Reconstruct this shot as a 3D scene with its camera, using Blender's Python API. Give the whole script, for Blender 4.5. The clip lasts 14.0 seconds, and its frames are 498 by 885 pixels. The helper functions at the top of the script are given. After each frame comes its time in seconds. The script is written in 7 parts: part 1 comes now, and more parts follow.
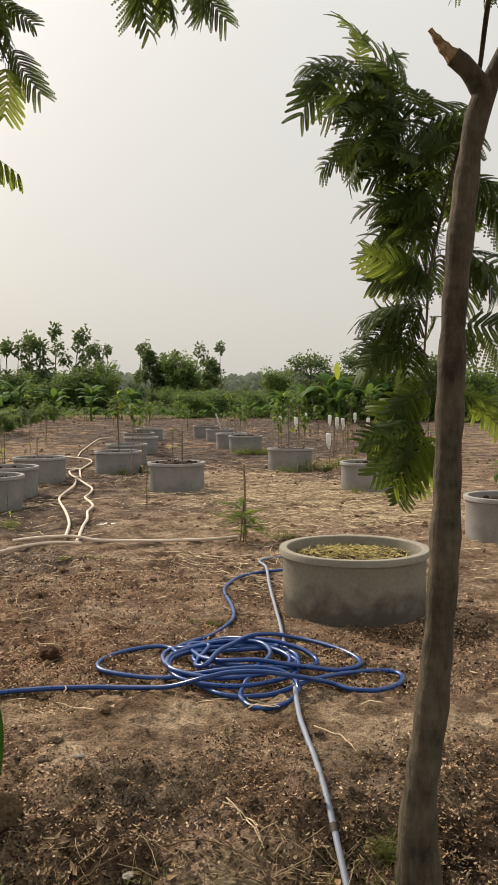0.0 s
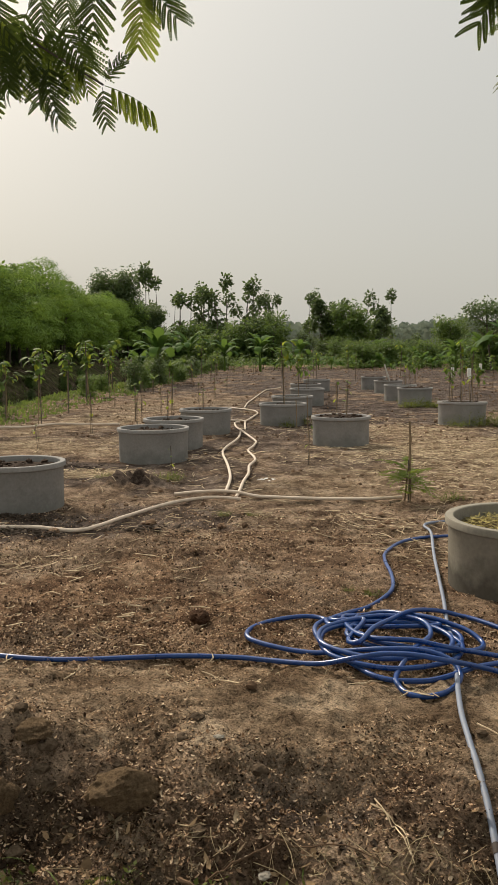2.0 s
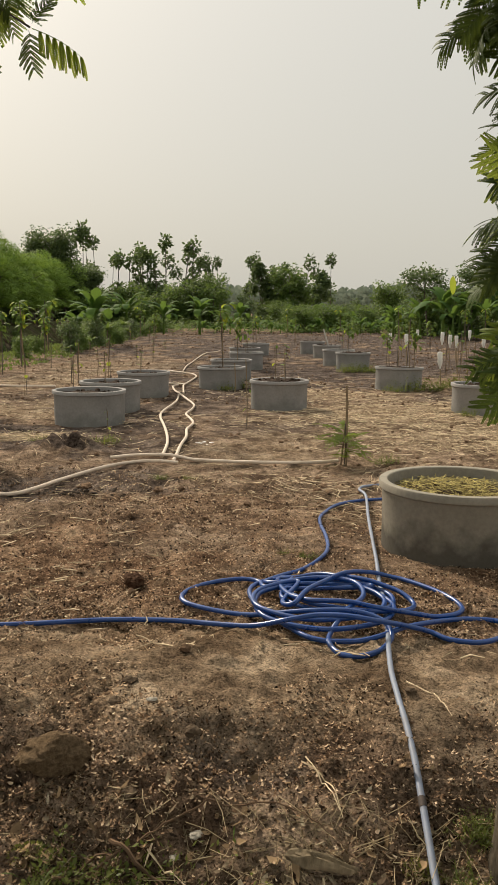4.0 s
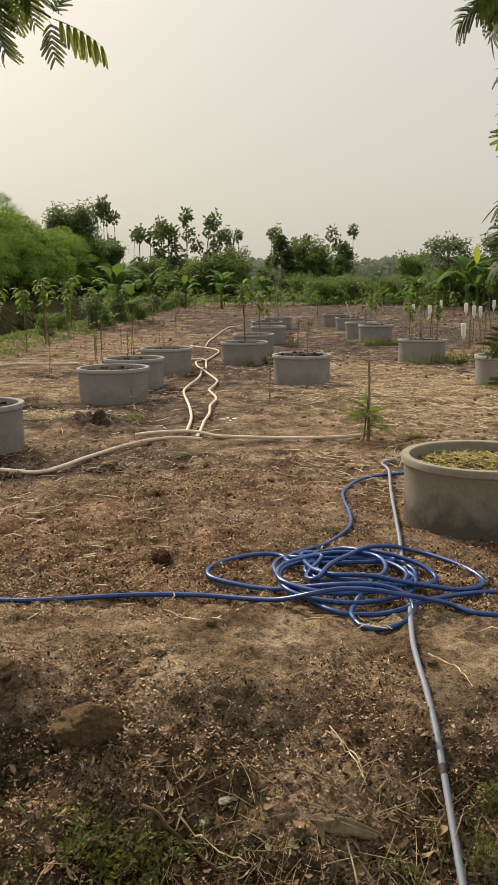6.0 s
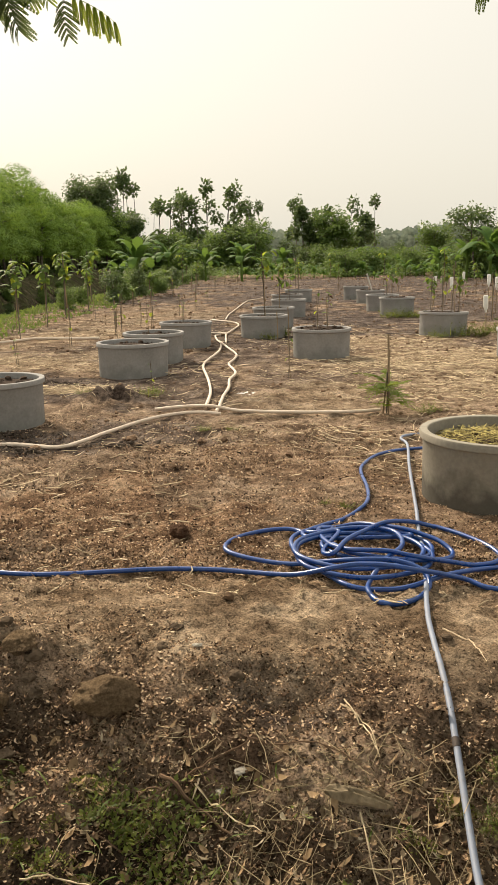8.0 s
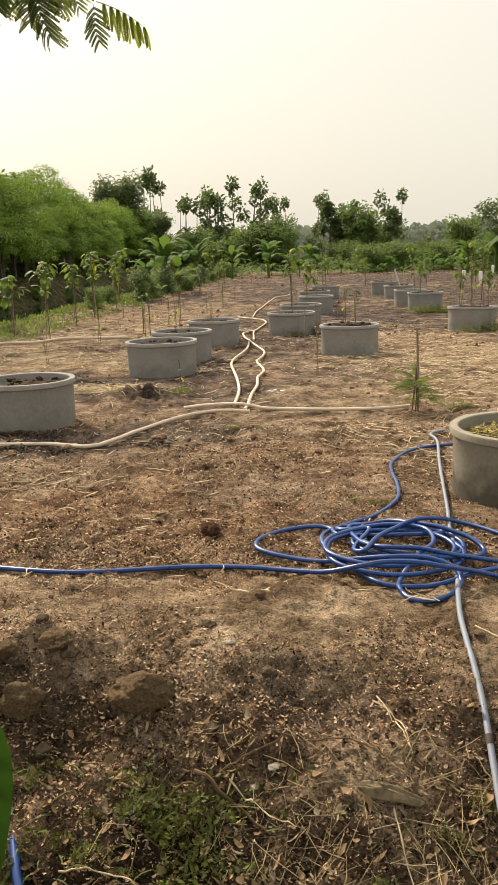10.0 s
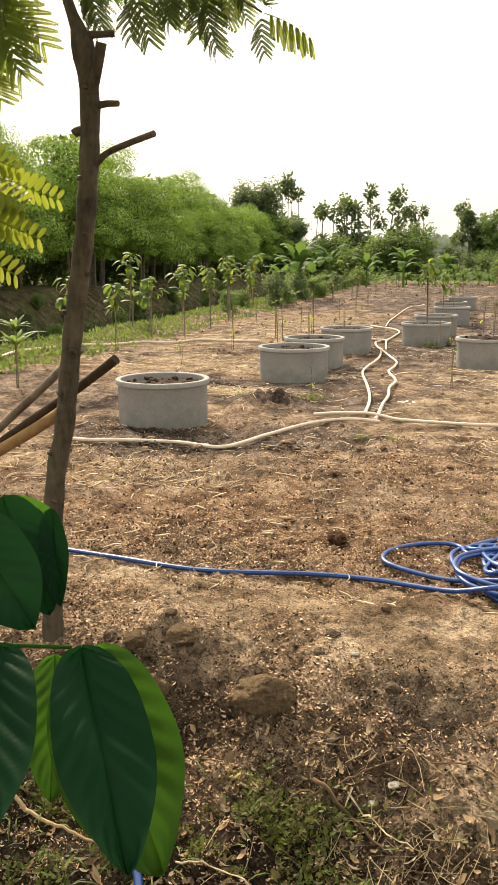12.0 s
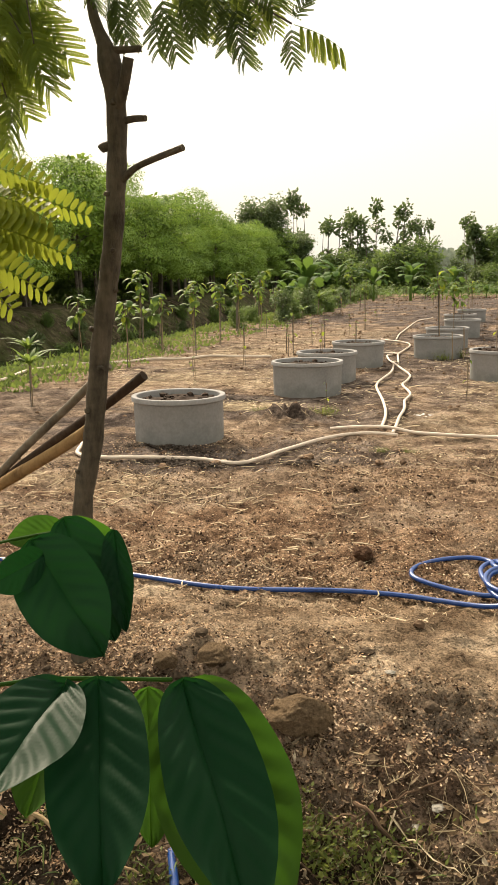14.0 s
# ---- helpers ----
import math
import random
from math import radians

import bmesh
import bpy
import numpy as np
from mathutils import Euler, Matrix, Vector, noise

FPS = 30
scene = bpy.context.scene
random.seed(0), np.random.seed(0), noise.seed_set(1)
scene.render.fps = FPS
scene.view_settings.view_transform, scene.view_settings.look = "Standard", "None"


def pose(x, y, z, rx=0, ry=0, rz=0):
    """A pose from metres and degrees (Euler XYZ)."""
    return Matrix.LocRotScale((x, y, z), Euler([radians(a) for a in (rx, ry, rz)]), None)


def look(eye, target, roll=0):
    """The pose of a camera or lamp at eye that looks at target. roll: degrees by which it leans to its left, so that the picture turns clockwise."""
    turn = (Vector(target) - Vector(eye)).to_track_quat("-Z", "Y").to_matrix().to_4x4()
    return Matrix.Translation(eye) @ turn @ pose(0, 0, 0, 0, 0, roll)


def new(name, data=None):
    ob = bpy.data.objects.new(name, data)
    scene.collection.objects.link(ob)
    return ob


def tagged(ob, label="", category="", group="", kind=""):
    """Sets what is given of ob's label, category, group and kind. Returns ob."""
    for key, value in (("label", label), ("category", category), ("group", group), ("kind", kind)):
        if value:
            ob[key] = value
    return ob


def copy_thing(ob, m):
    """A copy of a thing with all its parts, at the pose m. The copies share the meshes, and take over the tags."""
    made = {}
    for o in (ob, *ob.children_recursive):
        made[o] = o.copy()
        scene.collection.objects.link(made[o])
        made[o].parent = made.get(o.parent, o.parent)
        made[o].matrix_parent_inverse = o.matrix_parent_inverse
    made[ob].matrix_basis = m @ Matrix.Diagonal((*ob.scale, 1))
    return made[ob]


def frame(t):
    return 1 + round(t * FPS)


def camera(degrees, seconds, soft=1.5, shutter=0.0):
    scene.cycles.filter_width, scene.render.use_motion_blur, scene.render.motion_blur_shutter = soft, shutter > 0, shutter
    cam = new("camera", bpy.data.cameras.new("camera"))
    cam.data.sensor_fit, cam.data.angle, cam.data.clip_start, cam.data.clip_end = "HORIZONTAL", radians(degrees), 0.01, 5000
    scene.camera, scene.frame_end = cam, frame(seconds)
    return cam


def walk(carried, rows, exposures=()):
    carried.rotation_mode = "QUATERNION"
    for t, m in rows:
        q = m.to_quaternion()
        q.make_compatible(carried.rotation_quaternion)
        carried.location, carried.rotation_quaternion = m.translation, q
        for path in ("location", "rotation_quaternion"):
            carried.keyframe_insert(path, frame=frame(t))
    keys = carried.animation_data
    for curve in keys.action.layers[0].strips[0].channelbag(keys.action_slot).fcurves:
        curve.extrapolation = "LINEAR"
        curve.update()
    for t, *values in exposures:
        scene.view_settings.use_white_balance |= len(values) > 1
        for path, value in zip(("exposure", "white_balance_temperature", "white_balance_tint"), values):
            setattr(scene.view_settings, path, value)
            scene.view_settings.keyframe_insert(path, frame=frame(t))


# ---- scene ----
cam = camera(33.7, 14.0, soft=1.1)
PATH = [
    (0, (0.305, -0.59, 1.256), (0.359, 1.406, 1.148), -0.1),
    (0.5, (0.405, -0.416, 1.283), (0.257, 1.576, 1.199), 0.4),
    (1, (0.391, -0.337, 1.288), (0.146, 1.645, 1.192), -0.2),
    (1.5, (0.354, -0.312, 1.288), (0.033, 1.655, 1.129), -0.6),
    (2, (0.348, -0.313, 1.285), (-0.005, 1.643, 1.057), -0.4),
    (2.5, (0.339, -0.301, 1.282), (-0.03, 1.645, 1.007), -0.0),
    (3, (0.343, -0.296, 1.28), (0.018, 1.655, 0.981), 0.0),
    (3.5, (0.361, -0.292, 1.282), (0.122, 1.669, 0.971), 0.3),
    (3.7, (0.36, -0.285, 1.277), (0.155, 1.68, 0.964), 0.5),
    (5.8, (0.362, -0.318, 1.285), (0.118, 1.633, 0.922), -0.5),
    (6, (0.369, -0.336, 1.305), (0.108, 1.611, 0.927), -0.5),
    (6.5, (0.375, -0.351, 1.315), (0.081, 1.586, 0.91), -0.7),
    (7, (0.377, -0.358, 1.321), (0.062, 1.571, 0.898), -0.7),
    (7.5, (0.38, -0.367, 1.324), (0.063, 1.559, 0.888), -0.9),
    (7.7, (0.388, -0.344, 1.319), (0.078, 1.582, 0.88), -0.9),
    (10, (0.382, -0.364, 1.33), (0.005, 1.548, 0.883), -1.8),
    (10.5, (0.38, -0.365, 1.33), (-0.091, 1.528, 0.885), -1.7),
    (11, (0.362, -0.359, 1.333), (-0.193, 1.511, 0.891), -1.1),
    (11.5, (0.347, -0.366, 1.337), (-0.277, 1.483, 0.9), -0.6),
    (12, (0.338, -0.379, 1.337), (-0.326, 1.458, 0.909), -0.2),
    (12.5, (0.336, -0.377, 1.335), (-0.338, 1.459, 0.916), -0.2),
    (13, (0.319, -0.368, 1.331), (-0.333, 1.477, 0.92), -0.8),
    (13.5, (0.273, -0.368, 1.328), (-0.361, 1.486, 0.927), -1.3),
    (14, (0.256, -0.368, 1.33), (-0.429, 1.47, 0.939), -1.1),
]
EXPOSURES = [(0.0, 0.09, 6300, 11), (0.5, -0.21, 6200, 11), (1.0, -0.45, 6200, 11), (1.5, -0.45, 6250, 10), (2.0, -0.17, 6300, 9), (3.0, -0.03, 6400, 9), (6.0, 0.01, 6550, 9), (6.5, 0.18, 6600, 9), (7.5, 0.43, 6650, 9), (10.0, 0.45, 6700, 9), (10.5, 0.49, 6700, 9), (11.0, 0.75, 6700, 9), (12.0, 0.93, 6700, 9), (13.5, 0.90, 6700, 9), (14.0, 0.74, 6700, 9)]
walk(cam, [(t, look(eye, target, roll)) for t, eye, target, roll in PATH], EXPOSURES)

# ---- sky and sun: haze, low sun ahead and to the left ----
SUN_EL, SUN_AZ = radians(36), radians(-42)      # azimuth from +y towards +x
sky_world = bpy.data.worlds.new("hazy_sky")
scene.world = sky_world
sky_world.use_nodes = True
wn, wl = sky_world.node_tree.nodes, sky_world.node_tree.links
bg = wn["Background"]
sky = wn.new("ShaderNodeTexSky")
sky.sky_type, sky.sun_disc = "NISHITA", False
sky.sun_elevation, sky.sun_rotation = SUN_EL, SUN_AZ
sky.air_density, sky.dust_density, sky.ozone_density = 1.0, 7.0, 1.0
haze = wn.new("ShaderNodeMix")
haze.data_type = "RGBA"
haze.inputs[0].default_value = 0.82
haze.inputs[7].default_value = (6.5, 6.2, 5.44, 1)
wl.new(sky.outputs[0], haze.inputs[6])
# an overcast sky brightens towards the zenith
updir = wn.new("ShaderNodeSeparateXYZ")
wl.new(wn.new("ShaderNodeTexCoord").outputs["Generated"], updir.inputs[0])
rise = wn.new("ShaderNodeMath")
rise.operation = "POWER"
rise.use_clamp = True
rise.inputs[1].default_value = 2.0
wl.new(updir.outputs[2], rise.inputs[0])
gain = wn.new("ShaderNodeMath")
gain.operation = "MULTIPLY_ADD"
gain.inputs[1].default_value, gain.inputs[2].default_value = 0.9, 1.0
wl.new(rise.outputs[0], gain.inputs[0])
dome = wn.new("ShaderNodeVectorMath")
dome.operation = "SCALE"
wl.new(haze.outputs[2], dome.inputs[0])
wl.new(gain.outputs[0], dome.inputs["Scale"])
wl.new(dome.outputs[0], bg.inputs[0])
bg.inputs[1].default_value = 0.108

sun = new("sun", bpy.data.lights.new("sun", "SUN"))
sun.data.energy, sun.data.angle, sun.data.color = 4.8, radians(3.0), (1.0, 0.86, 0.68)
SUN_TO = Vector((math.sin(SUN_AZ) * math.cos(SUN_EL), math.cos(SUN_AZ) * math.cos(SUN_EL), math.sin(SUN_EL)))
sun.matrix_world = look((0, 0, 30), Vector((0, 0, 30)) - SUN_TO)


# ---- materials ----
def material(name, rough=0.8, spec=0.3):
    m = bpy.data.materials.new(name)
    m.use_nodes = True
    b = m.node_tree.nodes["Principled BSDF"]
    b.inputs["Roughness"].default_value = rough
    b.inputs["Specular IOR Level"].default_value = spec
    return m, m.node_tree.nodes, m.node_tree.links, b


def noise_node(n, l, scale, detail=4, rough=0.55, vec=None, kind="FBM"):
    t = n.new("ShaderNodeTexNoise")
    t.inputs["Scale"].default_value, t.inputs["Detail"].default_value, t.inputs["Roughness"].default_value = scale, detail, rough
    if vec:
        l.new(vec, t.inputs["Vector"])
    return t.outputs["Fac"]


def ramp(n, l, fac, stops):
    r = n.new("ShaderNodeValToRGB")
    els = r.color_ramp.elements
    while len(els) < len(stops):
        els.new(0.5)
    for e, (p, c) in zip(els, stops):
        e.position, e.color = p, (*c, 1) if len(c) == 3 else c
    l.new(fac, r.inputs[0])
    return r.outputs[0]


def mix(n, l, fac, a, b, mode="MIX"):
    m = n.new("ShaderNodeMix")
    m.data_type, m.blend_type = "RGBA", mode
    for sock, v in ((m.inputs[0], fac), (m.inputs[6], a), (m.inputs[7], b)):
        if isinstance(v, (int, float)):
            sock.default_value = v
        elif isinstance(v, tuple):
            sock.default_value = (*v, 1)
        else:
            l.new(v, sock)
    return m.outputs[2]


def bump(n, l, b, height, strength, distance):
    bp = n.new("ShaderNodeBump")
    bp.inputs["Strength"].default_value, bp.inputs["Distance"].default_value = strength, distance
    l.new(height, bp.inputs["Height"])
    l.new(bp.outputs[0], b.inputs["Normal"])


def place_vec(n):
    return n.new("ShaderNodeNewGeometry").outputs["Position"]


def grain(name, dark, light, scale=8, rough=0.95, spec=0.06, fine=60, relief=0.3, depth=0.01, per_piece=0.35, object_space=True):
    """A two-scale mottled surface whose tone varies from piece to piece."""
    m, n, l, b = material(name, rough, spec)
    vec = n.new("ShaderNodeTexCoord").outputs["Object"] if object_space else place_vec(n)
    big, small = noise_node(n, l, scale, 3, vec=vec), noise_node(n, l, fine, 4, vec=vec)
    c1 = ramp(n, l, big, [(0.3, dark), (0.7, light)])
    c2 = mix(n, l, 0.35, c1, ramp(n, l, small, [(0.3, tuple(x * 0.55 for x in dark)), (0.7, tuple(min(1, x * 1.25) for x in light))]))
    if per_piece:
        isl = n.new("ShaderNodeNewGeometry").outputs["Random Per Island"]
        c2 = mix(n, l, per_piece, c2, ramp(n, l, isl, [(0.0, tuple(x * 0.6 for x in dark)), (1.0, tuple(min(1, x * 1.3) for x in light))]))
    l.new(c2, b.inputs["Base Color"])
    bump(n, l, b, small, relief, depth)
    return m


def husks(name, stops):
    """Small dry pieces, each with a tone of its own and a mottled face."""
    m, n, l, b = material(name, 0.7, 0.10)
    pick = n.new("ShaderNodeNewGeometry").outputs["Random Per Island"]
    spots = noise_node(n, l, 90, 3, vec=place_vec(n))
    c = mix(n, l, 0.5, ramp(n, l, pick, stops), ramp(n, l, spots, [(0.35, (0.45, 0.44, 0.43)), (0.65, (1.4, 1.37, 1.34))]), "MULTIPLY")
    l.new(c, b.inputs["Base Color"])
    bump(n, l, b, spots, 0.3, 0.003)
    tr = n.new("ShaderNodeBsdfTranslucent")
    l.new(c, tr.inputs["Color"])
    ms = n.new("ShaderNodeMixShader")
    ms.inputs[0].default_value = 0.35
    l.new(b.outputs[0], ms.inputs[1])
    l.new(tr.outputs[0], ms.inputs[2])
    l.new(ms.outputs[0], n["Material Output"].inputs[0])
    return m


def leaf_material(name, dark, light, glow, rough=0.5, through_light=0.4, by_object=False, spec=0.2):
    """A leaf: gloss above, light passing through from behind."""
    m, n, l, b = material(name, rough, spec)
    geo = n.new("ShaderNodeNewGeometry")
    pick = n.new("ShaderNodeObjectInfo").outputs["Random"] if by_object else geo.outputs["Random Per Island"]
    patch = noise_node(n, l, 0.9, 3, vec=geo.outputs["Position"])
    base = ramp(n, l, pick, [(0.0, dark), (1.0, light)])
    base = mix(n, l, ramp(n, l, patch, [(0.4, (0, 0, 0)), (0.65, (0.6, 0.6, 0.6))]), base, light)
    l.new(base, b.inputs["Base Color"])
    bump(n, l, b, noise_node(n, l, 60, 3, vec=geo.outputs["Position"]), 0.2, 0.002)
    tr = n.new("ShaderNodeBsdfTranslucent")
    l.new(mix(n, l, 0.55, base, glow), tr.inputs["Color"])
    ms = n.new("ShaderNodeMixShader")
    ms.inputs[0].default_value = through_light
    l.new(b.outputs[0], ms.inputs[1])
    l.new(tr.outputs[0], ms.inputs[2])
    l.new(ms.outputs[0], n["Material Output"].inputs[0])
    return m


def soil_material():
    """Tilled earth; the ground's own earth_mix says where it is ashy, strewn with straw, or dark with humus and painted
    shade.
    """
    m, n, l, b = material("tilled_soil", 1.0, 0.03)
    p = place_vec(n)
    kinds = n.new("ShaderNodeAttribute")
    kinds.attribute_name = "earth_mix"
    kind = n.new("ShaderNodeSeparateColor")
    l.new(kinds.outputs["Color"], kind.inputs[0])
    red = n.new("ShaderNodeAttribute")
    red.attribute_name = "earth_red"
    green = n.new("ShaderNodeAttribute")
    green.attribute_name = "earth_green"
    mid, fine, crumb = noise_node(n, l, 3.2, 5, 0.65, vec=p), noise_node(n, l, 24, 5, 0.72, vec=p), noise_node(n, l, 120, 3, 0.7, vec=p)
    c = ramp(n, l, mid, [(0.34, (0.098, 0.066, 0.045)), (0.5, (0.238, 0.170, 0.118)), (0.66, (0.415, 0.312, 0.225))])
    c = mix(n, l, red.outputs["Fac"], c, ramp(n, l, mid, [(0.36, (0.078, 0.041, 0.024)), (0.5, (0.215, 0.124, 0.070)), (0.66, (0.370, 0.240, 0.148))]))
    c = mix(n, l, kind.outputs[0], c, ramp(n, l, mid, [(0.36, (0.036, 0.028, 0.025)), (0.52, (0.108, 0.086, 0.075)), (0.68, (0.215, 0.176, 0.152))]))
    c = mix(n, l, kind.outputs[1], c, ramp(n, l, mid, [(0.34, (0.170, 0.118, 0.073)), (0.52, (0.345, 0.258, 0.168)), (0.68, (0.520, 0.420, 0.295))]))
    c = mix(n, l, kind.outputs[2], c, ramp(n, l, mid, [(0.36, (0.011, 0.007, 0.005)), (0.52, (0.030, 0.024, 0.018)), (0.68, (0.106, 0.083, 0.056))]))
    # random grain, its dark ends deepened to paint shade between the crumbs
    c = mix(n, l, 0.72, c, ramp(n, l, fine, [(0.34, (0.24, 0.23, 0.22)), (0.46, (0.90, 0.90, 0.90)), (0.64, (1.75, 1.73, 1.70))]), "MULTIPLY")
    c = mix(n, l, 0.8, c, ramp(n, l, crumb, [(0.34, (0.22, 0.21, 0.20)), (0.47, (1, 1, 1)), (0.66, (1.55, 1.53, 1.50))]), "MULTIPLY")
    c = mix(n, l, ramp(n, l, noise_node(n, l, 48, 2, 0.5, vec=p), [(0.60, (0, 0, 0)), (0.68, (0.7, 0.7, 0.7))]), c, mix(n, l, 0.35, c, (0.02, 0.013, 0.009)))
    c = mix(n, l, green.outputs["Fac"], c, ramp(n, l, noise_node(n, l, 4, 5, 0.7, vec=p), [(0.35, (0.035, 0.045, 0.018)), (0.6, (0.085, 0.12, 0.03)), (0.8, (0.14, 0.12, 0.06))]))
    l.new(c, b.inputs["Base Color"])
    bump(n, l, b, mix(n, l, 0.4, fine, crumb), 1.0, 0.085)
    return m


def concrete_material(name, light, stain, foot_dark):
    m, n, l, b = material(name, 0.95, 0.12)
    tc = n.new("ShaderNodeTexCoord").outputs["Object"]
    rnd = n.new("ShaderNodeObjectInfo").outputs["Random"]
    shift = n.new("ShaderNodeVectorMath")
    shift.operation = "ADD"
    comb = n.new("ShaderNodeCombineXYZ")
    scale = n.new("ShaderNodeMath")
    scale.operation = "MULTIPLY"
    scale.inputs[1].default_value = 40
    l.new(rnd, scale.inputs[0])
    for i in range(3):
        l.new(scale.outputs[0], comb.inputs[i])
    l.new(tc, shift.inputs[0])
    l.new(comb.outputs[0], shift.inputs[1])
    v = shift.outputs[0]
    blot, fine, pit = noise_node(n, l, 5, 5, 0.6, vec=v), noise_node(n, l, 45, 4, 0.6, vec=v), noise_node(n, l, 190, 2, vec=v)
    c = ramp(n, l, blot, [(0.3, tuple(x * 0.78 for x in light)), (0.7, light)])
    c = mix(n, l, 0.25, c, ramp(n, l, fine, [(0.35, tuple(x * 0.6 for x in light)), (0.65, tuple(x * 1.15 for x in light))]))
    # ragged stains that climb from the foot and darken the lower wall
    sep = n.new("ShaderNodeSeparateXYZ")
    l.new(tc, sep.inputs[0])
    rag = n.new("ShaderNodeMath")
    rag.operation = "MULTIPLY_ADD"
    l.new(noise_node(n, l, 7, 4, vec=v), rag.inputs[0])
    rag.inputs[1].default_value = 0.35
    l.new(sep.outputs[2], rag.inputs[2])
    lim = n.new("ShaderNodeMapRange")
    lim.inputs[1].default_value, lim.inputs[2].default_value = 0.34 + 0.09 * foot_dark, 0.20 + 0.09 * foot_dark
    l.new(rag.outputs[0], lim.inputs[0])
    mul = n.new("ShaderNodeMath")
    mul.operation = "MULTIPLY"
    mul.inputs[1].default_value = 0.35 + 0.55 * foot_dark
    l.new(lim.outputs[0], mul.inputs[0])
    c = mix(n, l, mul.outputs[0], c, stain)
    l.new(c, b.inputs["Base Color"])
    bump(n, l, b, mix(n, l, 0.5, fine, pit), 0.25, 0.006)
    return m


def bark_material(name, dark, light):
    m, n, l, b = material(name, 0.9, 0.2)
    tc = n.new("ShaderNodeTexCoord").outputs["Object"]
    mp = n.new("ShaderNodeMapping")
    mp.inputs["Scale"].default_value = (1, 1, 0.3)
    l.new(tc, mp.inputs[0])
    streak, knots = noise_node(n, l, 55, 5, 0.65, vec=mp.outputs[0]), noise_node(n, l, 9, 4, vec=tc)
    wv = n.new("ShaderNodeTexWave")
    wv.bands_direction = "Z"
    wv.inputs["Scale"].default_value, wv.inputs["Distortion"].default_value, wv.inputs["Detail"].default_value = 9, 9, 3
    l.new(tc, wv.inputs["Vector"])
    c = mix(n, l, 0.5, ramp(n, l, streak, [(0.3, dark), (0.7, light)]), ramp(n, l, knots, [(0.3, tuple(x * 0.6 for x in dark)), (0.65, light)]))
    c = mix(n, l, 0.04, c, ramp(n, l, wv.outputs["Fac"], [(0.2, tuple(x * 0.5 for x in dark)), (0.6, light)]))
    l.new(c, b.inputs["Base Color"])
    bump(n, l, b, mix(n, l, 0.10, streak, wv.outputs["Fac"]), 0.8, 0.012)
    return m


def plastic_material(name, a, bcol, rough, scuff):
    m, n, l, b = material(name, rough, 0.5)
    p = place_vec(n)
    dust = noise_node(n, l, 14, 5, 0.7, vec=p)
    c = mix(n, l, ramp(n, l, dust, [(0.5, (0, 0, 0)), (0.72, (0.55, 0.55, 0.55))]), a, bcol)
    l.new(c, b.inputs["Base Color"])
    l.new(ramp(n, l, dust, [(0.3, (rough,) * 3), (0.8, (min(1, rough + scuff),) * 3)]), b.inputs["Roughness"])
    bump(n, l, b, noise_node(n, l, 240, 2, vec=p), 0.08, 0.002)
    return m


SOIL = soil_material()
CONCRETE = concrete_material("grey_concrete", (0.300, 0.291, 0.279), (0.11, 0.115, 0.10), 0.22)
CONCRETE_OLD = concrete_material("weathered_concrete", (0.30, 0.275, 0.225), (0.030, 0.027, 0.022), 0.62)
POT_SOIL = grain("dark_pot_soil", (0.014, 0.010, 0.008), (0.065, 0.045, 0.033), 18, relief=0.8, per_piece=0.15)
STRAW = grain("dry_straw", (0.28, 0.20, 0.115), (0.74, 0.61, 0.42), 12, per_piece=0.75, object_space=False)
STALK = grain("dull_dry_stalk", (0.12, 0.088, 0.050), (0.52, 0.42, 0.26), 12, per_piece=0.8, object_space=False)
CHIP = husks("dry_husks", [(0.0, (0.010, 0.007, 0.004)), (0.30, (0.070, 0.041, 0.024)), (0.55, (0.27, 0.168, 0.098)), (0.80, (0.60, 0.42, 0.26)), (1.0, (0.86, 0.70, 0.50))])
PALE_LEAF = husks("pale_fallen_leaf", [(0.0, (0.024, 0.015, 0.010)), (0.45, (0.119, 0.084, 0.053)), (0.85, (0.313, 0.250, 0.164)), (1.0, (0.540, 0.467, 0.339))])
DRY_LEAF = grain("withered_leaf", (0.045, 0.028, 0.015), (0.28, 0.195, 0.112), 20, per_piece=0.8, object_space=False)
CLOD = grain("soil_clod", (0.075, 0.046, 0.030), (0.25, 0.165, 0.105), 20, relief=0.8, per_piece=0.4, object_space=False)
ROCK = grain("dusty_rock", (0.105, 0.070, 0.042), (0.40, 0.28, 0.165), 9, fine=45, relief=1.0, depth=0.03, per_piece=0)
TWIG = grain("dry_twig", (0.05, 0.032, 0.02), (0.16, 0.105, 0.066), 25, per_piece=0.5, object_space=False)
MULCH = grain("cut_grass_mulch", (0.10, 0.075, 0.030), (0.44, 0.37, 0.14), 20, per_piece=0.85)
BLUE = plastic_material("blue_hose_plastic", (0.001, 0.040, 0.200), (0.012, 0.070, 0.22), 0.24, 0.20)
BLUE.node_tree.nodes["Principled BSDF"].inputs["Specular IOR Level"].default_value = 0.65
GREY_HOSE = plastic_material("faded_grey_hose", (0.185, 0.215, 0.285), (0.20, 0.175, 0.15), 0.45, 0.3)
CREAM = plastic_material("cream_hose_plastic", (0.60, 0.50, 0.40), (0.42, 0.32, 0.23), 0.6, 0.25)
TAPE = plastic_material("dark_tape", (0.03, 0.022, 0.018), (0.12, 0.08, 0.06), 0.7, 0.2)
BOTTLE = plastic_material("clouded_bottle_plastic", (0.72, 0.71, 0.67), (0.55, 0.52, 0.46), 0.35, 0.3)
BARK = bark_material("brown_bark", (0.024, 0.020, 0.014), (0.145, 0.120, 0.083))
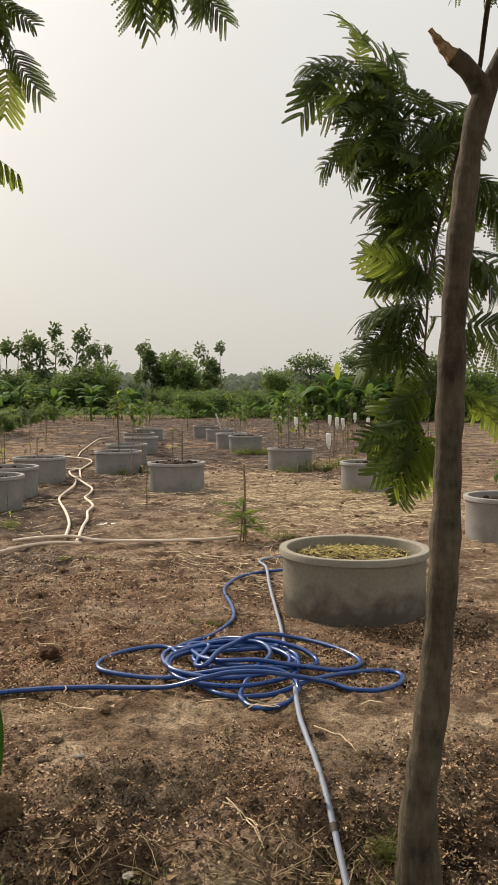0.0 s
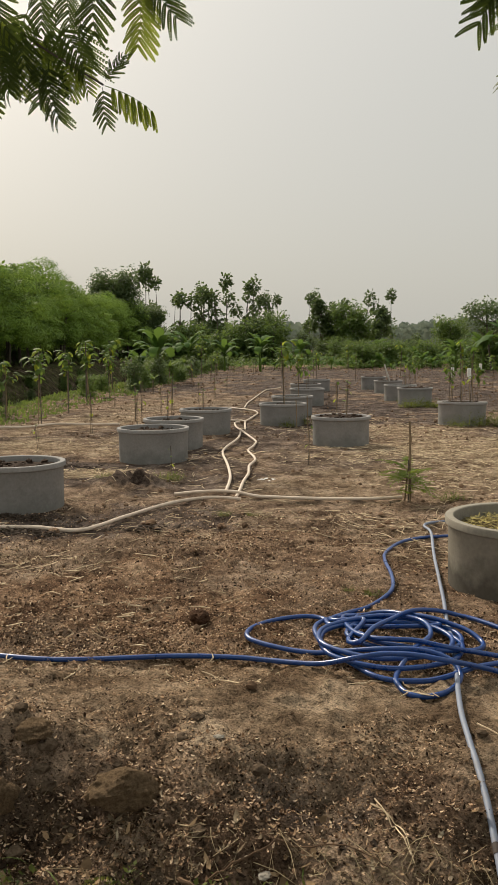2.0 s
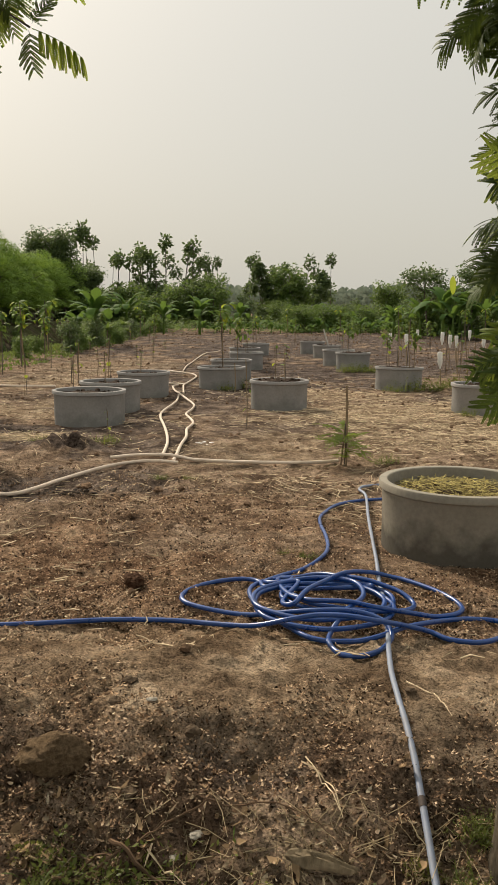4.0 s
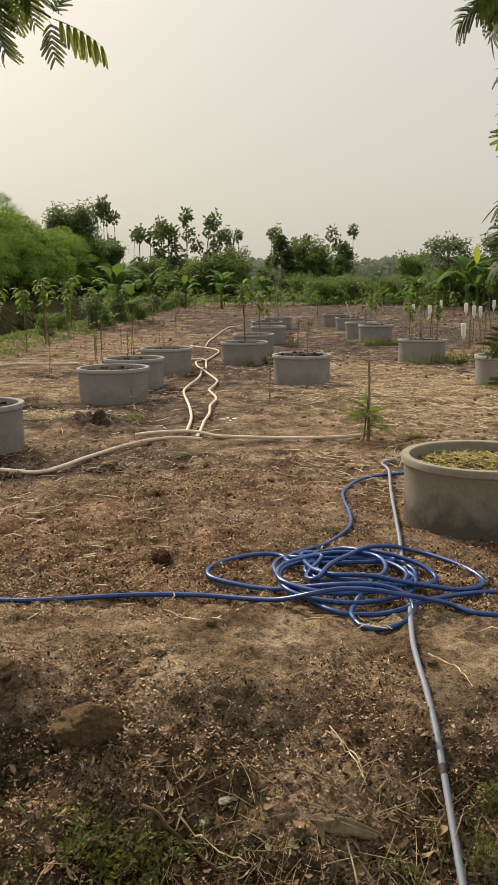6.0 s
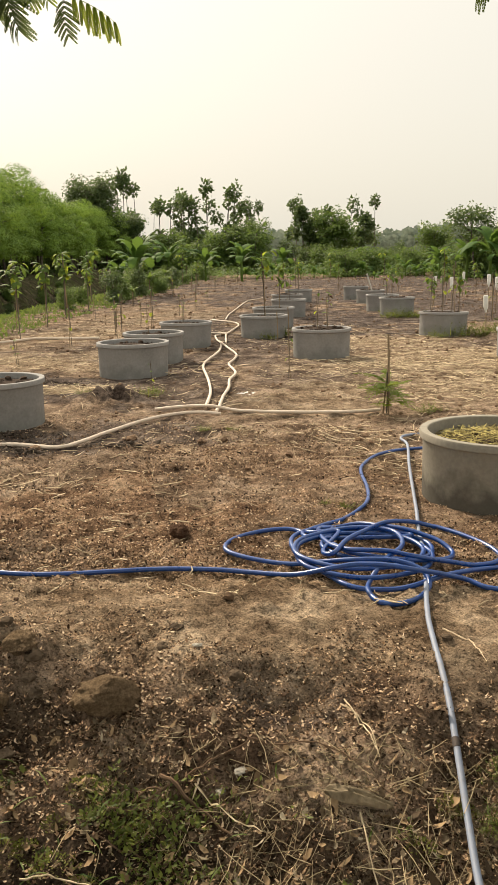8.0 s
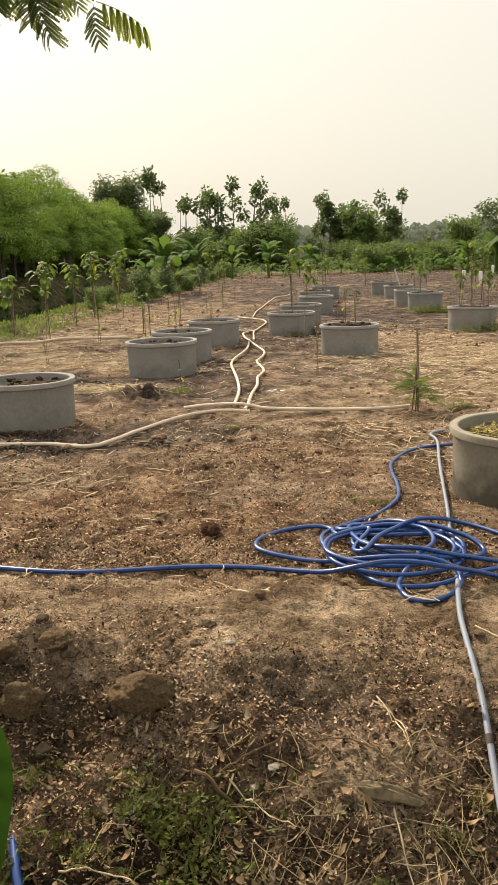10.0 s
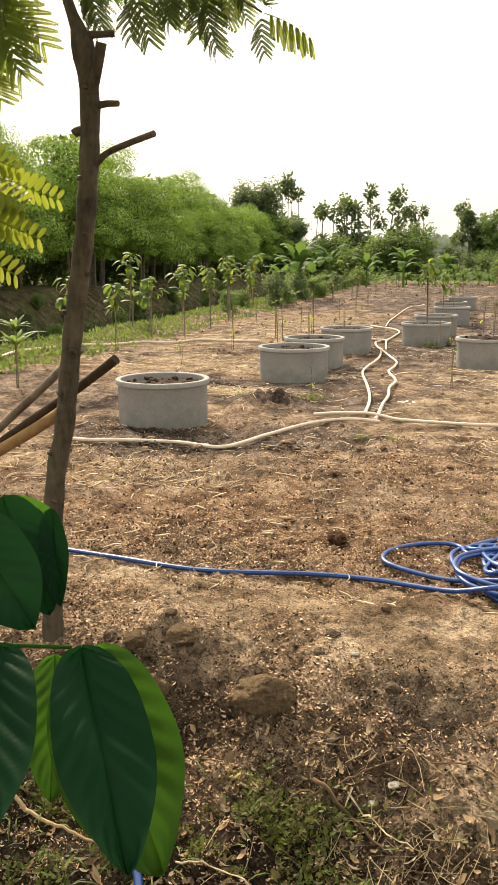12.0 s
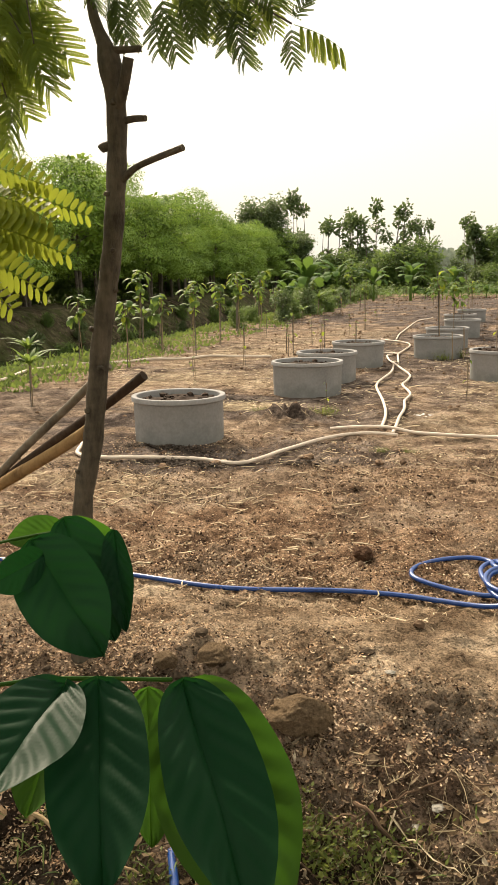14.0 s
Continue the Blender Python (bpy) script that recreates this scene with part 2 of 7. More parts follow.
BARK_GREY = bark_material("grey_bark", (0.046, 0.039, 0.032), (0.185, 0.155, 0.122))
RAW_WOOD = grain("torn_wood", (0.20, 0.13, 0.07), (0.42, 0.30, 0.18), 30, relief=0.6, per_piece=0)
BAMBOO = bark_material("dry_bamboo", (0.22, 0.15, 0.075), (0.46, 0.34, 0.19))
TAN_POLE = bark_material("tan_pole", (0.12, 0.068, 0.028), (0.36, 0.225, 0.10))
POLE_DARK = bark_material("dark_old_pole", (0.022, 0.014, 0.009), (0.085, 0.055, 0.035))
POLE_GREY = bark_material("grey_pole", (0.09, 0.075, 0.055), (0.24, 0.20, 0.15))
STAKE = bark_material("weathered_stake", (0.12, 0.085, 0.05), (0.32, 0.24, 0.15))
STAKE_PALE = bark_material("pale_peeled_stick", (0.34, 0.31, 0.27), (0.62, 0.59, 0.54))
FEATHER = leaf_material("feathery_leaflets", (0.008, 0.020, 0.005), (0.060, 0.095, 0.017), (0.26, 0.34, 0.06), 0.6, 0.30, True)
# lighter copy of the same leaflets, with sunlight put into the colour
FEATHER_LIT = leaf_material("sunlit_feathery_leaflets", (0.065, 0.125, 0.014), (0.14, 0.20, 0.025), (0.50, 0.56, 0.09), 0.55, 0.5, True)
FERN_YELLOW = leaf_material("yellow_green_leaflets", (0.10, 0.15, 0.016), (0.24, 0.28, 0.03), (0.42, 0.46, 0.05), 0.5, 0.5)
CROWN = leaf_material("row_tree_foliage", (0.012, 0.046, 0.010), (0.245, 0.375, 0.058), (0.50, 0.66, 0.09), 0.6, 0.20)
# distant crowns, greyed a little so the colour carries some haze
CROWN_DARK = leaf_material("dark_broad_foliage", (0.036, 0.066, 0.028), (0.110, 0.150, 0.060), (0.20, 0.27, 0.07), 0.5, 0.36)
BUSH = leaf_material("shrub_foliage", (0.026, 0.058, 0.018), (0.115, 0.175, 0.042), (0.28, 0.38, 0.08), 0.55, 0.40)
YOUNG = leaf_material("young_leaf", (0.035, 0.080, 0.018), (0.115, 0.175, 0.040), (0.30, 0.40, 0.07), 0.65, 0.38, True)
BANANA = leaf_material("banana_leaf", (0.026, 0.072, 0.018), (0.085, 0.155, 0.035), (0.24, 0.36, 0.06), 0.68, 0.34, True, 0.12)
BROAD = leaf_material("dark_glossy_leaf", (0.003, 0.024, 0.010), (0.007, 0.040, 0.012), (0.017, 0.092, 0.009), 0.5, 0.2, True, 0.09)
# lighter copy of the broad leaf, light from behind put into the colour
BROAD_LIT = leaf_material("backlit_broad_leaf", (0.030, 0.085, 0.012), (0.045, 0.105, 0.014), (0.07, 0.19, 0.012), 0.45, 0.42, True, 0.12)
GRASS = leaf_material("bank_grass", (0.032, 0.066, 0.014), (0.125, 0.165, 0.036), (0.30, 0.38, 0.08), 0.6, 0.35)
WEED = leaf_material("low_weed", (0.018, 0.038, 0.010), (0.145, 0.165, 0.034), (0.30, 0.34, 0.06), 0.55, 0.4)
HAZE_GREEN = leaf_material("haze_tinted_foliage", (0.13, 0.165, 0.13), (0.19, 0.225, 0.18), (0.25, 0.30, 0.22), 0.9, 0.3)


# ---- mesh tools ----
class Buf:
    """Gathers vertices and faces for one mesh."""

    def __init__(self):
        self.v, self.f = [], []

    def tube(self, pts, radii, seg=8, cap=True):
        pts = [Vector(p) for p in pts]
        if isinstance(radii, (int, float)):
            radii = [radii] * len(pts)
        side, first = None, len(self.v)
        for i, p in enumerate(pts):
            d = (pts[min(i + 1, len(pts) - 1)] - pts[max(i - 1, 0)]).normalized()
            if side is None:
                side = d.cross(Vector((0.31, 0.17, 0.93))).normalized()
            side = (side - d * side.dot(d)).normalized()
            up = d.cross(side)
            for k in range(seg):
                a = 2 * math.pi * k / seg
                self.v.append(p + (side * math.cos(a) + up * math.sin(a)) * radii[min(i, len(radii) - 1)])
        for i in range(len(pts) - 1):
            for k in range(seg):
                a, b = first + i * seg + k, first + i * seg + (k + 1) % seg
                self.f.append((a, b, b + seg, a + seg))
        if cap:
            self.f.append(tuple(first + k for k in reversed(range(seg))))
            self.f.append(tuple(first + (len(pts) - 1) * seg + k for k in range(seg)))
        return self

    def blade(self, base, tip, side, width, sag=0.0, n=3, fold=0.0, shape=0.45, blunt=0.75):
        """A leaf blade from base to tip with its widest place at shape; fold lifts its edges."""
        base, tip = Vector(base), Vector(tip)
        d = tip - base
        side = Vector(side)
        side = (side - d * (side.dot(d) / max(d.length_squared, 1e-9))).normalized()
        up = side.cross(d).normalized()
        first, rows = len(self.v), n + 1
        for i in range(rows):
            s = i / n
            w = width * 0.5 * (math.sin(math.pi * (s ** (math.log(0.5) / math.log(shape)))) ** blunt if 0 < s < 1 else 0.06)
            c = base + d * s + Vector((0, 0, -sag)) * (s * s)
            self.v += [c - side * w + up * (fold * w), c, c + side * w + up * (fold * w)]
        for i in range(n):
            a = first + 3 * i
            self.f += [(a, a + 1, a + 4, a + 3), (a + 1, a + 2, a + 5, a + 4)]
        return self

    def rhomb(self, base, d, side, length, width):
        i = len(self.v)
        m = base + d * (length * 0.5)
        self.v += [base, m + side * (width * 0.5), base + d * length, m - side * (width * 0.5)]
        self.f.append((i, i + 1, i + 2, i + 3))

    def oblong(self, base, d, side, length, width):
        """A flat blunt leaflet."""
        i = len(self.v)
        w = side * (width * 0.5)
        self.v += [base, base + d * (length * 0.22) + w, base + d * (length * 0.82) + w * 0.9, base + d * length, base + d * (length * 0.82) - w * 0.9, base + d * (length * 0.22) - w]
        self.f.append((i, i + 1, i + 2, i + 3, i + 4, i + 5))

    def lathe(self, profile, seg=48, closed=True, wob=0.0):
        first, n = len(self.v), len(profile)
        for k in range(seg):
            a = 2 * math.pi * k / seg
            w = 1 + wob * math.sin(2 * a + 1)
            self.v += [Vector((r * w * math.cos(a), r * w * math.sin(a), z)) for r, z in profile]
        for k in range(seg):
            a, b = first + k * n, first + ((k + 1) % seg) * n
            for i in range(n if closed else n - 1):
                j = (i + 1) % n
                self.f.append((a + i, b + i, b + j, a + j))
        return self

    def lump(self, c, r, rng, squash=0.7, rough=0.25, level=1):
        bm = bmesh.new()
        bmesh.ops.create_icosphere(bm, subdivisions=level, radius=1)
        first, off = len(self.v), Vector((rng.random() * 50, rng.random() * 50, rng.random() * 50))
        for v in bm.verts:
            k = 1 + rough * 2 * noise.noise(v.co * 1.3 + off) + rough * noise.noise(v.co * 3.1 + off) + (rough * (0.7 * noise.noise(v.co * 7 + off) - 0.45 * abs(noise.noise(v.co * 1.9 + off)) + 0.4 * noise.noise(v.co * 14 + off) + 0.25 * noise.noise(v.co * 28 + off)) if level > 2 else 0)
            self.v.append(Vector(c) + Vector((v.co.x * r * k, v.co.y * r * k, v.co.z * r * k * squash)))
        self.f += [tuple(first + v.index for v in f.verts) for f in bm.faces]
        bm.free()
        return self

    def mesh(self, name, mat, smooth=True):
        me = bpy.data.meshes.new(name)
        me.from_pydata(self.v, [], self.f)
        me.materials.append(mat)
        if smooth:
            me.shade_smooth()
            me.set_sharp_from_angle(angle=radians(38))
        return me


def part(name, buf, mat, parent=None, label="", smooth=True):
    """Links a buffer (or a mesh made before) as one mesh object under its thing."""
    ob = new(name, buf if isinstance(buf, bpy.types.Mesh) else buf.mesh(name, mat, smooth))
    ob.parent = parent
    return tagged(ob, label)


def thing(name, place, label, category, group="", kind=""):
    root = new(name)
    root.empty_display_size = 0.05
    root.matrix_world = place if isinstance(place, Matrix) else Matrix.Translation(place)
    return tagged(root, label, category, group, kind)


def array_mesh(name, verts, faces, mat, smooth=False):
    me = bpy.data.meshes.new(name)
    verts, faces = np.asarray(verts, np.float32), np.asarray(faces, np.int32)
    n, k = faces.shape
    me.vertices.add(len(verts))
    me.vertices.foreach_set("co", verts.ravel())
    me.loops.add(n * k)
    me.loops.foreach_set("vertex_index", faces.ravel())
    me.polygons.add(n)
    me.polygons.foreach_set("loop_start", np.arange(0, n * k, k, dtype=np.int32))
    me.polygons.foreach_set("loop_total", np.full(n, k, np.int32))
    me.update(calc_edges=True)
    me.materials.append(mat)
    if smooth:
        me.shade_smooth()
    return me


def spline(pts, step=0.03):
    """A smooth run of points through pts (Catmull-Rom)."""
    p = [Vector(q) for q in pts]
    p = [p[0] * 2 - p[1]] + p + [p[-1] * 2 - p[-2]]
    out = []
    for i in range(1, len(p) - 2):
        n = max(2, int((p[i + 1] - p[i]).length / step))
        for k in range(n):
            t = k / n
            out.append(0.5 * (2 * p[i] + (p[i + 1] - p[i - 1]) * t + (2 * p[i - 1] - 5 * p[i] + 4 * p[i + 1] - p[i + 2]) * t * t
                              + (3 * p[i] - p[i - 1] - 3 * p[i + 1] + p[i + 2]) * t ** 3))
    return out + [p[-2]]


# ---- the lie of the land ----
LATTICE = np.random.RandomState(7).rand(256, 256)


def vn(x, y):
    """Smooth value noise from -1 to 1."""
    x, y = np.asarray(x, float), np.asarray(y, float)
    i, j = np.floor(x).astype(int), np.floor(y).astype(int)
    u, v = x - i, y - j
    u, v = u * u * (3 - 2 * u), v * v * (3 - 2 * v)
    g = lambda a, b: LATTICE[a % 256, b % 256]
    return 2 * ((g(i, j) * (1 - u) + g(i + 1, j) * u) * (1 - v) + (g(i, j + 1) * (1 - u) + g(i + 1, j + 1) * u) * v) - 1


def smooth_step(s):
    s = np.clip(s, 0, 1)
    return s * s * (3 - 2 * s)


def ditch_edge(y):
    return -5.9 - 0.11 * np.maximum(0, np.asarray(y, float) - 10)


def height(x, y):
    x, y = np.asarray(x, float), np.asarray(y, float)
    near = 1 / (1 + (np.maximum(0, np.hypot(x, y - 2)) / 14) ** 2)
    crest = 2.12 + 0.10 * vn(x * 1.4 + 3, 5.5)
    z = -0.33 * smooth_step((crest - y) / 1.15) + 0.055 * np.exp(-((y - crest - 0.12) / 0.38) ** 2)
    z = z + 0.028 * vn(x * 1.1, y * 1.1) * near + (0.020 * vn(x * 3.3 + 9, y * 3.3) + 0.012 * vn(x * 8, y * 8 + 4)) * near
    z = z + (0.015 * vn(x * 19 + 1, y * 19) + 0.009 * vn(x * 43, y * 43 + 7)) * np.clip(1.3 - y / 9, 0.0, 1)
    z = z + 0.05 * vn(x * 0.3, y * 0.3 + 11) * np.clip((y - 5) / 10, 0, 1)
    z = z + 0.022 * np.clip(vn(x * 6.5 + 20, y * 6.5) + 0.5 * vn(x * 14, y * 14 + 9), 0, 1) * smooth_step((y - 2.9) / 0.5) * np.clip(1.5 - y / 9, 0, 1)
    # scooped hollows and lumps in the bank
    for cx, cy, r, a in ((0.12, 1.98, 0.17, -0.075), (0.36, 2.05, 0.09, -0.05), (-0.42, 2.06, 0.10, -0.04), (-0.95, 2.02, 0.14, 0.05), (-0.72, 2.1, 0.1, 0.04), (-0.6, 1.75, 0.15, -0.05)):
        z = z + a * np.exp(-((x - cx) ** 2 + (y - cy) ** 2) / (r * r))
    # dug mounds beside some planters
    for cx, cy, r, a in ((-2.15, 7.0, 0.33, 0.13), (-3.6, 6.6, 0.4, 0.05), (2.25, 13.2, 0.5, 0.08), (-2.7, 5.2, 0.3, 0.03)):
        z = z + a * np.exp(-((x - cx) ** 2 + (y - cy) ** 2) / (r * r)) * (1 + 0.6 * vn(x * 9, y * 9) + 0.3 * vn(x * 21, y * 21))
    for cx, cy, level in ((1.045, 4.15, 0.025), (-2.70, 5.88, 0.012), (-2.43, 8.83, 0.0), (-0.385, 10.65, 0.005)):
        w = np.exp(-(((x - cx) ** 2 + (y - cy) ** 2) / 0.42) ** 2)
        z = z * (1 - w) + (level + 0.006 * vn(x * 23, y * 23)) * w
    e = ditch_edge(y) + 0.3 * vn(y * 0.5, 3.3)
    d = e - x
    on = smooth_step((y - 3) / 5)
    z = z - on * 0.95 * smooth_step((d - 1.6) / 2.2) + on * 1.45 * smooth_step((d - 5.6) / 2.4) - on * 0.25 * smooth_step((d - 9) / 6)
    return z


def ground_z(x, y):
    return float(height(x, y))


def steps(*runs):
    out = [runs[0][0]]
    for a, b, s in runs:
        out += list(np.linspace(a, b, max(1, int(round((b - a) / s))) + 1)[1:])
    return np.array(out)


def patches(x, y, spots, ragged=0.5):
    """Soft-edged patches of another kind of earth: centre, half width, half depth, strength."""
    out = np.zeros_like(x)
    wob = 1 + ragged * (vn(x * 1.7 + 3, y * 1.7) + 0.7 * vn(x * 4.6, y * 4.6 + 8) + 0.4 * vn(x * 11 + 2, y * 11))
    for cx, cy, rx, ry, a in spots:
        d = np.hypot((x - cx) / rx, (y - cy) / ry)
        out = np.maximum(out, a * smooth_step((1.25 * wob - d) / 0.5))
    return np.clip(out, 0, 1)


def earth_kinds(me, x, y):
    """Where the earth is ashy, strewn with chaff, dark with humus and painted shade, reddish or grown over."""
    # the ash entry at (0.12, 1.99) darkens the scooped hollow in the bank
    ash = patches(x, y, ((-1.9, 7.6, 1.0, 0.9, .75), (-0.5, 9.2, 0.9, 1.1, .55), (-1.2, 11.6, 1.1, 1.4, .7), (-3.3, 10.8, 0.8, 1.0, .6), (-3.2, 8.1, 0.9, 0.5, .9), (-2.1, 9.6, 0.6, 1.2, .8), (-1.7, 12.5, 1.3, 1.6, .8), (-2.3, 5.1, 0.9, 0.35, .9), (-3.3, 5.7, 0.5, 0.6, .7), (-1.3, 5.75, 0.7, 0.4, .75), (-2.1, 7.0, 0.4, 0.3, .7),
                         (-1.0, 18.0, 3.6, 4.5, .9), (-0.5, 26.0, 6.5, 7.0, .95), (1.5, 40.0, 14.0, 14.0, .95), (3.2, 21.0, 3.0, 4.5, .9), (-0.9, 14.3, 1.0, 1.5, .85), (1.0, 14.3, 1.4, 0.9, .7), (-2.9, 14.5, 0.9, 2.0, .7), (2.2, 12.4, 0.9, 0.5, .6), (-4.2, 7.2, 0.6, 0.5, .7), (-0.3, 8.6, 0.6, 0.4, .5), (-6.2, 12.0, 0.5, 0.35, .7), (0.12, 1.99, 0.17, 0.10, .75), (-5.5, 8.0, 0.6, 0.3, .6), (-3.7, 6.6, 0.9, 0.7, .85), (-2.6, 7.3, 0.8, 0.45, .8), (-2.2, 5.3, 0.7, 0.35, .8), (-1.6, 8.3, 0.6, 0.9, .7), (-4.6, 7.0, 1.6, 1.0, .5), (-4.9, 10.4, 1.6, 0.8, .55), (-3.9, 12.0, 1.0, 1.0, .6), (-6.0, 14.6, 1.3, 1.6, .5)))
    chaff = patches(x, y, ((1.2, 8.0, 1.4, 0.9, .5), (1.3, 10.4, 1.5, 0.8, .6), (0.4, 12.4, 1.1, 0.6, .45), (2.6, 9.0, 1.0, 1.3, .55), (2.9, 15.0, 1.4, 1.1, .35), (-0.2, 7.3, 0.7, 0.6, .4), (3.2, 6.3, 0.9, 0.9, .5), (-3.2, 9.4, 0.5, 0.4, .6), (-4.4, 9.9, 0.9, 0.8, .7), (-5.0, 13.2, 1.2, 1.6, .6), (-2.75, 7.7, 0.5, 0.2, .7), (-2.3, 4.25, 0.7, 0.22, .55),
                           (-4.8, 18.0, 1.3, 3.0, .5), (0.45, 5.4, 0.5, 0.5, .35), (0.2, 2.45, 1.2, 0.34, .5), (-1.0, 2.45, 1.1, 0.32, .45), (-0.1, 2.15, 0.5, 0.16, .35), (0.75, 2.1, 0.25, 0.2, .3), (1.3, 2.6, 0.6, 0.2, .4), (0.0, 9.6, 0.8, 0.3, .4), (-3.4, 11.0, 0.6, 0.4, .5)))
    # bank foot: dark humus, with the shade of plants painted in
    humus_shade = smooth_step((1.70 - y + 0.14 * vn(x * 3, y * 3) + 0.1 * vn(x * 8, y * 8) - 0.12 * smooth_step((x - 0.1) / 0.5)) / 0.35) * (0.9 - 0.4 * smooth_step((x + 0.3) / 0.5))
    humus_shade = humus_shade * smooth_step((x + 2.8) / 1.4) * smooth_step((y + 0.3) / 1.2)
    # smaller dark spots, among them the shaded pit beside the trunk
    humus_shade = np.maximum(humus_shade, patches(x, y, ((-0.85, 1.82, 0.35, 0.12, .6), (0.965, 1.69, 0.10, 0.055, 1.0), (0.95, 1.85, 0.4, 0.3, .5))))
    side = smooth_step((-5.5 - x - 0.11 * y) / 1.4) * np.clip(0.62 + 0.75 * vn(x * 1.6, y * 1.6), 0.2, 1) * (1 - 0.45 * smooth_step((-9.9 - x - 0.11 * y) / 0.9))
    # far ditch bank darkened as shade under the tree row
    humus_shade = np.maximum(humus_shade, 0.75 * smooth_step((-9.4 - x - 0.11 * y + 0.5 * vn(x, y)) / 1.2) * smooth_step((y - 5) / 4))
    earth_red = patches(x, y, ((-1.2, 3.6, 1.7, 0.7, .6), (0.9, 3.7, 0.8, 0.5, .25), (-0.2, 4.9, 1.0, 0.6, .3)))
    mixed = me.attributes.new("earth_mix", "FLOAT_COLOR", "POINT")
    mixed.data.foreach_set("color", np.stack([ash, chaff, humus_shade, np.ones_like(x)], -1).astype(np.float32).ravel())
    for name, values in (("earth_red", earth_red), ("earth_green", side)):
        me.attributes.new(name, "FLOAT", "POINT").data.foreach_set("value", values.astype(np.float32))


def build_ground():
    far = [12 * 1.32 ** k for k in range(1, 19)]
    xs = steps((-20, -8, 0.3), (-8, -2.3, 0.08), (-2.3, 1.8, 0.02), (1.8, 5, 0.08), (5, 20, 0.4))
    xs = np.concatenate([[-20 - f for f in reversed(far)], xs, [20 + f for f in far]])
    ys = steps((-4, 0.8, 0.2), (0.8, 3.6, 0.018), (3.6, 8, 0.04), (8, 20, 0.12), (20, 70, 0.6))
    ys = np.concatenate([[-4 - f for f in reversed(far)], ys, [70 + f for f in far]])
    gx, gy = np.meshgrid(xs, ys)
    v = np.stack([gx, gy, height(gx, gy)], -1).reshape(-1, 3)
    nx = len(xs)
    i, j = np.meshgrid(np.arange(nx - 1), np.arange(len(ys) - 1))
    a = (j * nx + i).ravel()
    f = np.stack([a, a + 1, a + nx + 1, a + nx], -1)
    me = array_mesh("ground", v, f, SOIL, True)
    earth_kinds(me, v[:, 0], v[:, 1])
    ob = new("ground", me)
    return tagged(ob, "brown tilled soil with straw, sloping bank and ditch", "ground", kind="structure")


build_ground()
ditch_water_mat, dn, dl, db = material("ditch_water", 0.08, 0.5)
dl.new(ramp(dn, dl, noise_node(dn, dl, 1.3, 5, vec=place_vec(dn)), [(0.4, (0.012, 0.014, 0.008)), (0.62, (0.03, 0.06, 0.015))]), db.inputs["Base Color"])
wb = Buf()
for i in range(41):
    yy = 6 + i * 1.5
    ee = float(ditch_edge(yy))
    wb.v += [Vector((ee - 2.4, yy, -0.62)), Vector((ee - 7.2, yy, -0.62))]
    if i:
        wb.f.append((2 * i - 2, 2 * i - 1, 2 * i + 1, 2 * i))
tagged(part("water", wb, ditch_water_mat), "dark still ditch water with green scum", "water", kind="structure")


# ---- concrete ring planters ----
def planter(x, y, diam=0.79, h=0.385, old=False, fill=0.08, tilt=(0, 0), label="grey concrete ring planter filled with dark soil"):
    rng = random.Random(int(x * 100 + y * 7))
    R = diam / 2
    zb = min(ground_z(x + R * math.cos(a), y + R * math.sin(a)) for a in (0, 1.57, 3.14, 4.71)) - 0.02
    zb = max(zb, -0.03)
    root = thing("planter", pose(x, y, zb, tilt[0], tilt[1], rng.uniform(0, 360)), label, "planter", "concrete ring planters")
    H = h - zb
    prof = [(R - 0.022, 0), (R - 0.018, H - 0.052), (R - 0.012, H - 0.043), (R, H - 0.038), (R + 0.002, H - 0.008), (R - 0.002, H - 0.001),
            (R - 0.008, H), (R - 0.040, H - 0.001), (R - 0.045, H - 0.006), (R - 0.048, H - 0.2), (R - 0.048, 0)]
    part("ring", Buf().lathe(prof, 72, True, 0.004), CONCRETE_OLD if old else CONCRETE, root)
    b, n, m = Buf(), 10, 30
    b.v.append(Vector((0, 0, H - fill + 0.02)))
    for i in range(1, n + 1):
        for k in range(m):
            a, r = 2 * math.pi * k / m, (R - 0.047) * i / n
            px, py = r * math.cos(a), r * math.sin(a)
            b.v.append(Vector((px, py, H - fill + 0.022 * float(vn(px * 14 + x * 3, py * 14 + y)) + 0.03 * (1 - i / n))))
    b.f += [(0, 1 + k, 1 + (k + 1) % m) for k in range(m)]
    for i in range(n - 1):
        for k in range(m):
            a0, a1 = 1 + i * m + k, 1 + i * m + (k + 1) % m
            b.f.append((a0, a0 + m, a1 + m, a1))
    for _ in range(26):
        a, r = rng.uniform(0, 6.28), (R - 0.09) * math.sqrt(rng.random())
        b.lump((r * math.cos(a), r * math.sin(a), H - fill + 0.02), rng.uniform(0.012, 0.035), rng, 0.7, 0.3)
    part("soil", b, POT_SOIL, root)
    return root, H - fill, R


PLANTERS = {}
for key, px, py in (("B", -2.43, 8.83), ("C", -2.52, 10.05), ("D", -2.49, 11.75), ("E", -0.385, 10.65), ("F", -2.70, 5.88), ("G", -1.5, 13.1), ("H1", -1.61, 15.2),
                    ("H2", -1.64, 18.1), ("H3", -1.94, 20.5), ("H4", -1.94, 23.4), ("I1", -0.38, 25.6), ("I2", 0.10, 22.7), ("I3", 0.42, 20.0), ("I4", 0.74, 18.6),
                    ("K", 2.25, 10.6), ("L", 2.82, 6.65)):
    PLANTERS[key] = planter(px, py, 0.83 if key == "B" else 0.79, fill=0.025 if key in ("E", "I1", "I2", "I4", "H3") else 0.055)
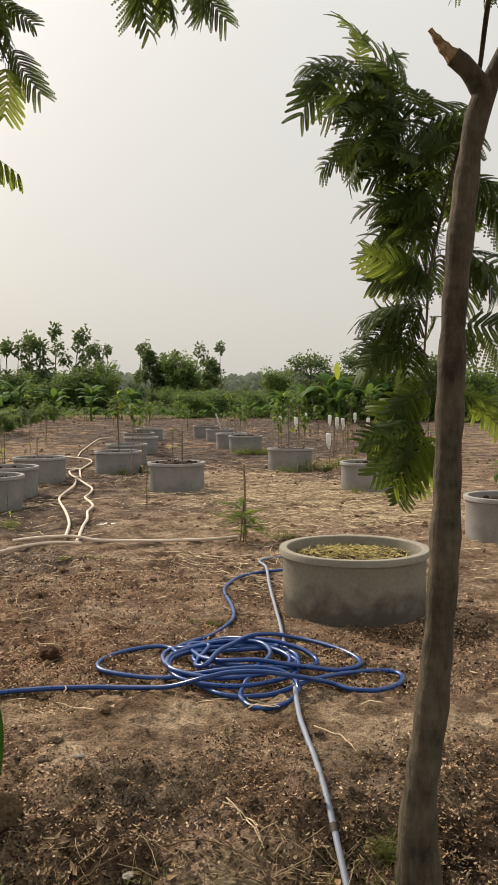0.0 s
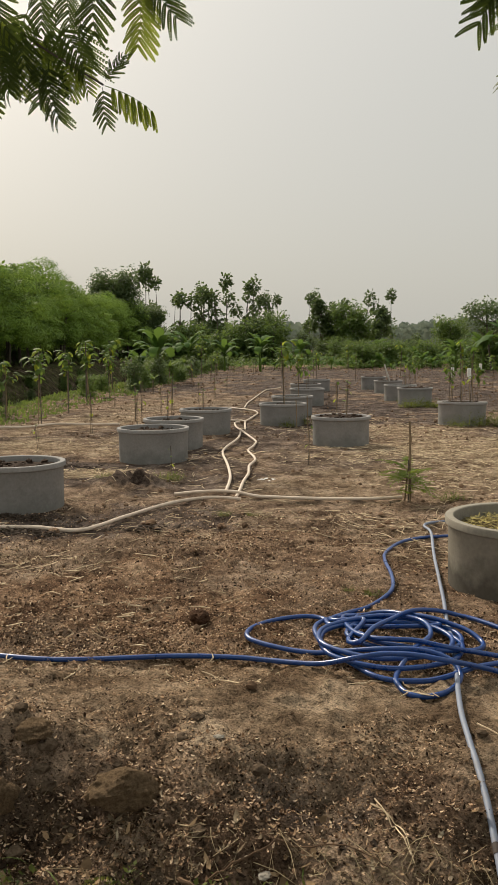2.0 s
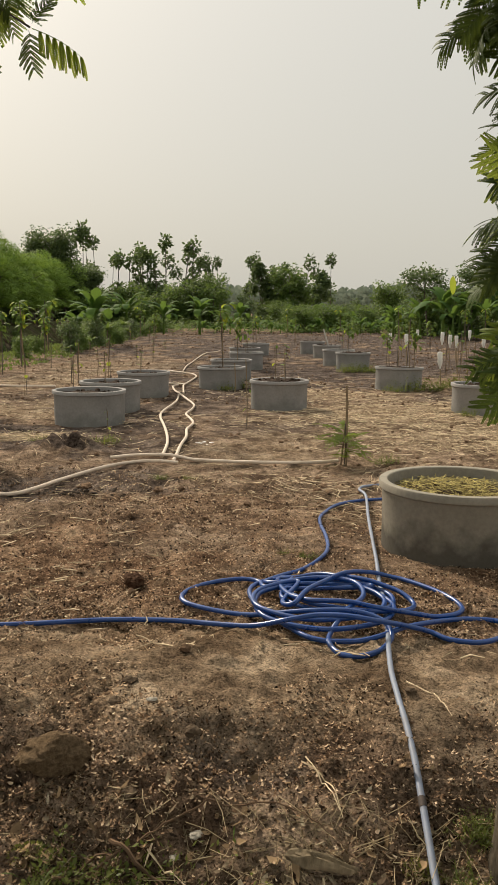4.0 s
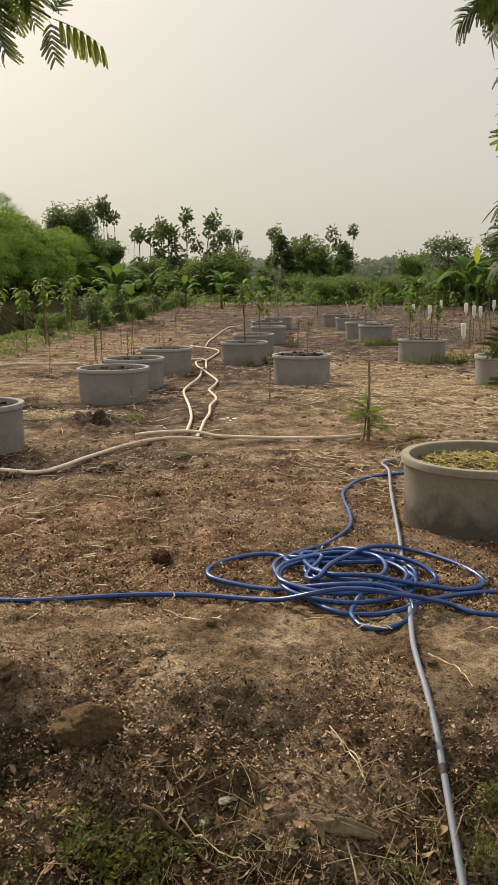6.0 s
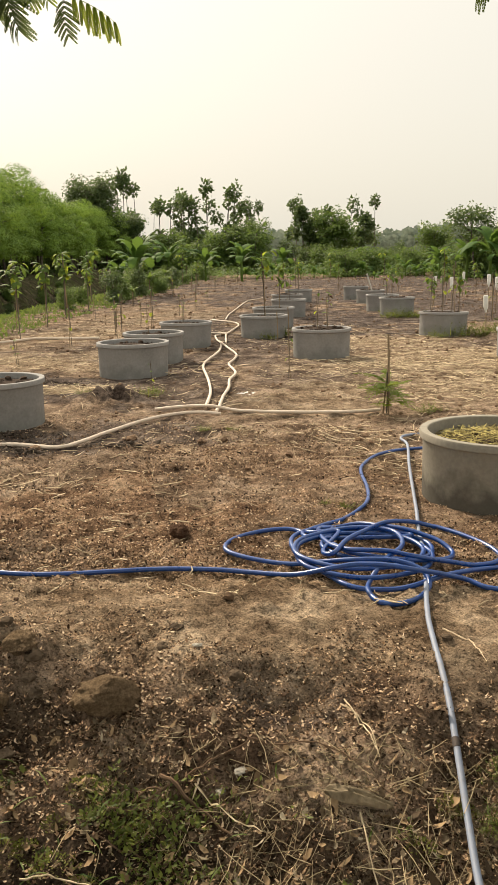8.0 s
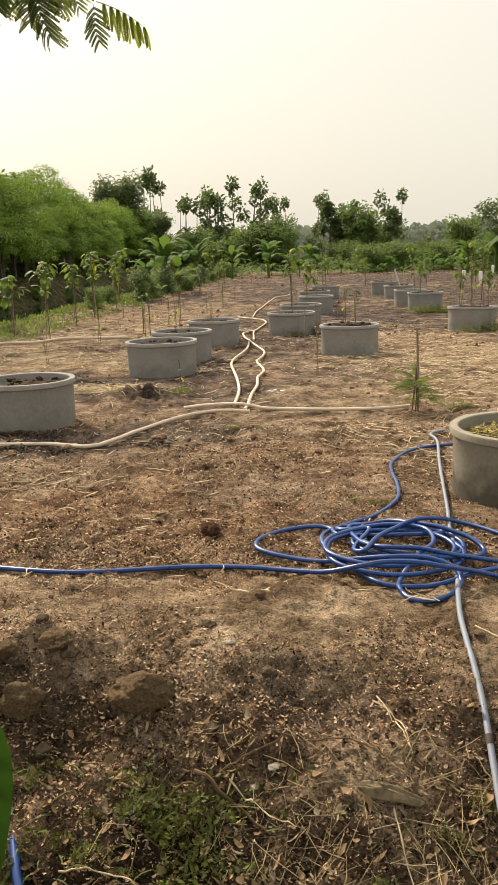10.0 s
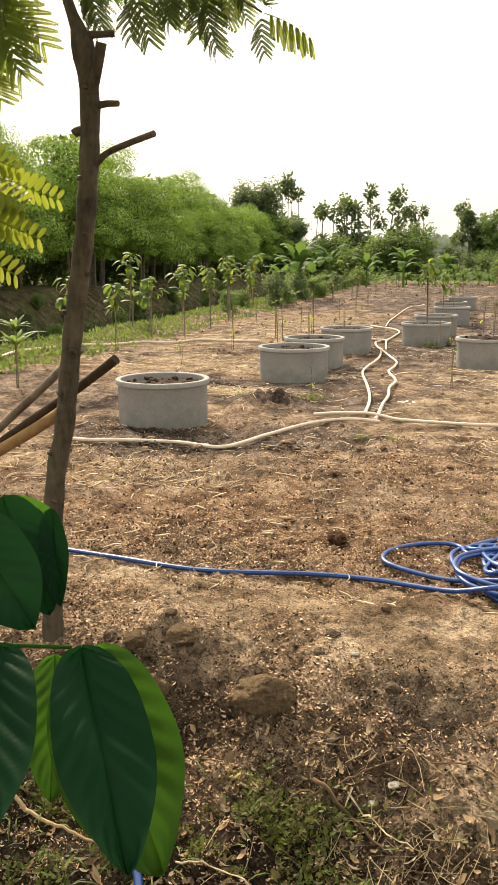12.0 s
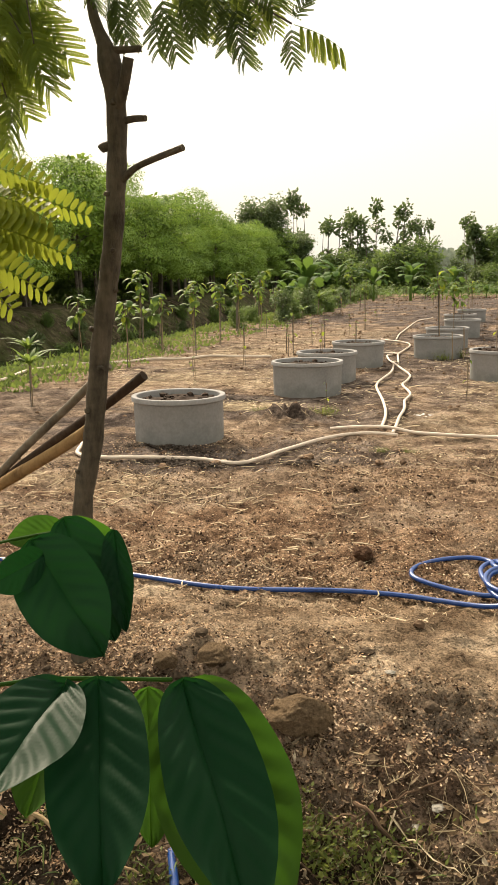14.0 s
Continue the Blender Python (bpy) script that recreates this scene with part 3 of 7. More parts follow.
PLANTERS["J"] = planter(1.41, 13.7, 0.81, fill=0.03, tilt=(0, -1.6), label="slightly tilted grey concrete ring planter with staked seedlings")
PLANTERS["A"] = planter(1.045, 4.15, 0.865, 0.39, True, 0.085, label="weathered concrete ring planter topped with cut grass mulch")
# cut grass lying in the old planter
rngm = random.Random(5)
mb = Buf()
for _ in range(2000):
    a, r = rngm.uniform(0, 6.28), 0.35 * rngm.random() ** 0.6
    c = Vector((r * math.cos(a), r * math.sin(a), PLANTERS["A"][1] + 0.026 + 0.05 * rngm.random() * (1 - r / 0.4)))
    t = rngm.uniform(0, 6.28)
    d = Vector((math.cos(t), math.sin(t), rngm.uniform(-0.15, 0.3))) * rngm.uniform(0.02, 0.085)
    mb.blade(c, c + d, (-math.sin(t), math.cos(t), rngm.uniform(-0.5, 0.5)), rngm.uniform(0.003, 0.009), n=2)
part("mulch", mb, MULCH, PLANTERS["A"][0], "yellow-green cut grass", False)


stick = thing("stick", PLANTERS["I2"][0].matrix_basis.translation + Vector((0.05, -0.2, PLANTERS["I2"][1])), "pale stick leaning out of a far planter", "stick")
part("shaft", Buf().tube([(0, 0, -0.02), (-0.07, 0, 0.2), (-0.15, 0.01, 0.46)], 0.022, 8), STAKE_PALE, stick)

# ---- hoses ----
def lay(points, r, lift=0.0, step=0.03):
    """Points of a hose resting on the ground; a third number raises it where it crosses others."""
    run = spline([(p[0], p[1], p[2] if len(p) > 2 else 0) for p in points], step)
    zs = height(np.array([p.x for p in run]), np.array([p.y for p in run]))
    w = max(2, int(0.4 / step))
    pad = np.concatenate([np.full(w, zs[0]), zs, np.full(w, zs[-1])])
    even = np.convolve(pad, np.ones(2 * w + 1) / (2 * w + 1), "valid")
    zs = np.maximum(even, zs - 1.5 * r)
    k = max(1, w // 3)
    zs = np.convolve(np.concatenate([np.full(k, zs[0]), zs, np.full(k, zs[-1])]), np.ones(2 * k + 1) / (2 * k + 1), "valid")
    return [Vector((p.x, p.y, z + 0.004 + r + lift + max(0, p.z))) for p, z in zip(run, zs)]


BLUE_R = 0.0106
entry = [(-3.4, 2.66), (-2.6, 2.74), (-1.9, 2.80), (-1.51, 2.78), (-1.03, 2.75), (-0.56, 2.87), (-0.35, 2.89), (-0.16, 2.87), (0.05, 2.80, .02), (0.20, 2.75, .07), (0.31, 2.76, .09), (0.43, 2.74, .10), (0.53, 2.74, .09), (0.64, 2.82, .05), (0.75, 2.88, .01)]
right_loop = [(0.83, 2.83), (0.94, 2.82), (1.04, 2.89), (1.085, 2.99), (1.06, 3.06), (0.98, 3.07), (0.88, 3.05), (0.76, 2.94, .02), (0.65, 2.84, .03), (0.55, 2.76, .02), (0.46, 2.75), (0.36, 2.74)]
low_turn = [(0.27, 2.78), (0.19, 2.88), (0.10, 2.99, .01), (0.02, 3.15, .01), (0.0, 3.29, .01), (0.06, 3.40, .01), (0.18, 3.42, .02)]
wide_loop = [(0.16, 3.04, .04), (0.21, 2.96, .06), (0.26, 3.08, .08), (0.33, 3.20, .08), (0.43, 3.39, .06), (0.55, 3.49, .03), (0.65, 3.52), (0.76, 3.43), (0.86, 3.31), (0.91, 3.21), (0.92, 3.13), (0.88, 3.07), (0.80, 3.04), (0.71, 3.02, .02), (0.61, 2.98, .05),
             (0.53, 2.96, .07), (0.44, 2.98, .08), (0.34, 2.98, .08), (0.26, 3.01, .07), (0.18, 3.12, .05), (0.12, 3.32, .03), (0.13, 3.44, .01), (0.20, 3.48), (0.30, 3.48, .02), (0.40, 3.40, .04), (0.50, 3.34, .05)]
inner_turn = [(0.60, 3.29, .04), (0.67, 3.24, .03), (0.72, 3.16, .01), (0.69, 3.06, .02), (0.62, 3.01, .03), (0.53, 2.95, .05), (0.41, 2.97, .05), (0.28, 3.02, .05), (0.20, 3.14, .04)]
left_loop = [(0.11, 3.25, .02), (0.03, 3.38), (-0.05, 3.41), (-0.15, 3.37), (-0.24, 3.29), (-0.29, 3.19), (-0.28, 3.10), (-0.21, 3.04), (-0.09, 2.99), (0.04, 2.95, .01), (0.16, 2.94, .03), (0.30, 2.90, .06), (0.46, 2.88, .07)]
small_loop = [(0.57, 2.84, .05), (0.60, 2.77, .02), (0.575, 2.71), (0.54, 2.65), (0.47, 2.60), (0.41, 2.61), (0.37, 2.68), (0.36, 2.78), (0.42, 2.92, .05), (0.50, 3.10, .06), (0.46, 3.28, .06), (0.30, 3.34, .05)]
out_run = [(0.12, 3.30, .03), (0.06, 3.36, .01), (0.13, 3.48), (0.22, 3.57), (0.30, 3.74), (0.34, 3.92), (0.33, 4.19), (0.29, 4.52), (0.295, 4.76), (0.38, 5.08), (0.51, 5.26), (0.67, 5.35), (0.9, 5.42), (1.15, 5.43), (1.3, 5.40)]


def laps(cx, cy, rx, ry, turns, rise, start, seed):
    """Uneven turns of a loosely thrown hose."""
    rng, out = random.Random(seed), []
    n = int(turns * 8)
    for k in range(n):
        a = start - 6.283 * k / 8
        w = 1 + 0.22 * math.sin(k * 0.83 + seed)
        out.append((cx + 0.03 * math.sin(k * 0.4) + rx * w * math.cos(a), cy + 0.03 * math.cos(k * 0.5) + ry * w * math.sin(a), 0.012 + rise * k / n + rng.uniform(0, 0.008)))
    return out


coil = (entry + right_loop + low_turn + laps(0.36, 3.12, 0.29, 0.25, 2.2, 0.03, 2.2, 3) + wide_loop + inner_turn + laps(0.37, 3.15, 0.22, 0.17, 1.6, 0.02, 3.0, 6) + left_loop + small_loop + out_run)
hose = thing("garden_hose", (0.35, 3.2, 0), "blue plastic garden hose in a tangled coil on soil", "hose")
whole = [p - Vector((0.35, 3.2, 0)) for p in lay(coil, BLUE_R, 0, 0.022)]
first_in = next(i for i, p in enumerate(whole) if p.x > -0.40)
last_in = max(i for i, p in enumerate(whole) if p.y < 0.40)
for name, run in (("lead_run", whole[:first_in + 1]), ("coil", whole[first_in:last_in + 1]), ("tail_run", whole[last_in:])):
    part(name, Buf().tube(run, BLUE_R, 10), BLUE, hose)

grey = [(1.1, 5.82), (0.85, 5.80), (0.72, 5.74), (0.60, 5.66), (0.55, 5.56), (0.59, 5.36), (0.585, 4.78), (0.585, 4.2), (0.588, 3.72), (0.585, 3.45), (0.592, 3.2, .0),
        (0.59, 2.95, .0), (0.585, 2.75), (0.578, 2.6), (0.575, 2.4), (0.585, 2.2), (0.598, 2.07), (0.612, 1.93), (0.625, 1.75), (0.635, 1.60), (0.645, 1.45), (0.66, 1.30)]
gh = thing("water_hose", (0.58, 2.6, 0), "faded grey water hose lying over the soil bank", "hose")
gp = [p - Vector((0.58, 2.6, 0)) for p in lay(grey, 0.0098, 0.010)]
part("tube", Buf().tube(gp, 0.0098, 10), GREY_HOSE, gh)
for a, b2 in ((2.10, 2.09), (1.985, 1.97), (1.80, 1.79)):
    seg = [p for p in gp if b2 - 0.016 < p.y + 2.6 < a + 0.016]
    part("joint", Buf().tube(seg, 0.0112, 10), TAPE, gh, "dark taped joint")
tail = lay([(0.66, 1.32), (0.665, 1.2), (0.66, 1.0), (0.6, 0.6)], 0.011, 0.004)
part("sleeve", Buf().tube([p - Vector((0.58, 2.6, 0)) for p in tail], 0.011, 10), BLUE, gh, "blue hose end")
tail2 = thing("hose_end", (-0.55, 1.25, 0), "short length of bright blue hose in weeds", "hose")
part("tube", Buf().tube([p - Vector((-0.55, 1.25, 0)) for p in lay([(-0.66, 1.42), (-0.61, 1.33), (-0.52, 1.18), (-0.4, 0.9)], 0.0125, 0.005)], 0.0125, 10), BLUE, tail2)


def cream_hose(points, label, r=0.0145, group="cream irrigation hoses"):
    c = Vector((points[0][0], points[0][1], 0))
    root = thing("irrigation_hose", c, label, "hose", group)
    b, run = Buf(), lay(points, r * 0.6, 0.012, 0.05)
    b.tube([p - c for p in run], r, 8)
    part("tube", b, CREAM, root)
    return root


cream_hose([(-3.9, 6.3), (-3.75, 5.95), (-3.5, 5.65), (-3.16, 5.0), (-2.87, 4.87), (-2.55, 4.97), (-2.18, 5.05), (-1.85, 5.02), (-1.75, 5.28), (-1.69, 5.64), (-1.55, 6.05), (-1.38, 6.30), (-1.15, 6.40, .01), (-0.94, 6.41)],
           "cream irrigation hose curving past a planter over soil")
cream_hose([(-1.57, 6.60), (-1.34, 6.64, .02), (-1.05, 6.64, .03), (-0.81, 6.60), (-0.42, 6.58), (-0.03, 6.61), (0.22, 6.66), (0.40, 6.74)], "straight cream hose lying across tilled soil")
cream_hose([(-1.13, 6.66), (-1.21, 7.29), (-1.36, 7.96), (-1.51, 8.54), (-1.72, 9.35), (-1.82, 10.0), (-1.80, 10.65, .02), (-1.90, 11.4), (-2.02, 12.1)], "wavy cream hose crossing another between planters")
cream_hose([(-1.0, 6.5), (-1.02, 6.75), (-1.063, 7.17), (-1.10, 7.67), (-1.19, 8.22), (-1.24, 8.87), (-1.47, 9.7), (-1.5, 10.3), (-1.56, 10.75), (-1.82, 11.36, .03), (-2.15, 12.4), (-2.3, 13.1), (-2.2, 13.45), (-2.5, 13.6)],
           "wavy cream hose forking beside grey planters")
cream_hose([(-1.93, 12.0), (-2.1, 12.9), (-2.2, 13.5), (-2.22, 14.0), (-2.27, 15.1), (-2.45, 15.8), (-2.9, 16.3), (-3.11, 16.6)], "cream hose bending towards far planters")
cream_hose([(-2.82, 16.7), (-3.1, 18.8), (-3.28, 21.0), (-3.5, 24.5), (-3.5, 27.1)], "far cream hose running up the field")
cream_hose([(-7.3, 7.2), (-6.95, 8.2), (-6.75, 8.9), (-7.03, 9.9), (-6.9, 10.6), (-6.59, 11.1), (-6.24, 11.25), (-6.02, 11.95), (-5.53, 12.1), (-5.3, 12.6), (-4.7, 12.72), (-4.2, 12.75)], "cream hose along the grassy ditch edge", 0.021)


# ---- leaves ----
def bipinnate(seed, L=0.17, pairs=9, pin=0.062, droop=0.5, curl=0.25, mat=None, hang=0.0):
    """A mimosa-like compound leaf along +x: paired pinnae, each a saw-edged strip of small leaflets."""
    rng, b = random.Random(seed), Buf()
    stem = lambda s: Vector((L * s, 0.006 * math.sin(5 * s + seed), -curl * L * s * s))
    b.tube([stem(i / 12) for i in range(13)], [0.0013 - 0.0007 * i / 12 for i in range(13)], 4)
    for i in range(pairs):
        s = 0.14 + 0.86 * i / (pairs - 1)
        o = stem(s)
        for sg in (-1, 1):
            pl = pin * (0.55 + 0.6 * math.sin(math.pi * (0.18 + 0.68 * s))) * rng.uniform(0.85, 1.1)
            dr = droop * rng.uniform(0.5, 1.5)
            d0 = Vector((0.55 + 0.75 * s * (1 - hang), sg * (1 - 0.8 * hang), 0.12 - 1.6 * hang)).normalized()
            n = 13
            pts = [o + d0 * (pl * q) + Vector((0, 0, -dr * pl * q * q)) for q in [k / n for k in range(n + 1)]]
            roll = rng.uniform(-0.25, 0.25)
            for k in range(1, n + 1):
                ax = (pts[k] - pts[k - 1]).normalized()
                lat = (ax.cross(Vector((0, 0, 1))) if hang < 0.5 else ax.cross(Vector((0, 1, 0.2)))).normalized()
                w = pl * 0.125 * (0.6 + 0.45 * math.sin(math.pi * (k / n) ** 0.8)) * (0.8 if k == n else 1)
                for s2 in (-1, 1):
                    dd = (lat * s2 + ax * 0.42 + Vector((0, 0, -0.2 + roll * s2 * 0.5))).normalized()
                    b.oblong(pts[k] - ax * (pl / n * 0.5), dd, ax, w, pl / n * 1.6)
            b.tube([pts[0], pts[n // 2], pts[n]], 0.0006, 3)
    return b.mesh("leaf", mat or FEATHER, False)


def pinnate(seed, L=0.22, pairs=12, leaflet=0.042, mat=None):
    """A once-divided leaf with oblong leaflets along +x."""
    rng, b = random.Random(seed), Buf()
    cur = lambda s: Vector((L * s, 0.01 * math.sin(4 * s), -0.30 * L * s * s))
    b.tube([cur(i / 10) for i in range(11)], 0.0013, 4)
    for i in range(pairs):
        s = 0.12 + 0.88 * i / (pairs - 1)
        for sg in (-1, 1):
            ln = leaflet * (0.75 + 0.4 * math.sin(math.pi * s)) * rng.uniform(0.9, 1.1)
            d = Vector((0.42, sg, -0.15)).normalized() * ln
            b.blade(cur(s), cur(s) + d, (1, 0, 0.1), ln * 0.48, 0.003, 8, 0.12, 0.52, 0.38)
    return b.mesh("leaf", mat or FERN_YELLOW, True)


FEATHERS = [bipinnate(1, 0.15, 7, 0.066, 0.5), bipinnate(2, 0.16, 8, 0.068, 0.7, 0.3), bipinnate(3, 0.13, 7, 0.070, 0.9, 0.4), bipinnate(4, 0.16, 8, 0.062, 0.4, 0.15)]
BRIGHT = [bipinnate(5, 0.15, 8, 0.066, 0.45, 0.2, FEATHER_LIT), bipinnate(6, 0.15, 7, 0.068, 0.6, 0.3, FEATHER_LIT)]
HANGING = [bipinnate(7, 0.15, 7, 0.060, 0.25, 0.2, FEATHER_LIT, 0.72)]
FERNS = [pinnate(1), pinnate(2, 0.25, 14, 0.044), pinnate(3, 0.19, 11, 0.045)]


def leaves_at(root, g, rows, meshes, face=(0.1, -1, 0.35)):
    """Single leaves, each from its stalk's end to its tip."""
    for k, (a, c) in enumerate(rows):
        a, c = Vector(a), Vector(c)
        hang_leaf(root, meshes[k % len(meshes)], a - g, c - g, 0.25 * math.sin(k * 2.3), (c - a).length / 0.178, face)


def hang_leaf(root, mesh, at, toward, spin=0.0, size=1.0, face=(0, 0, 1)):
    """A leaf from a shared mesh that grows at a point towards another."""
    at, d = Vector(at), (Vector(toward) - Vector(at)).normalized()
    side = d.cross(Vector(face)).normalized() * -1
    up = d.cross(side)
    m = Matrix((d, side, up)).transposed().to_4x4()
    ob = part("leaf", mesh, None, root)
    ob.matrix_local = Matrix.Translation(at) @ m @ Matrix.Rotation(spin, 4, "X") @ Matrix.Scale(size, 4)
    return ob


def spray(root, base, tip, rng, n=5, size=1.0, meshes=None, wood=True, spread=0.8):
    """A twig with compound leaves alternating along it."""
    base, tip = Vector(base), Vector(tip)
    mid = (base + tip) / 2 + Vector((0, 0, 0.03))
    if wood:
        root = part("twig", Buf().tube(spline([base, mid, tip], 0.02), 0.0022, 5), BARK, root)
    d = (tip - base).normalized()
    lat = d.cross(Vector((0, 0, 1))).normalized()
    for i in range(n):
        s = (i + 0.6) / n
        p = base.lerp(mid, s * 2) if s < 0.5 else mid.lerp(tip, s * 2 - 1)
        sg = 1 if i % 2 else -1
        out = d * rng.uniform(0.3, 0.9) + lat * sg * spread * rng.uniform(0.6, 1.2) + Vector((0, rng.uniform(-0.4, 0.4), rng.uniform(-0.75, 0.1)))
        if i == n - 1:
            out = d + Vector((0, 0, -0.15))
        tilt = (0, 0, 1) if rng.random() < 0.3 else (rng.uniform(-0.6, 0.6), -1, rng.uniform(-0.1, 1.0))
        hang_leaf(root, rng.choice(meshes or (FEATHERS * 2 + BRIGHT[:1])), p, p + out, rng.uniform(-0.4, 0.4), size * rng.uniform(0.8, 1.15), tilt)


# ---- the broken-topped tree beside the old planter ----
def tree_by_planter():
    rng = random.Random(21)
    g = Vector((0.845, 1.62, ground_z(0.845, 1.62) - 0.03))
    root = thing("young_tree", g, "slender feathery-leaved tree with a broken top on soil", "tree", "feathery-leaved trees")
    rel = lambda pts: [Vector(p) - g for p in pts]
    tr = spline(rel([(0.842, 1.645, g.z), (0.835, 1.63, 0.06), (0.842, 1.62, 0.2), (0.868, 1.62, 0.41), (0.897, 1.62, 0.8), (0.912, 1.63, 1.26), (0.925, 1.63, 1.57), (0.962, 1.63, 1.94), (1.0, 1.63, 2.08)]), 0.04)
    n = len(tr)
    rad = [0.049 - 0.018 * (i / n) ** 0.8 + 0.022 * math.exp(-i / 3.0) + 0.0025 * math.sin(i * 1.7) + 0.002 * math.sin(i * 0.63) for i in range(n)]
    part("trunk", Buf().tube(tr, rad, 20), BARK, root)
    part("broken_branch", Buf().tube(spline(rel([(1.0, 1.63, 2.06), (0.945, 1.62, 2.125), (0.905, 1.615, 2.155)]), 0.015), [0.033, 0.032, 0.03, 0.027, 0.026, 0.025, 0.026, 0.025], 14), BARK, root)
    sp = spline(rel([(0.915, 1.615, 2.148), (0.88, 1.613, 2.178), (0.842, 1.61, 2.222)]), 0.012)
    part("splinter", Buf().tube(sp, [0.022 * (1 - 0.9 * i / len(sp)) + 0.003 * (i % 2) for i in range(len(sp))], 7), RAW_WOOD, root, "torn pale wood splinter", False)
    part("limb", Buf().tube(spline(rel([(0.985, 1.63, 2.05), (1.05, 1.64, 2.17), (1.13, 1.66, 2.34), (1.2, 1.68, 2.6)]), 0.04), 0.026, 12), BARK, root)
    part("limb", Buf().tube(spline(rel([(1.16, 1.72, 2.62), (1.15, 2.05, 2.58), (1.23, 2.5, 2.38), (1.17, 2.63, 2.08), (1.10, 2.63, 1.75), (1.09, 2.63, 1.58), (1.08, 2.63, 1.42)]), 0.04), [0.011 - 0.00016 * i for i in range(60)], 8), BARK, root)
    runs = (((1.236, 2.644, 2.215), (0.892, 2.697, 2.468), 7), ((0.998, 2.670, 2.375), (0.734, 2.697, 2.415), 6), ((0.972, 2.670, 2.415), (0.866, 2.697, 2.573), 4), ((1.051, 2.670, 2.336), (0.808, 2.723, 2.248), 5),
            ((1.170, 2.644, 2.106), (0.950, 2.697, 2.182), 7), ((1.156, 2.644, 2.027), (1.011, 2.697, 2.027), 7), ((1.130, 2.644, 1.895), (1.011, 2.723, 1.948), 5), ((1.117, 2.644, 1.736), (1.011, 2.697, 1.736), 6),
            ((1.104, 2.644, 1.604), (0.972, 2.697, 1.578), 7), ((1.077, 2.644, 1.472), (0.958, 2.723, 1.420), 6), ((1.064, 2.644, 1.288), (1.011, 2.697, 1.208), 4), ((1.064, 2.644, 1.156), (0.945, 2.697, 1.076), 4),
            ((1.064, 2.644, 1.103), (1.011, 2.697, 0.971), 4), ((1.209, 2.697, 2.161), (1.354, 2.829, 2.053), 6), ((1.143, 2.697, 1.842), (1.341, 2.829, 1.789), 6), ((1.117, 2.697, 1.578), (1.341, 2.829, 1.499), 6), ((1.090, 2.697, 1.314), (1.315, 2.829, 1.208), 5), ((1.288, 2.670, 2.402), (1.170, 2.763, 2.309), 5),
            ((1.447, 2.433, 2.864), (1.288, 2.565, 2.864), 4))
    for a, b, k in runs:
        spray(root, Vector(a) - g, Vector(b) - g + Vector((0.026, 0, 0.026)), rng, int(k * (1.9 if b[2] > 1.65 else 1.1)), 1.2)
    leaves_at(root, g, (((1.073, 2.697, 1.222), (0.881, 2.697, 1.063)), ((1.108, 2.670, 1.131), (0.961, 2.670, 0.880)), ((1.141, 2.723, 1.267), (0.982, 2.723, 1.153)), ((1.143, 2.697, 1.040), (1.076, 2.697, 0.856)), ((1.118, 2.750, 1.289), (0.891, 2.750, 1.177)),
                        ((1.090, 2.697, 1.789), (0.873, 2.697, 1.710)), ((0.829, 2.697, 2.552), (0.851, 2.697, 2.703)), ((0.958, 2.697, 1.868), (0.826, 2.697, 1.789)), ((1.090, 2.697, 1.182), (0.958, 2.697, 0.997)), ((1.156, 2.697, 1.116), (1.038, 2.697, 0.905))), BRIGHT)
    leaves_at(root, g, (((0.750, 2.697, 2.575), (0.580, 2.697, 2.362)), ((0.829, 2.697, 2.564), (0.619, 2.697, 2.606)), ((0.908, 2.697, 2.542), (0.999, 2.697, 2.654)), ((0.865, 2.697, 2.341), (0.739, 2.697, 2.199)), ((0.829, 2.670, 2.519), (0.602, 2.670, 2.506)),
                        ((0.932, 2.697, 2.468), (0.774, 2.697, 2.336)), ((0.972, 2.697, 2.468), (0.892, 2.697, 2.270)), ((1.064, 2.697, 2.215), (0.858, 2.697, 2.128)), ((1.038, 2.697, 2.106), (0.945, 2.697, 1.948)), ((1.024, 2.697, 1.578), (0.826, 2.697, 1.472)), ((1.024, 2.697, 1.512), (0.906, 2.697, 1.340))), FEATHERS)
    return root


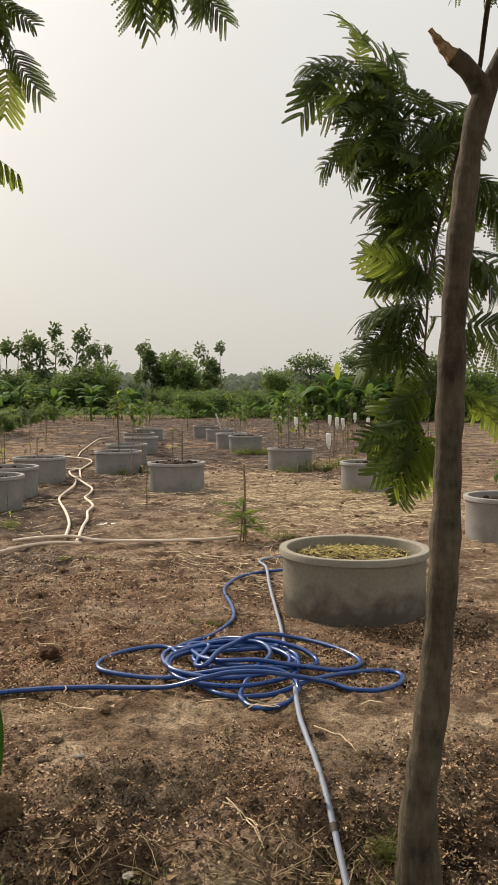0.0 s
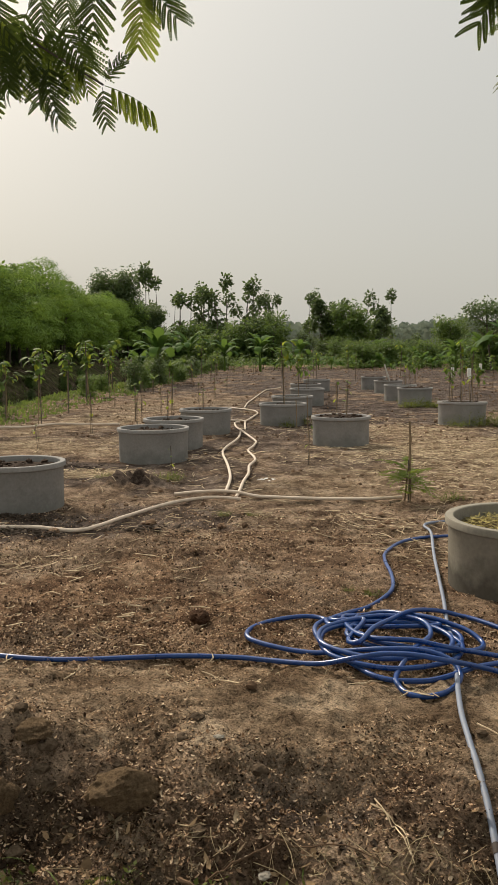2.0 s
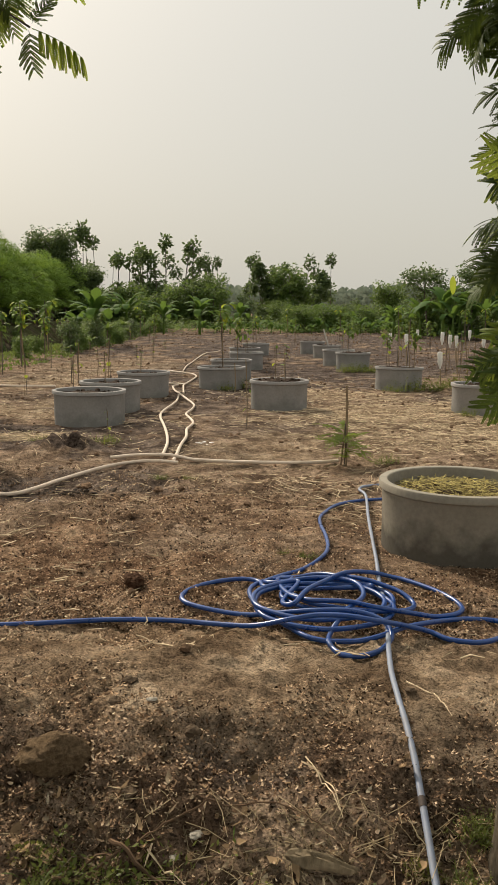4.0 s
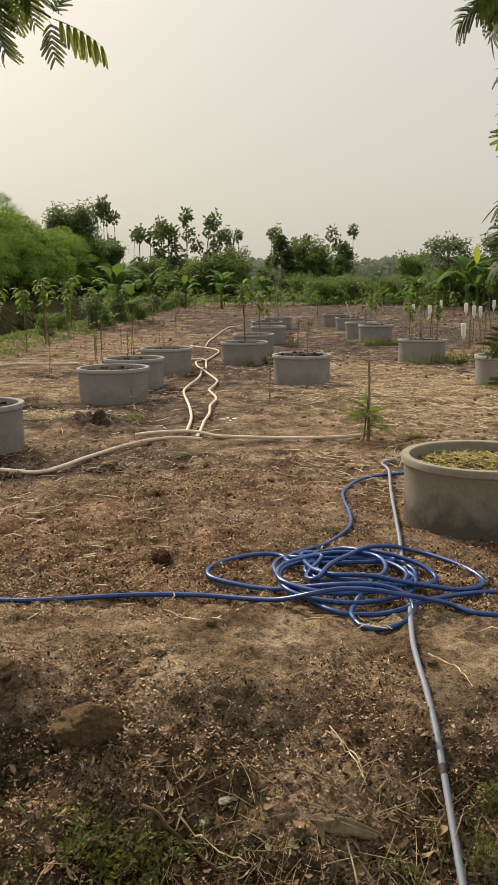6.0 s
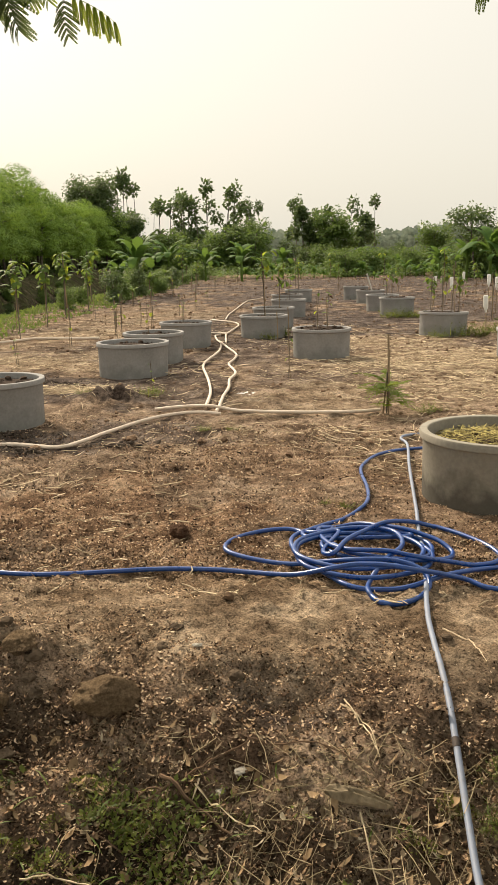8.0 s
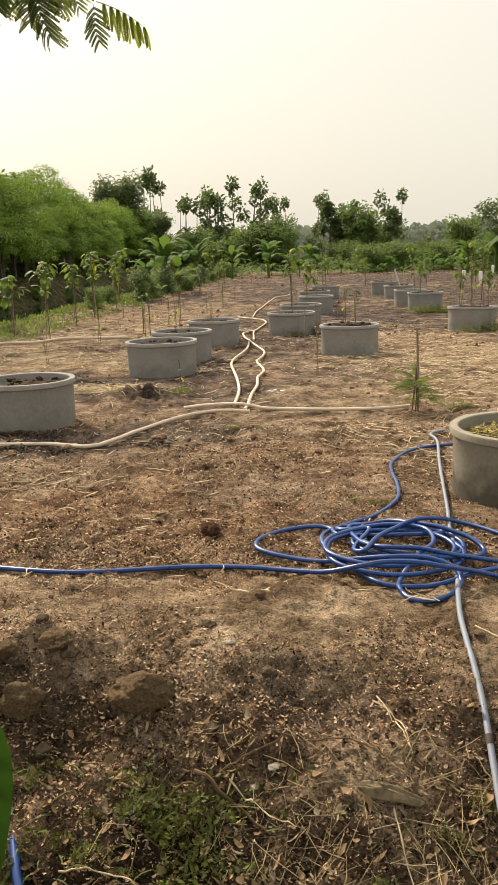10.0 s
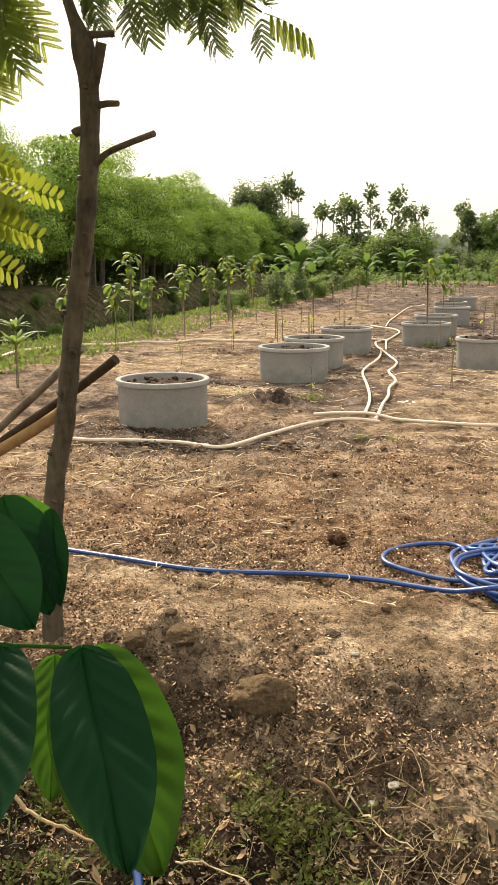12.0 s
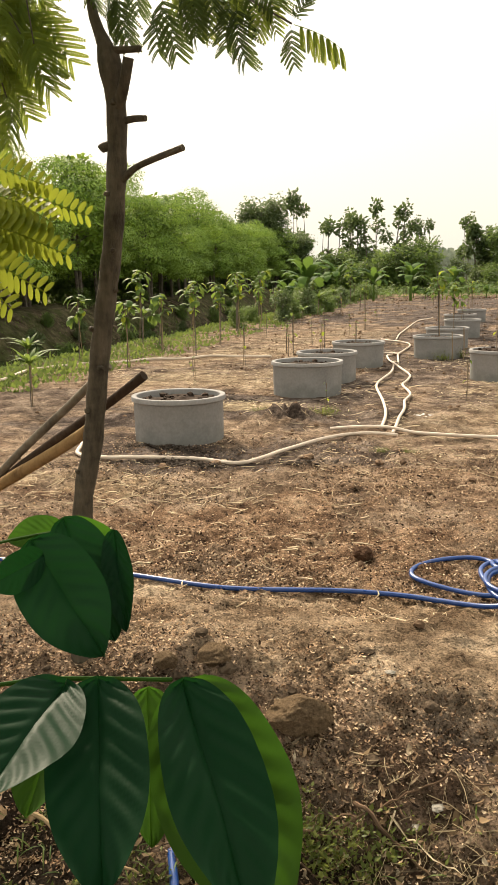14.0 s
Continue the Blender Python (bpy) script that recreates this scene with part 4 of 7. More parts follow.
# ---- the cut-back tree beside the near planter ----
def tree_cut_back():
    rng = random.Random(33)
    x0 = (-1.262, 1.95)
    g = Vector((x0[0], x0[1], ground_z(*x0) - 0.03))
    root = thing("young_tree", g, "slim cut-back tree with stub branches and feathery leaves", "tree", "feathery-leaved trees")
    rel = lambda pts: [Vector(p) - g for p in pts]
    tr = spline(rel([(-1.262, 1.95, g.z), (-1.255, 1.95, 0.0), (-1.238, 1.95, 0.316), (-1.205, 1.95, 0.625), (-1.16, 1.95, 0.80), (-1.112, 1.95, 1.107), (-1.045, 1.95, 1.461), (-1.012, 1.95, 1.79), (-1.03, 1.95, 1.98), (-1.075, 1.955, 2.10), (-1.10, 1.96, 2.24), (-1.13, 1.97, 2.5), (-1.18, 2.0, 2.9)]), 0.04)
    n = len(tr)
    rad = []
    for i, p in enumerate(tr):
        z = p.z + g.z
        rad.append(0.035 - 0.005 * min(1, max(0, z) / 1.8) + 0.005 * math.exp(-((z - 1.97) / 0.07) ** 2) - (0.015 if z > 1.99 else 0) * min(1, (z - 1.99) / 0.06) + 0.012 * math.exp(-i / 2.5) + 0.0018 * math.sin(i * 1.9))
    part("trunk", Buf().tube(tr, rad, 18), BARK, root)
    for pts, r in (([(-0.99, 1.95, 1.80), (-0.95, 1.945, 1.803), (-0.91, 1.94, 1.80)], 0.009), ([(-1.0, 1.945, 1.632), (-0.94, 1.92, 1.66), (-0.86, 1.9, 1.68), (-0.765, 1.88, 1.70)], 0.0095),
                   ([(-1.02, 1.95, 1.735), (-1.055, 1.94, 1.728), (-1.063, 1.935, 1.722)], 0.013), ([(-1.0, 1.94, 1.84), (-0.965, 1.92, 1.90), (-0.945, 1.915, 1.965)], 0.016),
                   ([(-1.02, 1.95, 2.0), (-0.97, 1.94, 1.995), (-0.915, 1.93, 1.99)], 0.010)):
        run = spline(rel(pts), 0.015)
        part("stub", Buf().tube(run, [r * (1.25 - 0.25 * min(1, i / 4)) for i in range(len(run))], 10), BARK, root)
    for z, side in ((1.42, (0.02, -0.030)), (0.9, (-0.01, -0.034)), (1.83, (0.008, -0.030)), (1.2, (-0.028, -0.020)), (0.55, (0.02, -0.030)), (1.05, (0.022, -0.026)), (0.72, (-0.02, -0.028)), (1.6, (-0.016, -0.028)), (1.3, (0.030, -0.006)), (0.4, (-0.024, -0.026))):
        c = min(tr, key=lambda p: abs(p.z + g.z - z))
        part("knot", Buf().lump(c + Vector((side[0], side[1], 0)), 0.012, rng, 0.8, 0.2), BARK, root)
    # overhanging boughs
    for pts, r in (([(-1.11, 1.96, 2.3), (-0.98, 1.95, 2.33), (-0.8, 1.93, 2.25)], 0.005), ([(-1.15, 1.98, 2.7), (-0.9, 1.95, 2.75), (-0.5, 1.92, 2.62), (-0.1, 1.9, 2.48), (0.25, 1.9, 2.47)], 0.009),
                   ([(-1.12, 1.96, 2.4), (-1.2, 1.85, 2.35), (-1.32, 1.75, 2.2)], 0.006), ([(-1.1, 1.97, 2.35), (-0.75, 1.95, 2.4), (-0.4, 1.92, 2.3)], 0.004)):
        part("bough", Buf().tube(spline(rel(pts), 0.04), r, 7), BARK, root)
    for a, c, k, s in (((-1.2, 1.85, 2.33), (-1.2, 1.75, 2.08), 5, 1.0), ((-1.3, 1.78, 2.24), (-1.3, 1.7, 1.98), 6, 1.05), ((-1.32, 1.75, 2.18), (-1.16, 1.7, 2.0), 5, 1.0), ((-1.36, 1.75, 2.1), (-1.24, 1.7, 1.84), 5, 1.0),
                       ((-0.55, 1.92, 2.6), (-0.62, 1.9, 2.45), 5, 1.0), ((-1.22, 1.8, 2.2), (-1.12, 1.7, 1.97), 4, 1.0), ((-1.34, 1.75, 2.05), (-1.22, 1.7, 1.84), 4, 1.0),
                       ((-0.45, 1.91, 2.47), (-0.36, 1.9, 2.38), 4, 0.85), ((-0.48, 1.92, 2.5), (-0.44, 1.9, 2.40), 4, 0.85)):
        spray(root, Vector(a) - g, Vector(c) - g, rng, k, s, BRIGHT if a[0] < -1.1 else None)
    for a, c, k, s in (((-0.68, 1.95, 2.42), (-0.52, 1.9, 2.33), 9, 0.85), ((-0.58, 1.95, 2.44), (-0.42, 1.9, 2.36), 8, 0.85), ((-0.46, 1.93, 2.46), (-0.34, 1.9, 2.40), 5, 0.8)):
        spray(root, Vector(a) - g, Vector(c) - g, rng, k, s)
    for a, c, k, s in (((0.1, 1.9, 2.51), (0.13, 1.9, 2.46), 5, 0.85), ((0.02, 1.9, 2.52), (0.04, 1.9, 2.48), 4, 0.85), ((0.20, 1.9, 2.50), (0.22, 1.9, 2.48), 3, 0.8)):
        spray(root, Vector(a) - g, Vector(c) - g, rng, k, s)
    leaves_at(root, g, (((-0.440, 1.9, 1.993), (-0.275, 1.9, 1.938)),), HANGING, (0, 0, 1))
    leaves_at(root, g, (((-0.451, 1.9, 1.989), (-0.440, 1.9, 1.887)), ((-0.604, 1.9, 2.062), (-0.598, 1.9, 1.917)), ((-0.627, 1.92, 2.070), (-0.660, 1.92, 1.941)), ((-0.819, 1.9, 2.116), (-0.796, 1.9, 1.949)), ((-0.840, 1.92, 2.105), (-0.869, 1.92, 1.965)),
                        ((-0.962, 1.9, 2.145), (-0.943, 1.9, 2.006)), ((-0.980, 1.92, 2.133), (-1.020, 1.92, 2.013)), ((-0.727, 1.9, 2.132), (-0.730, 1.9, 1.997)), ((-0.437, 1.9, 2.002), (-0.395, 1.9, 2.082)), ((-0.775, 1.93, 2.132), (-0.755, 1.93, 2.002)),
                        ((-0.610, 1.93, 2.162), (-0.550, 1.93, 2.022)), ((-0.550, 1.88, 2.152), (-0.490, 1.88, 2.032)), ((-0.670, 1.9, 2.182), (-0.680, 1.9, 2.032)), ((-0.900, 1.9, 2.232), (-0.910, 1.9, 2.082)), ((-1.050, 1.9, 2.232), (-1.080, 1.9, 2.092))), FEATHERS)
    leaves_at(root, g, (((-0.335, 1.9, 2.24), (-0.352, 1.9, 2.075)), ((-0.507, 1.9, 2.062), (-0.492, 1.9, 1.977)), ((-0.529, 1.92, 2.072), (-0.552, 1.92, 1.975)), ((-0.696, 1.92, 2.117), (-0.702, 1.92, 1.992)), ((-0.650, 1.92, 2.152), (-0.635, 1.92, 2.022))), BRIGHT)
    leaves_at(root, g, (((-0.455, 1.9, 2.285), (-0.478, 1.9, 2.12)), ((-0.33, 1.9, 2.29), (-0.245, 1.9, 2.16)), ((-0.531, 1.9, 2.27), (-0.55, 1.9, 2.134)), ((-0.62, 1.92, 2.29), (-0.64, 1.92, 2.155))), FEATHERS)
    for k in range(11):
        x, y = rng.uniform(-1.05, -0.46), rng.uniform(1.82, 2.02)
        z = 2.14 + 0.22 * rng.random() - 0.10 * (x + 0.72)
        hang_leaf(root, (FEATHERS[:3] + BRIGHT)[k % 5], Vector((x, y, z)) - g, Vector((x + rng.uniform(-0.09, 0.09), y, z - 0.15)) - g, rng.uniform(-0.4, 0.4), rng.uniform(0.75, 0.95), (rng.uniform(-0.5, 0.5), -1, rng.uniform(0.0, 0.7)))
    part("twig", Buf().tube(spline(rel([(-0.43, 1.92, 2.44), (-0.37, 1.91, 2.33), (-0.335, 1.9, 2.24)]), 0.02), 0.0024, 6), BARK, root)
    part("twig", Buf().tube(spline(rel([(-0.850, 1.93, 2.282), (-0.670, 1.92, 2.142), (-0.550, 1.91, 2.062), (-0.445, 1.9, 1.995)]), 0.02), 0.003, 6), BARK, root)
    return root


def unseen_crown(root, centre, radius, low, high, seed, count):
    """A feathery tree's unseen crown above head height, in loose tiers."""
    rng, b, wood = random.Random(seed), Buf(), Buf()
    g = root.matrix_basis.translation
    for k in range(count):
        a, r = rng.uniform(0, 6.28), radius * math.sqrt(rng.random())
        z = low + (high - low) * rng.random()
        o = Vector((centre[0] + r * math.cos(a), centre[1] + r * math.sin(a), z)) - g
        if k % 14 == 0:
            wood.tube([Vector((centre[0], centre[1], low - 0.3)) - g, o * 0.5 + (Vector((centre[0], centre[1], z + 0.1)) - g) * 0.5, o], [0.02, 0.012, 0.004], 6)
        for q in range(5):
            d = Vector((rng.uniform(-1, 1), rng.uniform(-1, 1), rng.uniform(-0.5, 0.25))).normalized()
            lat = d.cross(Vector((0, 0, 1))).normalized()
            for i in range(6):
                for sg in (-1, 1):
                    b.rhomb(o + d * (0.03 * i + 0.02), (lat * sg + d * 0.4 + Vector((0, 0, -0.3))).normalized(), d, 0.07, 0.02)
    part("limbs", wood, BARK, root)
    part("crown", b, FEATHER, root, "", False)


# crowns out of view, added to dim the sky light on the bank
unseen_crown(tree_by_planter(), (1.3, 0.3), 1.5, 3.0, 4.2, 3, 420)
unseen_crown(tree_cut_back(), (-1.1, 0.3), 1.7, 3.0, 4.4, 4, 520)


# ---- a sapling with yellow-green leaves leaning in ----
def leaning_sapling():
    rng = random.Random(8)
    g = Vector((-1.62, 1.62, ground_z(-1.62, 1.62) - 0.02))
    root = thing("sapling", g, "thin sapling with bright yellow-green compound leaves", "sapling")
    part("stem", Buf().tube(spline([(0, 0, 0), (0.04, 0.02, 0.8), (0.1, 0.05, 1.5), (0.16, 0.06, 1.95)], 0.06), [0.011 - 0.0002 * i for i in range(33)], 7), BARK_GREY, root)
    for a, b, k in (((-1.47, 1.68, 1.72), (-1.15, 1.66, 1.68), 1.1), ((-1.47, 1.68, 1.64), (-1.02, 1.64, 1.59), 1.25), ((-1.45, 1.66, 1.58), (-1.03, 1.62, 1.46), 1.25), ((-1.5, 1.66, 1.52), (-1.18, 1.6, 1.40), 1.2), ((-1.35, 1.7, 1.66), (-1.08, 1.72, 1.58), 1.1),
                    ((-1.5, 1.6, 1.60), (-1.22, 1.55, 1.47), 1.2), ((-1.5, 1.66, 1.48), (-1.26, 1.62, 1.36), 1.2), ((-1.45, 1.64, 1.56), (-1.1, 1.6, 1.50), 1.2)):
        a, b = Vector(a) - g - Vector((0, 0, 0.04)), Vector(b) - g - Vector((0, 0, 0.05))
        part("stalk", Buf().tube([a, a.lerp(b, 0.5)], 0.0025, 5), BARK_GREY, root)
        hang_leaf(root, rng.choice(FERNS), a.lerp(b, 0.3), b, rng.uniform(-0.5, 0.5), k, (rng.uniform(-0.4, 0.4), -1, rng.uniform(0.0, 0.5)))
        hang_leaf(root, rng.choice(FERNS), a.lerp(b, 0.15), b + Vector((0.05, -0.05, rng.uniform(-0.3, 0.1))), rng.uniform(-0.5, 0.5), k * 0.8, (rng.uniform(-0.4, 0.4), -1, rng.uniform(-0.1, 0.6)))
    return root


leaning_sapling()


# ---- poles propped by the cut-back tree ----
def pole(a, b, r, mat, label, taper=0.9):
    a, b = Vector(a), Vector(b)
    d = b - a
    root = thing("pole", a, label, "pole", "propped poles")
    n = 24
    pts = [d * (i / n) + Vector((0, 0, 0.006 * math.sin(i * 0.5))) for i in range(n + 1)]
    rad = [r * (1 - (1 - taper) * i / n) * (1.06 if i % 6 == 0 else 1.0) for i in range(n + 1)]
    part("shaft", Buf().tube(pts, rad, 14), mat, root)
    return root


pole((-2.45, 2.15, ground_z(-2.45, 2.15)), (-0.995, 2.02, 1.03), 0.0175, POLE_DARK, "dark charred pole leaning past the tree")
pole((-2.52, 2.06, ground_z(-2.52, 2.06)), (-1.17, 2.0, 0.865), 0.023, TAN_POLE, "split tan bamboo pole leaning on the tree")
pole((-2.32, 2.12, ground_z(-2.32, 2.12)), (-1.13, 2.03, 1.06), 0.0155, POLE_GREY, "grey wooden pole leaning behind the tree")


# ---- broad-leaved plant close to the path ----
def broad_leaf_mesh(seed, L=1.0, W=0.5, mat=None, cup=0.10, sag=0.12):
    """A broad oval leaf of length 1 along +y, with arched side veins."""
    rng, b = random.Random(seed), Buf()
    nu, nv = 14, 40
    for j in range(nv + 1):
        s = j / nv
        half = W * 0.5 * (math.sin(math.pi * s ** 0.85) ** 0.56) * (1 + 0.03 * math.sin(9 * s + seed)) * (1 - 0.25 * s ** 6) if 0 < s < 1 else 0.002
        for i in range(-nu, nu + 1):
            u = i / nu
            vein = math.sin(math.pi * (s * 8 - abs(u) * 2.0)) ** 2
            z = cup * abs(u) ** 1.6 * W - sag * (s - 0.3) ** 2 + 0.022 * vein * (abs(u) * (1.05 - abs(u))) * 2.2 - 0.012 * math.exp(-(u * 18) ** 2)
            z += 0.008 * math.sin(11 * s + 3 * u + seed)
            b.v.append(Vector((u * half, s * L, z)))
    w = 2 * nu + 1
    for j in range(nv):
        for i in range(2 * nu):
            a = j * w + i
            b.f.append((a, a + 1, a + w + 1, a + w))
    return b.mesh("leaf", mat, True)


def broad_plant():
    g = Vector((-0.30, 0.10, ground_z(-0.30, 0.10)))
    root = thing("broadleaf_plant", g, "young plant with large dark green ribbed leaves", "plant")
    rel = lambda p: Vector(p) - g
    part("stem", Buf().tube(spline([(0, 0, 0), (-0.02, 0.03, 0.5), (-0.05, 0.05, 0.95), (-0.06, 0.06, 1.3), (-0.06, 0.07, 1.45)], 0.05), 0.006, 8), BARK_GREY, root)
    part("stalk", Buf().tube(spline([rel((-0.35, 0.15, 1.06)), rel((-0.2, 0.05, 1.085)), rel((-0.108, 0.033, 1.071)), rel((-0.052, 0.073, 1.064)), rel((0.009, 0.126, 1.047))], 0.01), 0.0016, 6), BROAD_LIT, root)
    part("stalk", Buf().tube(spline([rel((-0.36, 0.16, 1.02)), rel((-0.38, 0.26, 1.035)), rel((-0.334, 0.384, 1.036)), rel((-0.299, 0.471, 1.029))], 0.01), 0.0019, 6), BROAD_LIT, root)
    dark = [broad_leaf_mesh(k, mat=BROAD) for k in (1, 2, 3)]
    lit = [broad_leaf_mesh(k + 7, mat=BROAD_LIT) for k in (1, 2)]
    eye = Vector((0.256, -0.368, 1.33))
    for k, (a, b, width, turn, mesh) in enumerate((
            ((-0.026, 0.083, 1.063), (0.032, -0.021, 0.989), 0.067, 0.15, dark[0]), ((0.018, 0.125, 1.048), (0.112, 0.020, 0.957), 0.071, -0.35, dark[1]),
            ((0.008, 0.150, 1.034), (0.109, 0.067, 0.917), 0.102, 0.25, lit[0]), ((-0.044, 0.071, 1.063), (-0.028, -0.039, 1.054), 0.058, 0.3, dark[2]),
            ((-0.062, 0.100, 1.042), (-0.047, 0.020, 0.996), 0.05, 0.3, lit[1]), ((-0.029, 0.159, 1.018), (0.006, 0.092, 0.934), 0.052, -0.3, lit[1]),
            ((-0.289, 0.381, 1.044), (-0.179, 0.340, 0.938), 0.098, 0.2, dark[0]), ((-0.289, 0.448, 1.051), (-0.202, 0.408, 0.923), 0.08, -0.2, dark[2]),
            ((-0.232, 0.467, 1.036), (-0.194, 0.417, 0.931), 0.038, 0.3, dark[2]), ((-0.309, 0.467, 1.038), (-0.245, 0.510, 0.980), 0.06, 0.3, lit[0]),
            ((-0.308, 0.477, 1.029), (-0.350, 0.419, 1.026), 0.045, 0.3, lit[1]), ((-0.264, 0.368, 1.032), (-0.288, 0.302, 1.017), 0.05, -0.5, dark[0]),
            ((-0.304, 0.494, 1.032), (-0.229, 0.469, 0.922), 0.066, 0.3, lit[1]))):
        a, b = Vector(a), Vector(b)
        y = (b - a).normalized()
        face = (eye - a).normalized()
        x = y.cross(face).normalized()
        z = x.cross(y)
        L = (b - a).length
        ob = part("leaf", mesh, None, root, "" if mesh in dark else "light green leaf with light from behind put into its colour")
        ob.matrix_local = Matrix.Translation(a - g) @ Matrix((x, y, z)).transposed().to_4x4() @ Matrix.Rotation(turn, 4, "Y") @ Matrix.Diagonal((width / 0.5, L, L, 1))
    return root


broad_plant()


# ---- saplings, stakes and bananas in the field ----
def drooping_leaf(seed, L, W, sag, mat, stalk=0.08):
    """A leaf on its own short stalk that arches out and then hangs."""
    b, m = Buf(), 8
    b.tube([(0, 0, 0), (stalk * 0.6, 0, stalk * 0.45), (stalk, 0, stalk * 0.5)], 0.0022, 4)
    pos, ang = Vector((stalk, 0, stalk * 0.5)), 0.5 - 0.35 * sag
    for i in range(m + 1):
        s = i / m
        w = W * 0.5 * (math.sin(math.pi * s ** 0.8) ** 0.7 if 0 < s < 1 else 0.05) * (1 + 0.06 * math.sin(3 * i + seed))
        b.v += [pos + Vector((0, -w, -0.28 * w)), pos.copy(), pos + Vector((0, w, -0.28 * w))]
        pos = pos + Vector((math.cos(ang), 0, math.sin(ang))) * (L / m)
        ang -= sag * 2.3 / m * (1.4 - s)
    first = len(b.v) - 3 * (m + 1)
    for i in range(m):
        a = first + 3 * i
        b.f += [(a, a + 1, a + 4, a + 3), (a + 1, a + 2, a + 5, a + 4)]
    return b.mesh("leaf", mat, True)


YOUNG_YELLOW = leaf_material("yellowing_leaf", (0.20, 0.28, 0.03), (0.30, 0.35, 0.04), (0.45, 0.5, 0.06), 0.6, 0.5, True)
OVAL = [drooping_leaf(1, 0.19, 0.11, 0.5, YOUNG, 0.03), drooping_leaf(2, 0.22, 0.12, 0.6, YOUNG, 0.05), drooping_leaf(3, 0.15, 0.09, 0.4, YOUNG, 0.03), drooping_leaf(6, 0.20, 0.11, 0.7, YOUNG, 0.06)]
YELLOWED = [drooping_leaf(7, 0.17, 0.11, 0.7, YOUNG_YELLOW, 0.07)]
STRAP = [drooping_leaf(4, 0.36, 0.06, 0.55, YOUNG, 0.0), drooping_leaf(5, 0.28, 0.05, 0.3, YOUNG, 0.0)]


def turned(mesh, root, z, az, size=1.0, pitch=0.0, off=(0, 0)):
    ob = part("leaf", mesh, None, root)
    ob.matrix_local = Matrix.Translation((off[0], off[1], z)) @ Matrix.Rotation(az, 4, "Z") @ Matrix.Rotation(-pitch, 4, "Y") @ Matrix.Scale(size, 4)
    return ob


def sapling(x, y, z, kind, h, leaves, seed, label, staked=True):
    rng = random.Random(seed)
    root = thing("sapling", pose(x, y, z, 0, 0, rng.uniform(0, 360)), label, "sapling", "young planted saplings")
    lean = Vector((rng.uniform(-0.05, 0.05), rng.uniform(-0.05, 0.05), 0))
    part("stem", Buf().tube(spline([(0, 0, -0.02), lean * 0.4 + Vector((0, 0, h * 0.5)), lean + Vector((0, 0, h))], 0.1), 0.006 if h < 1 else 0.009, 6), BARK_GREY, root)
    if staked:
        part("stake", Buf().tube([(0.05, 0.02, -0.03), (0.03, 0.0, h * 0.45), (0.02, -0.01, h * 0.92)], 0.0065, 6), STAKE, root)
    tips = [(lean[0] + rng.uniform(-0.13, 0.13) * h, lean[1] + rng.uniform(-0.13, 0.13) * h, h * zz) for zz in (1.0, 0.90, 0.80, 0.70)] if leaves > 8 else [(lean[0], lean[1], h * zz) for zz in (1.0, 0.75, 0.5)]
    if leaves > 8 and kind != "strap":
        for x2, y2, z2 in tips[1:]:
            part("branch", Buf().tube([lean * 0.6 + Vector((0, 0, z2 - 0.16 * h)), Vector((x2, y2, z2)) * 0.98], 0.0045, 5), BARK_GREY, root)
    for i in range(leaves):
        if kind == "strap":
            turned(rng.choice(STRAP), root, h * rng.uniform(0.85, 1.0), i * 2.4, rng.uniform(0.7, 1.1), rng.uniform(0.2, 0.9), lean[:2])
        else:
            x2, y2, z2 = tips[i % len(tips)]
            turned(rng.choice(YELLOWED if rng.random() < 0.08 else OVAL), root, z2 - 0.06 * h * rng.random(), i * 2.4 + rng.uniform(-0.6, 0.6), rng.uniform(0.7, 1.15) * (0.88 if leaves > 8 else 0.6), rng.uniform(-0.85, 0.45), (x2, y2))
    return root


PROTO = [sapling(-7.3, 14.8, ground_z(-7.3, 14.8), "oval", 0.95, 27, 1, "staked sapling with drooping light green leaves in soil"),
         sapling(-8.7, 19.5, ground_z(-8.7, 19.5), "oval", 1.15, 34, 2, "tall staked sapling with drooping green leaves"),
         sapling(-5.03, 7.08, ground_z(-5.03, 7.08), "strap", 0.50, 14, 3, "young plant with upright strap leaves in soil"),
         sapling(-4.3, 13.9, ground_z(-4.3, 13.9), "oval", 0.62, 6, 4, "thin staked seedling with few yellow-green leaves"),
         sapling(-3.4, 13.2, ground_z(-3.4, 13.2), "oval", 0.85, 3, 5, "nearly bare staked seedling in the field")]


def again(i, x, y, scale=1.0, turn=0.0, z=None):
    return copy_thing(PROTO[i], Matrix.LocRotScale((x, y, ground_z(x, y) if z is None else z), Euler((0, 0, turn)), (scale,) * 3))


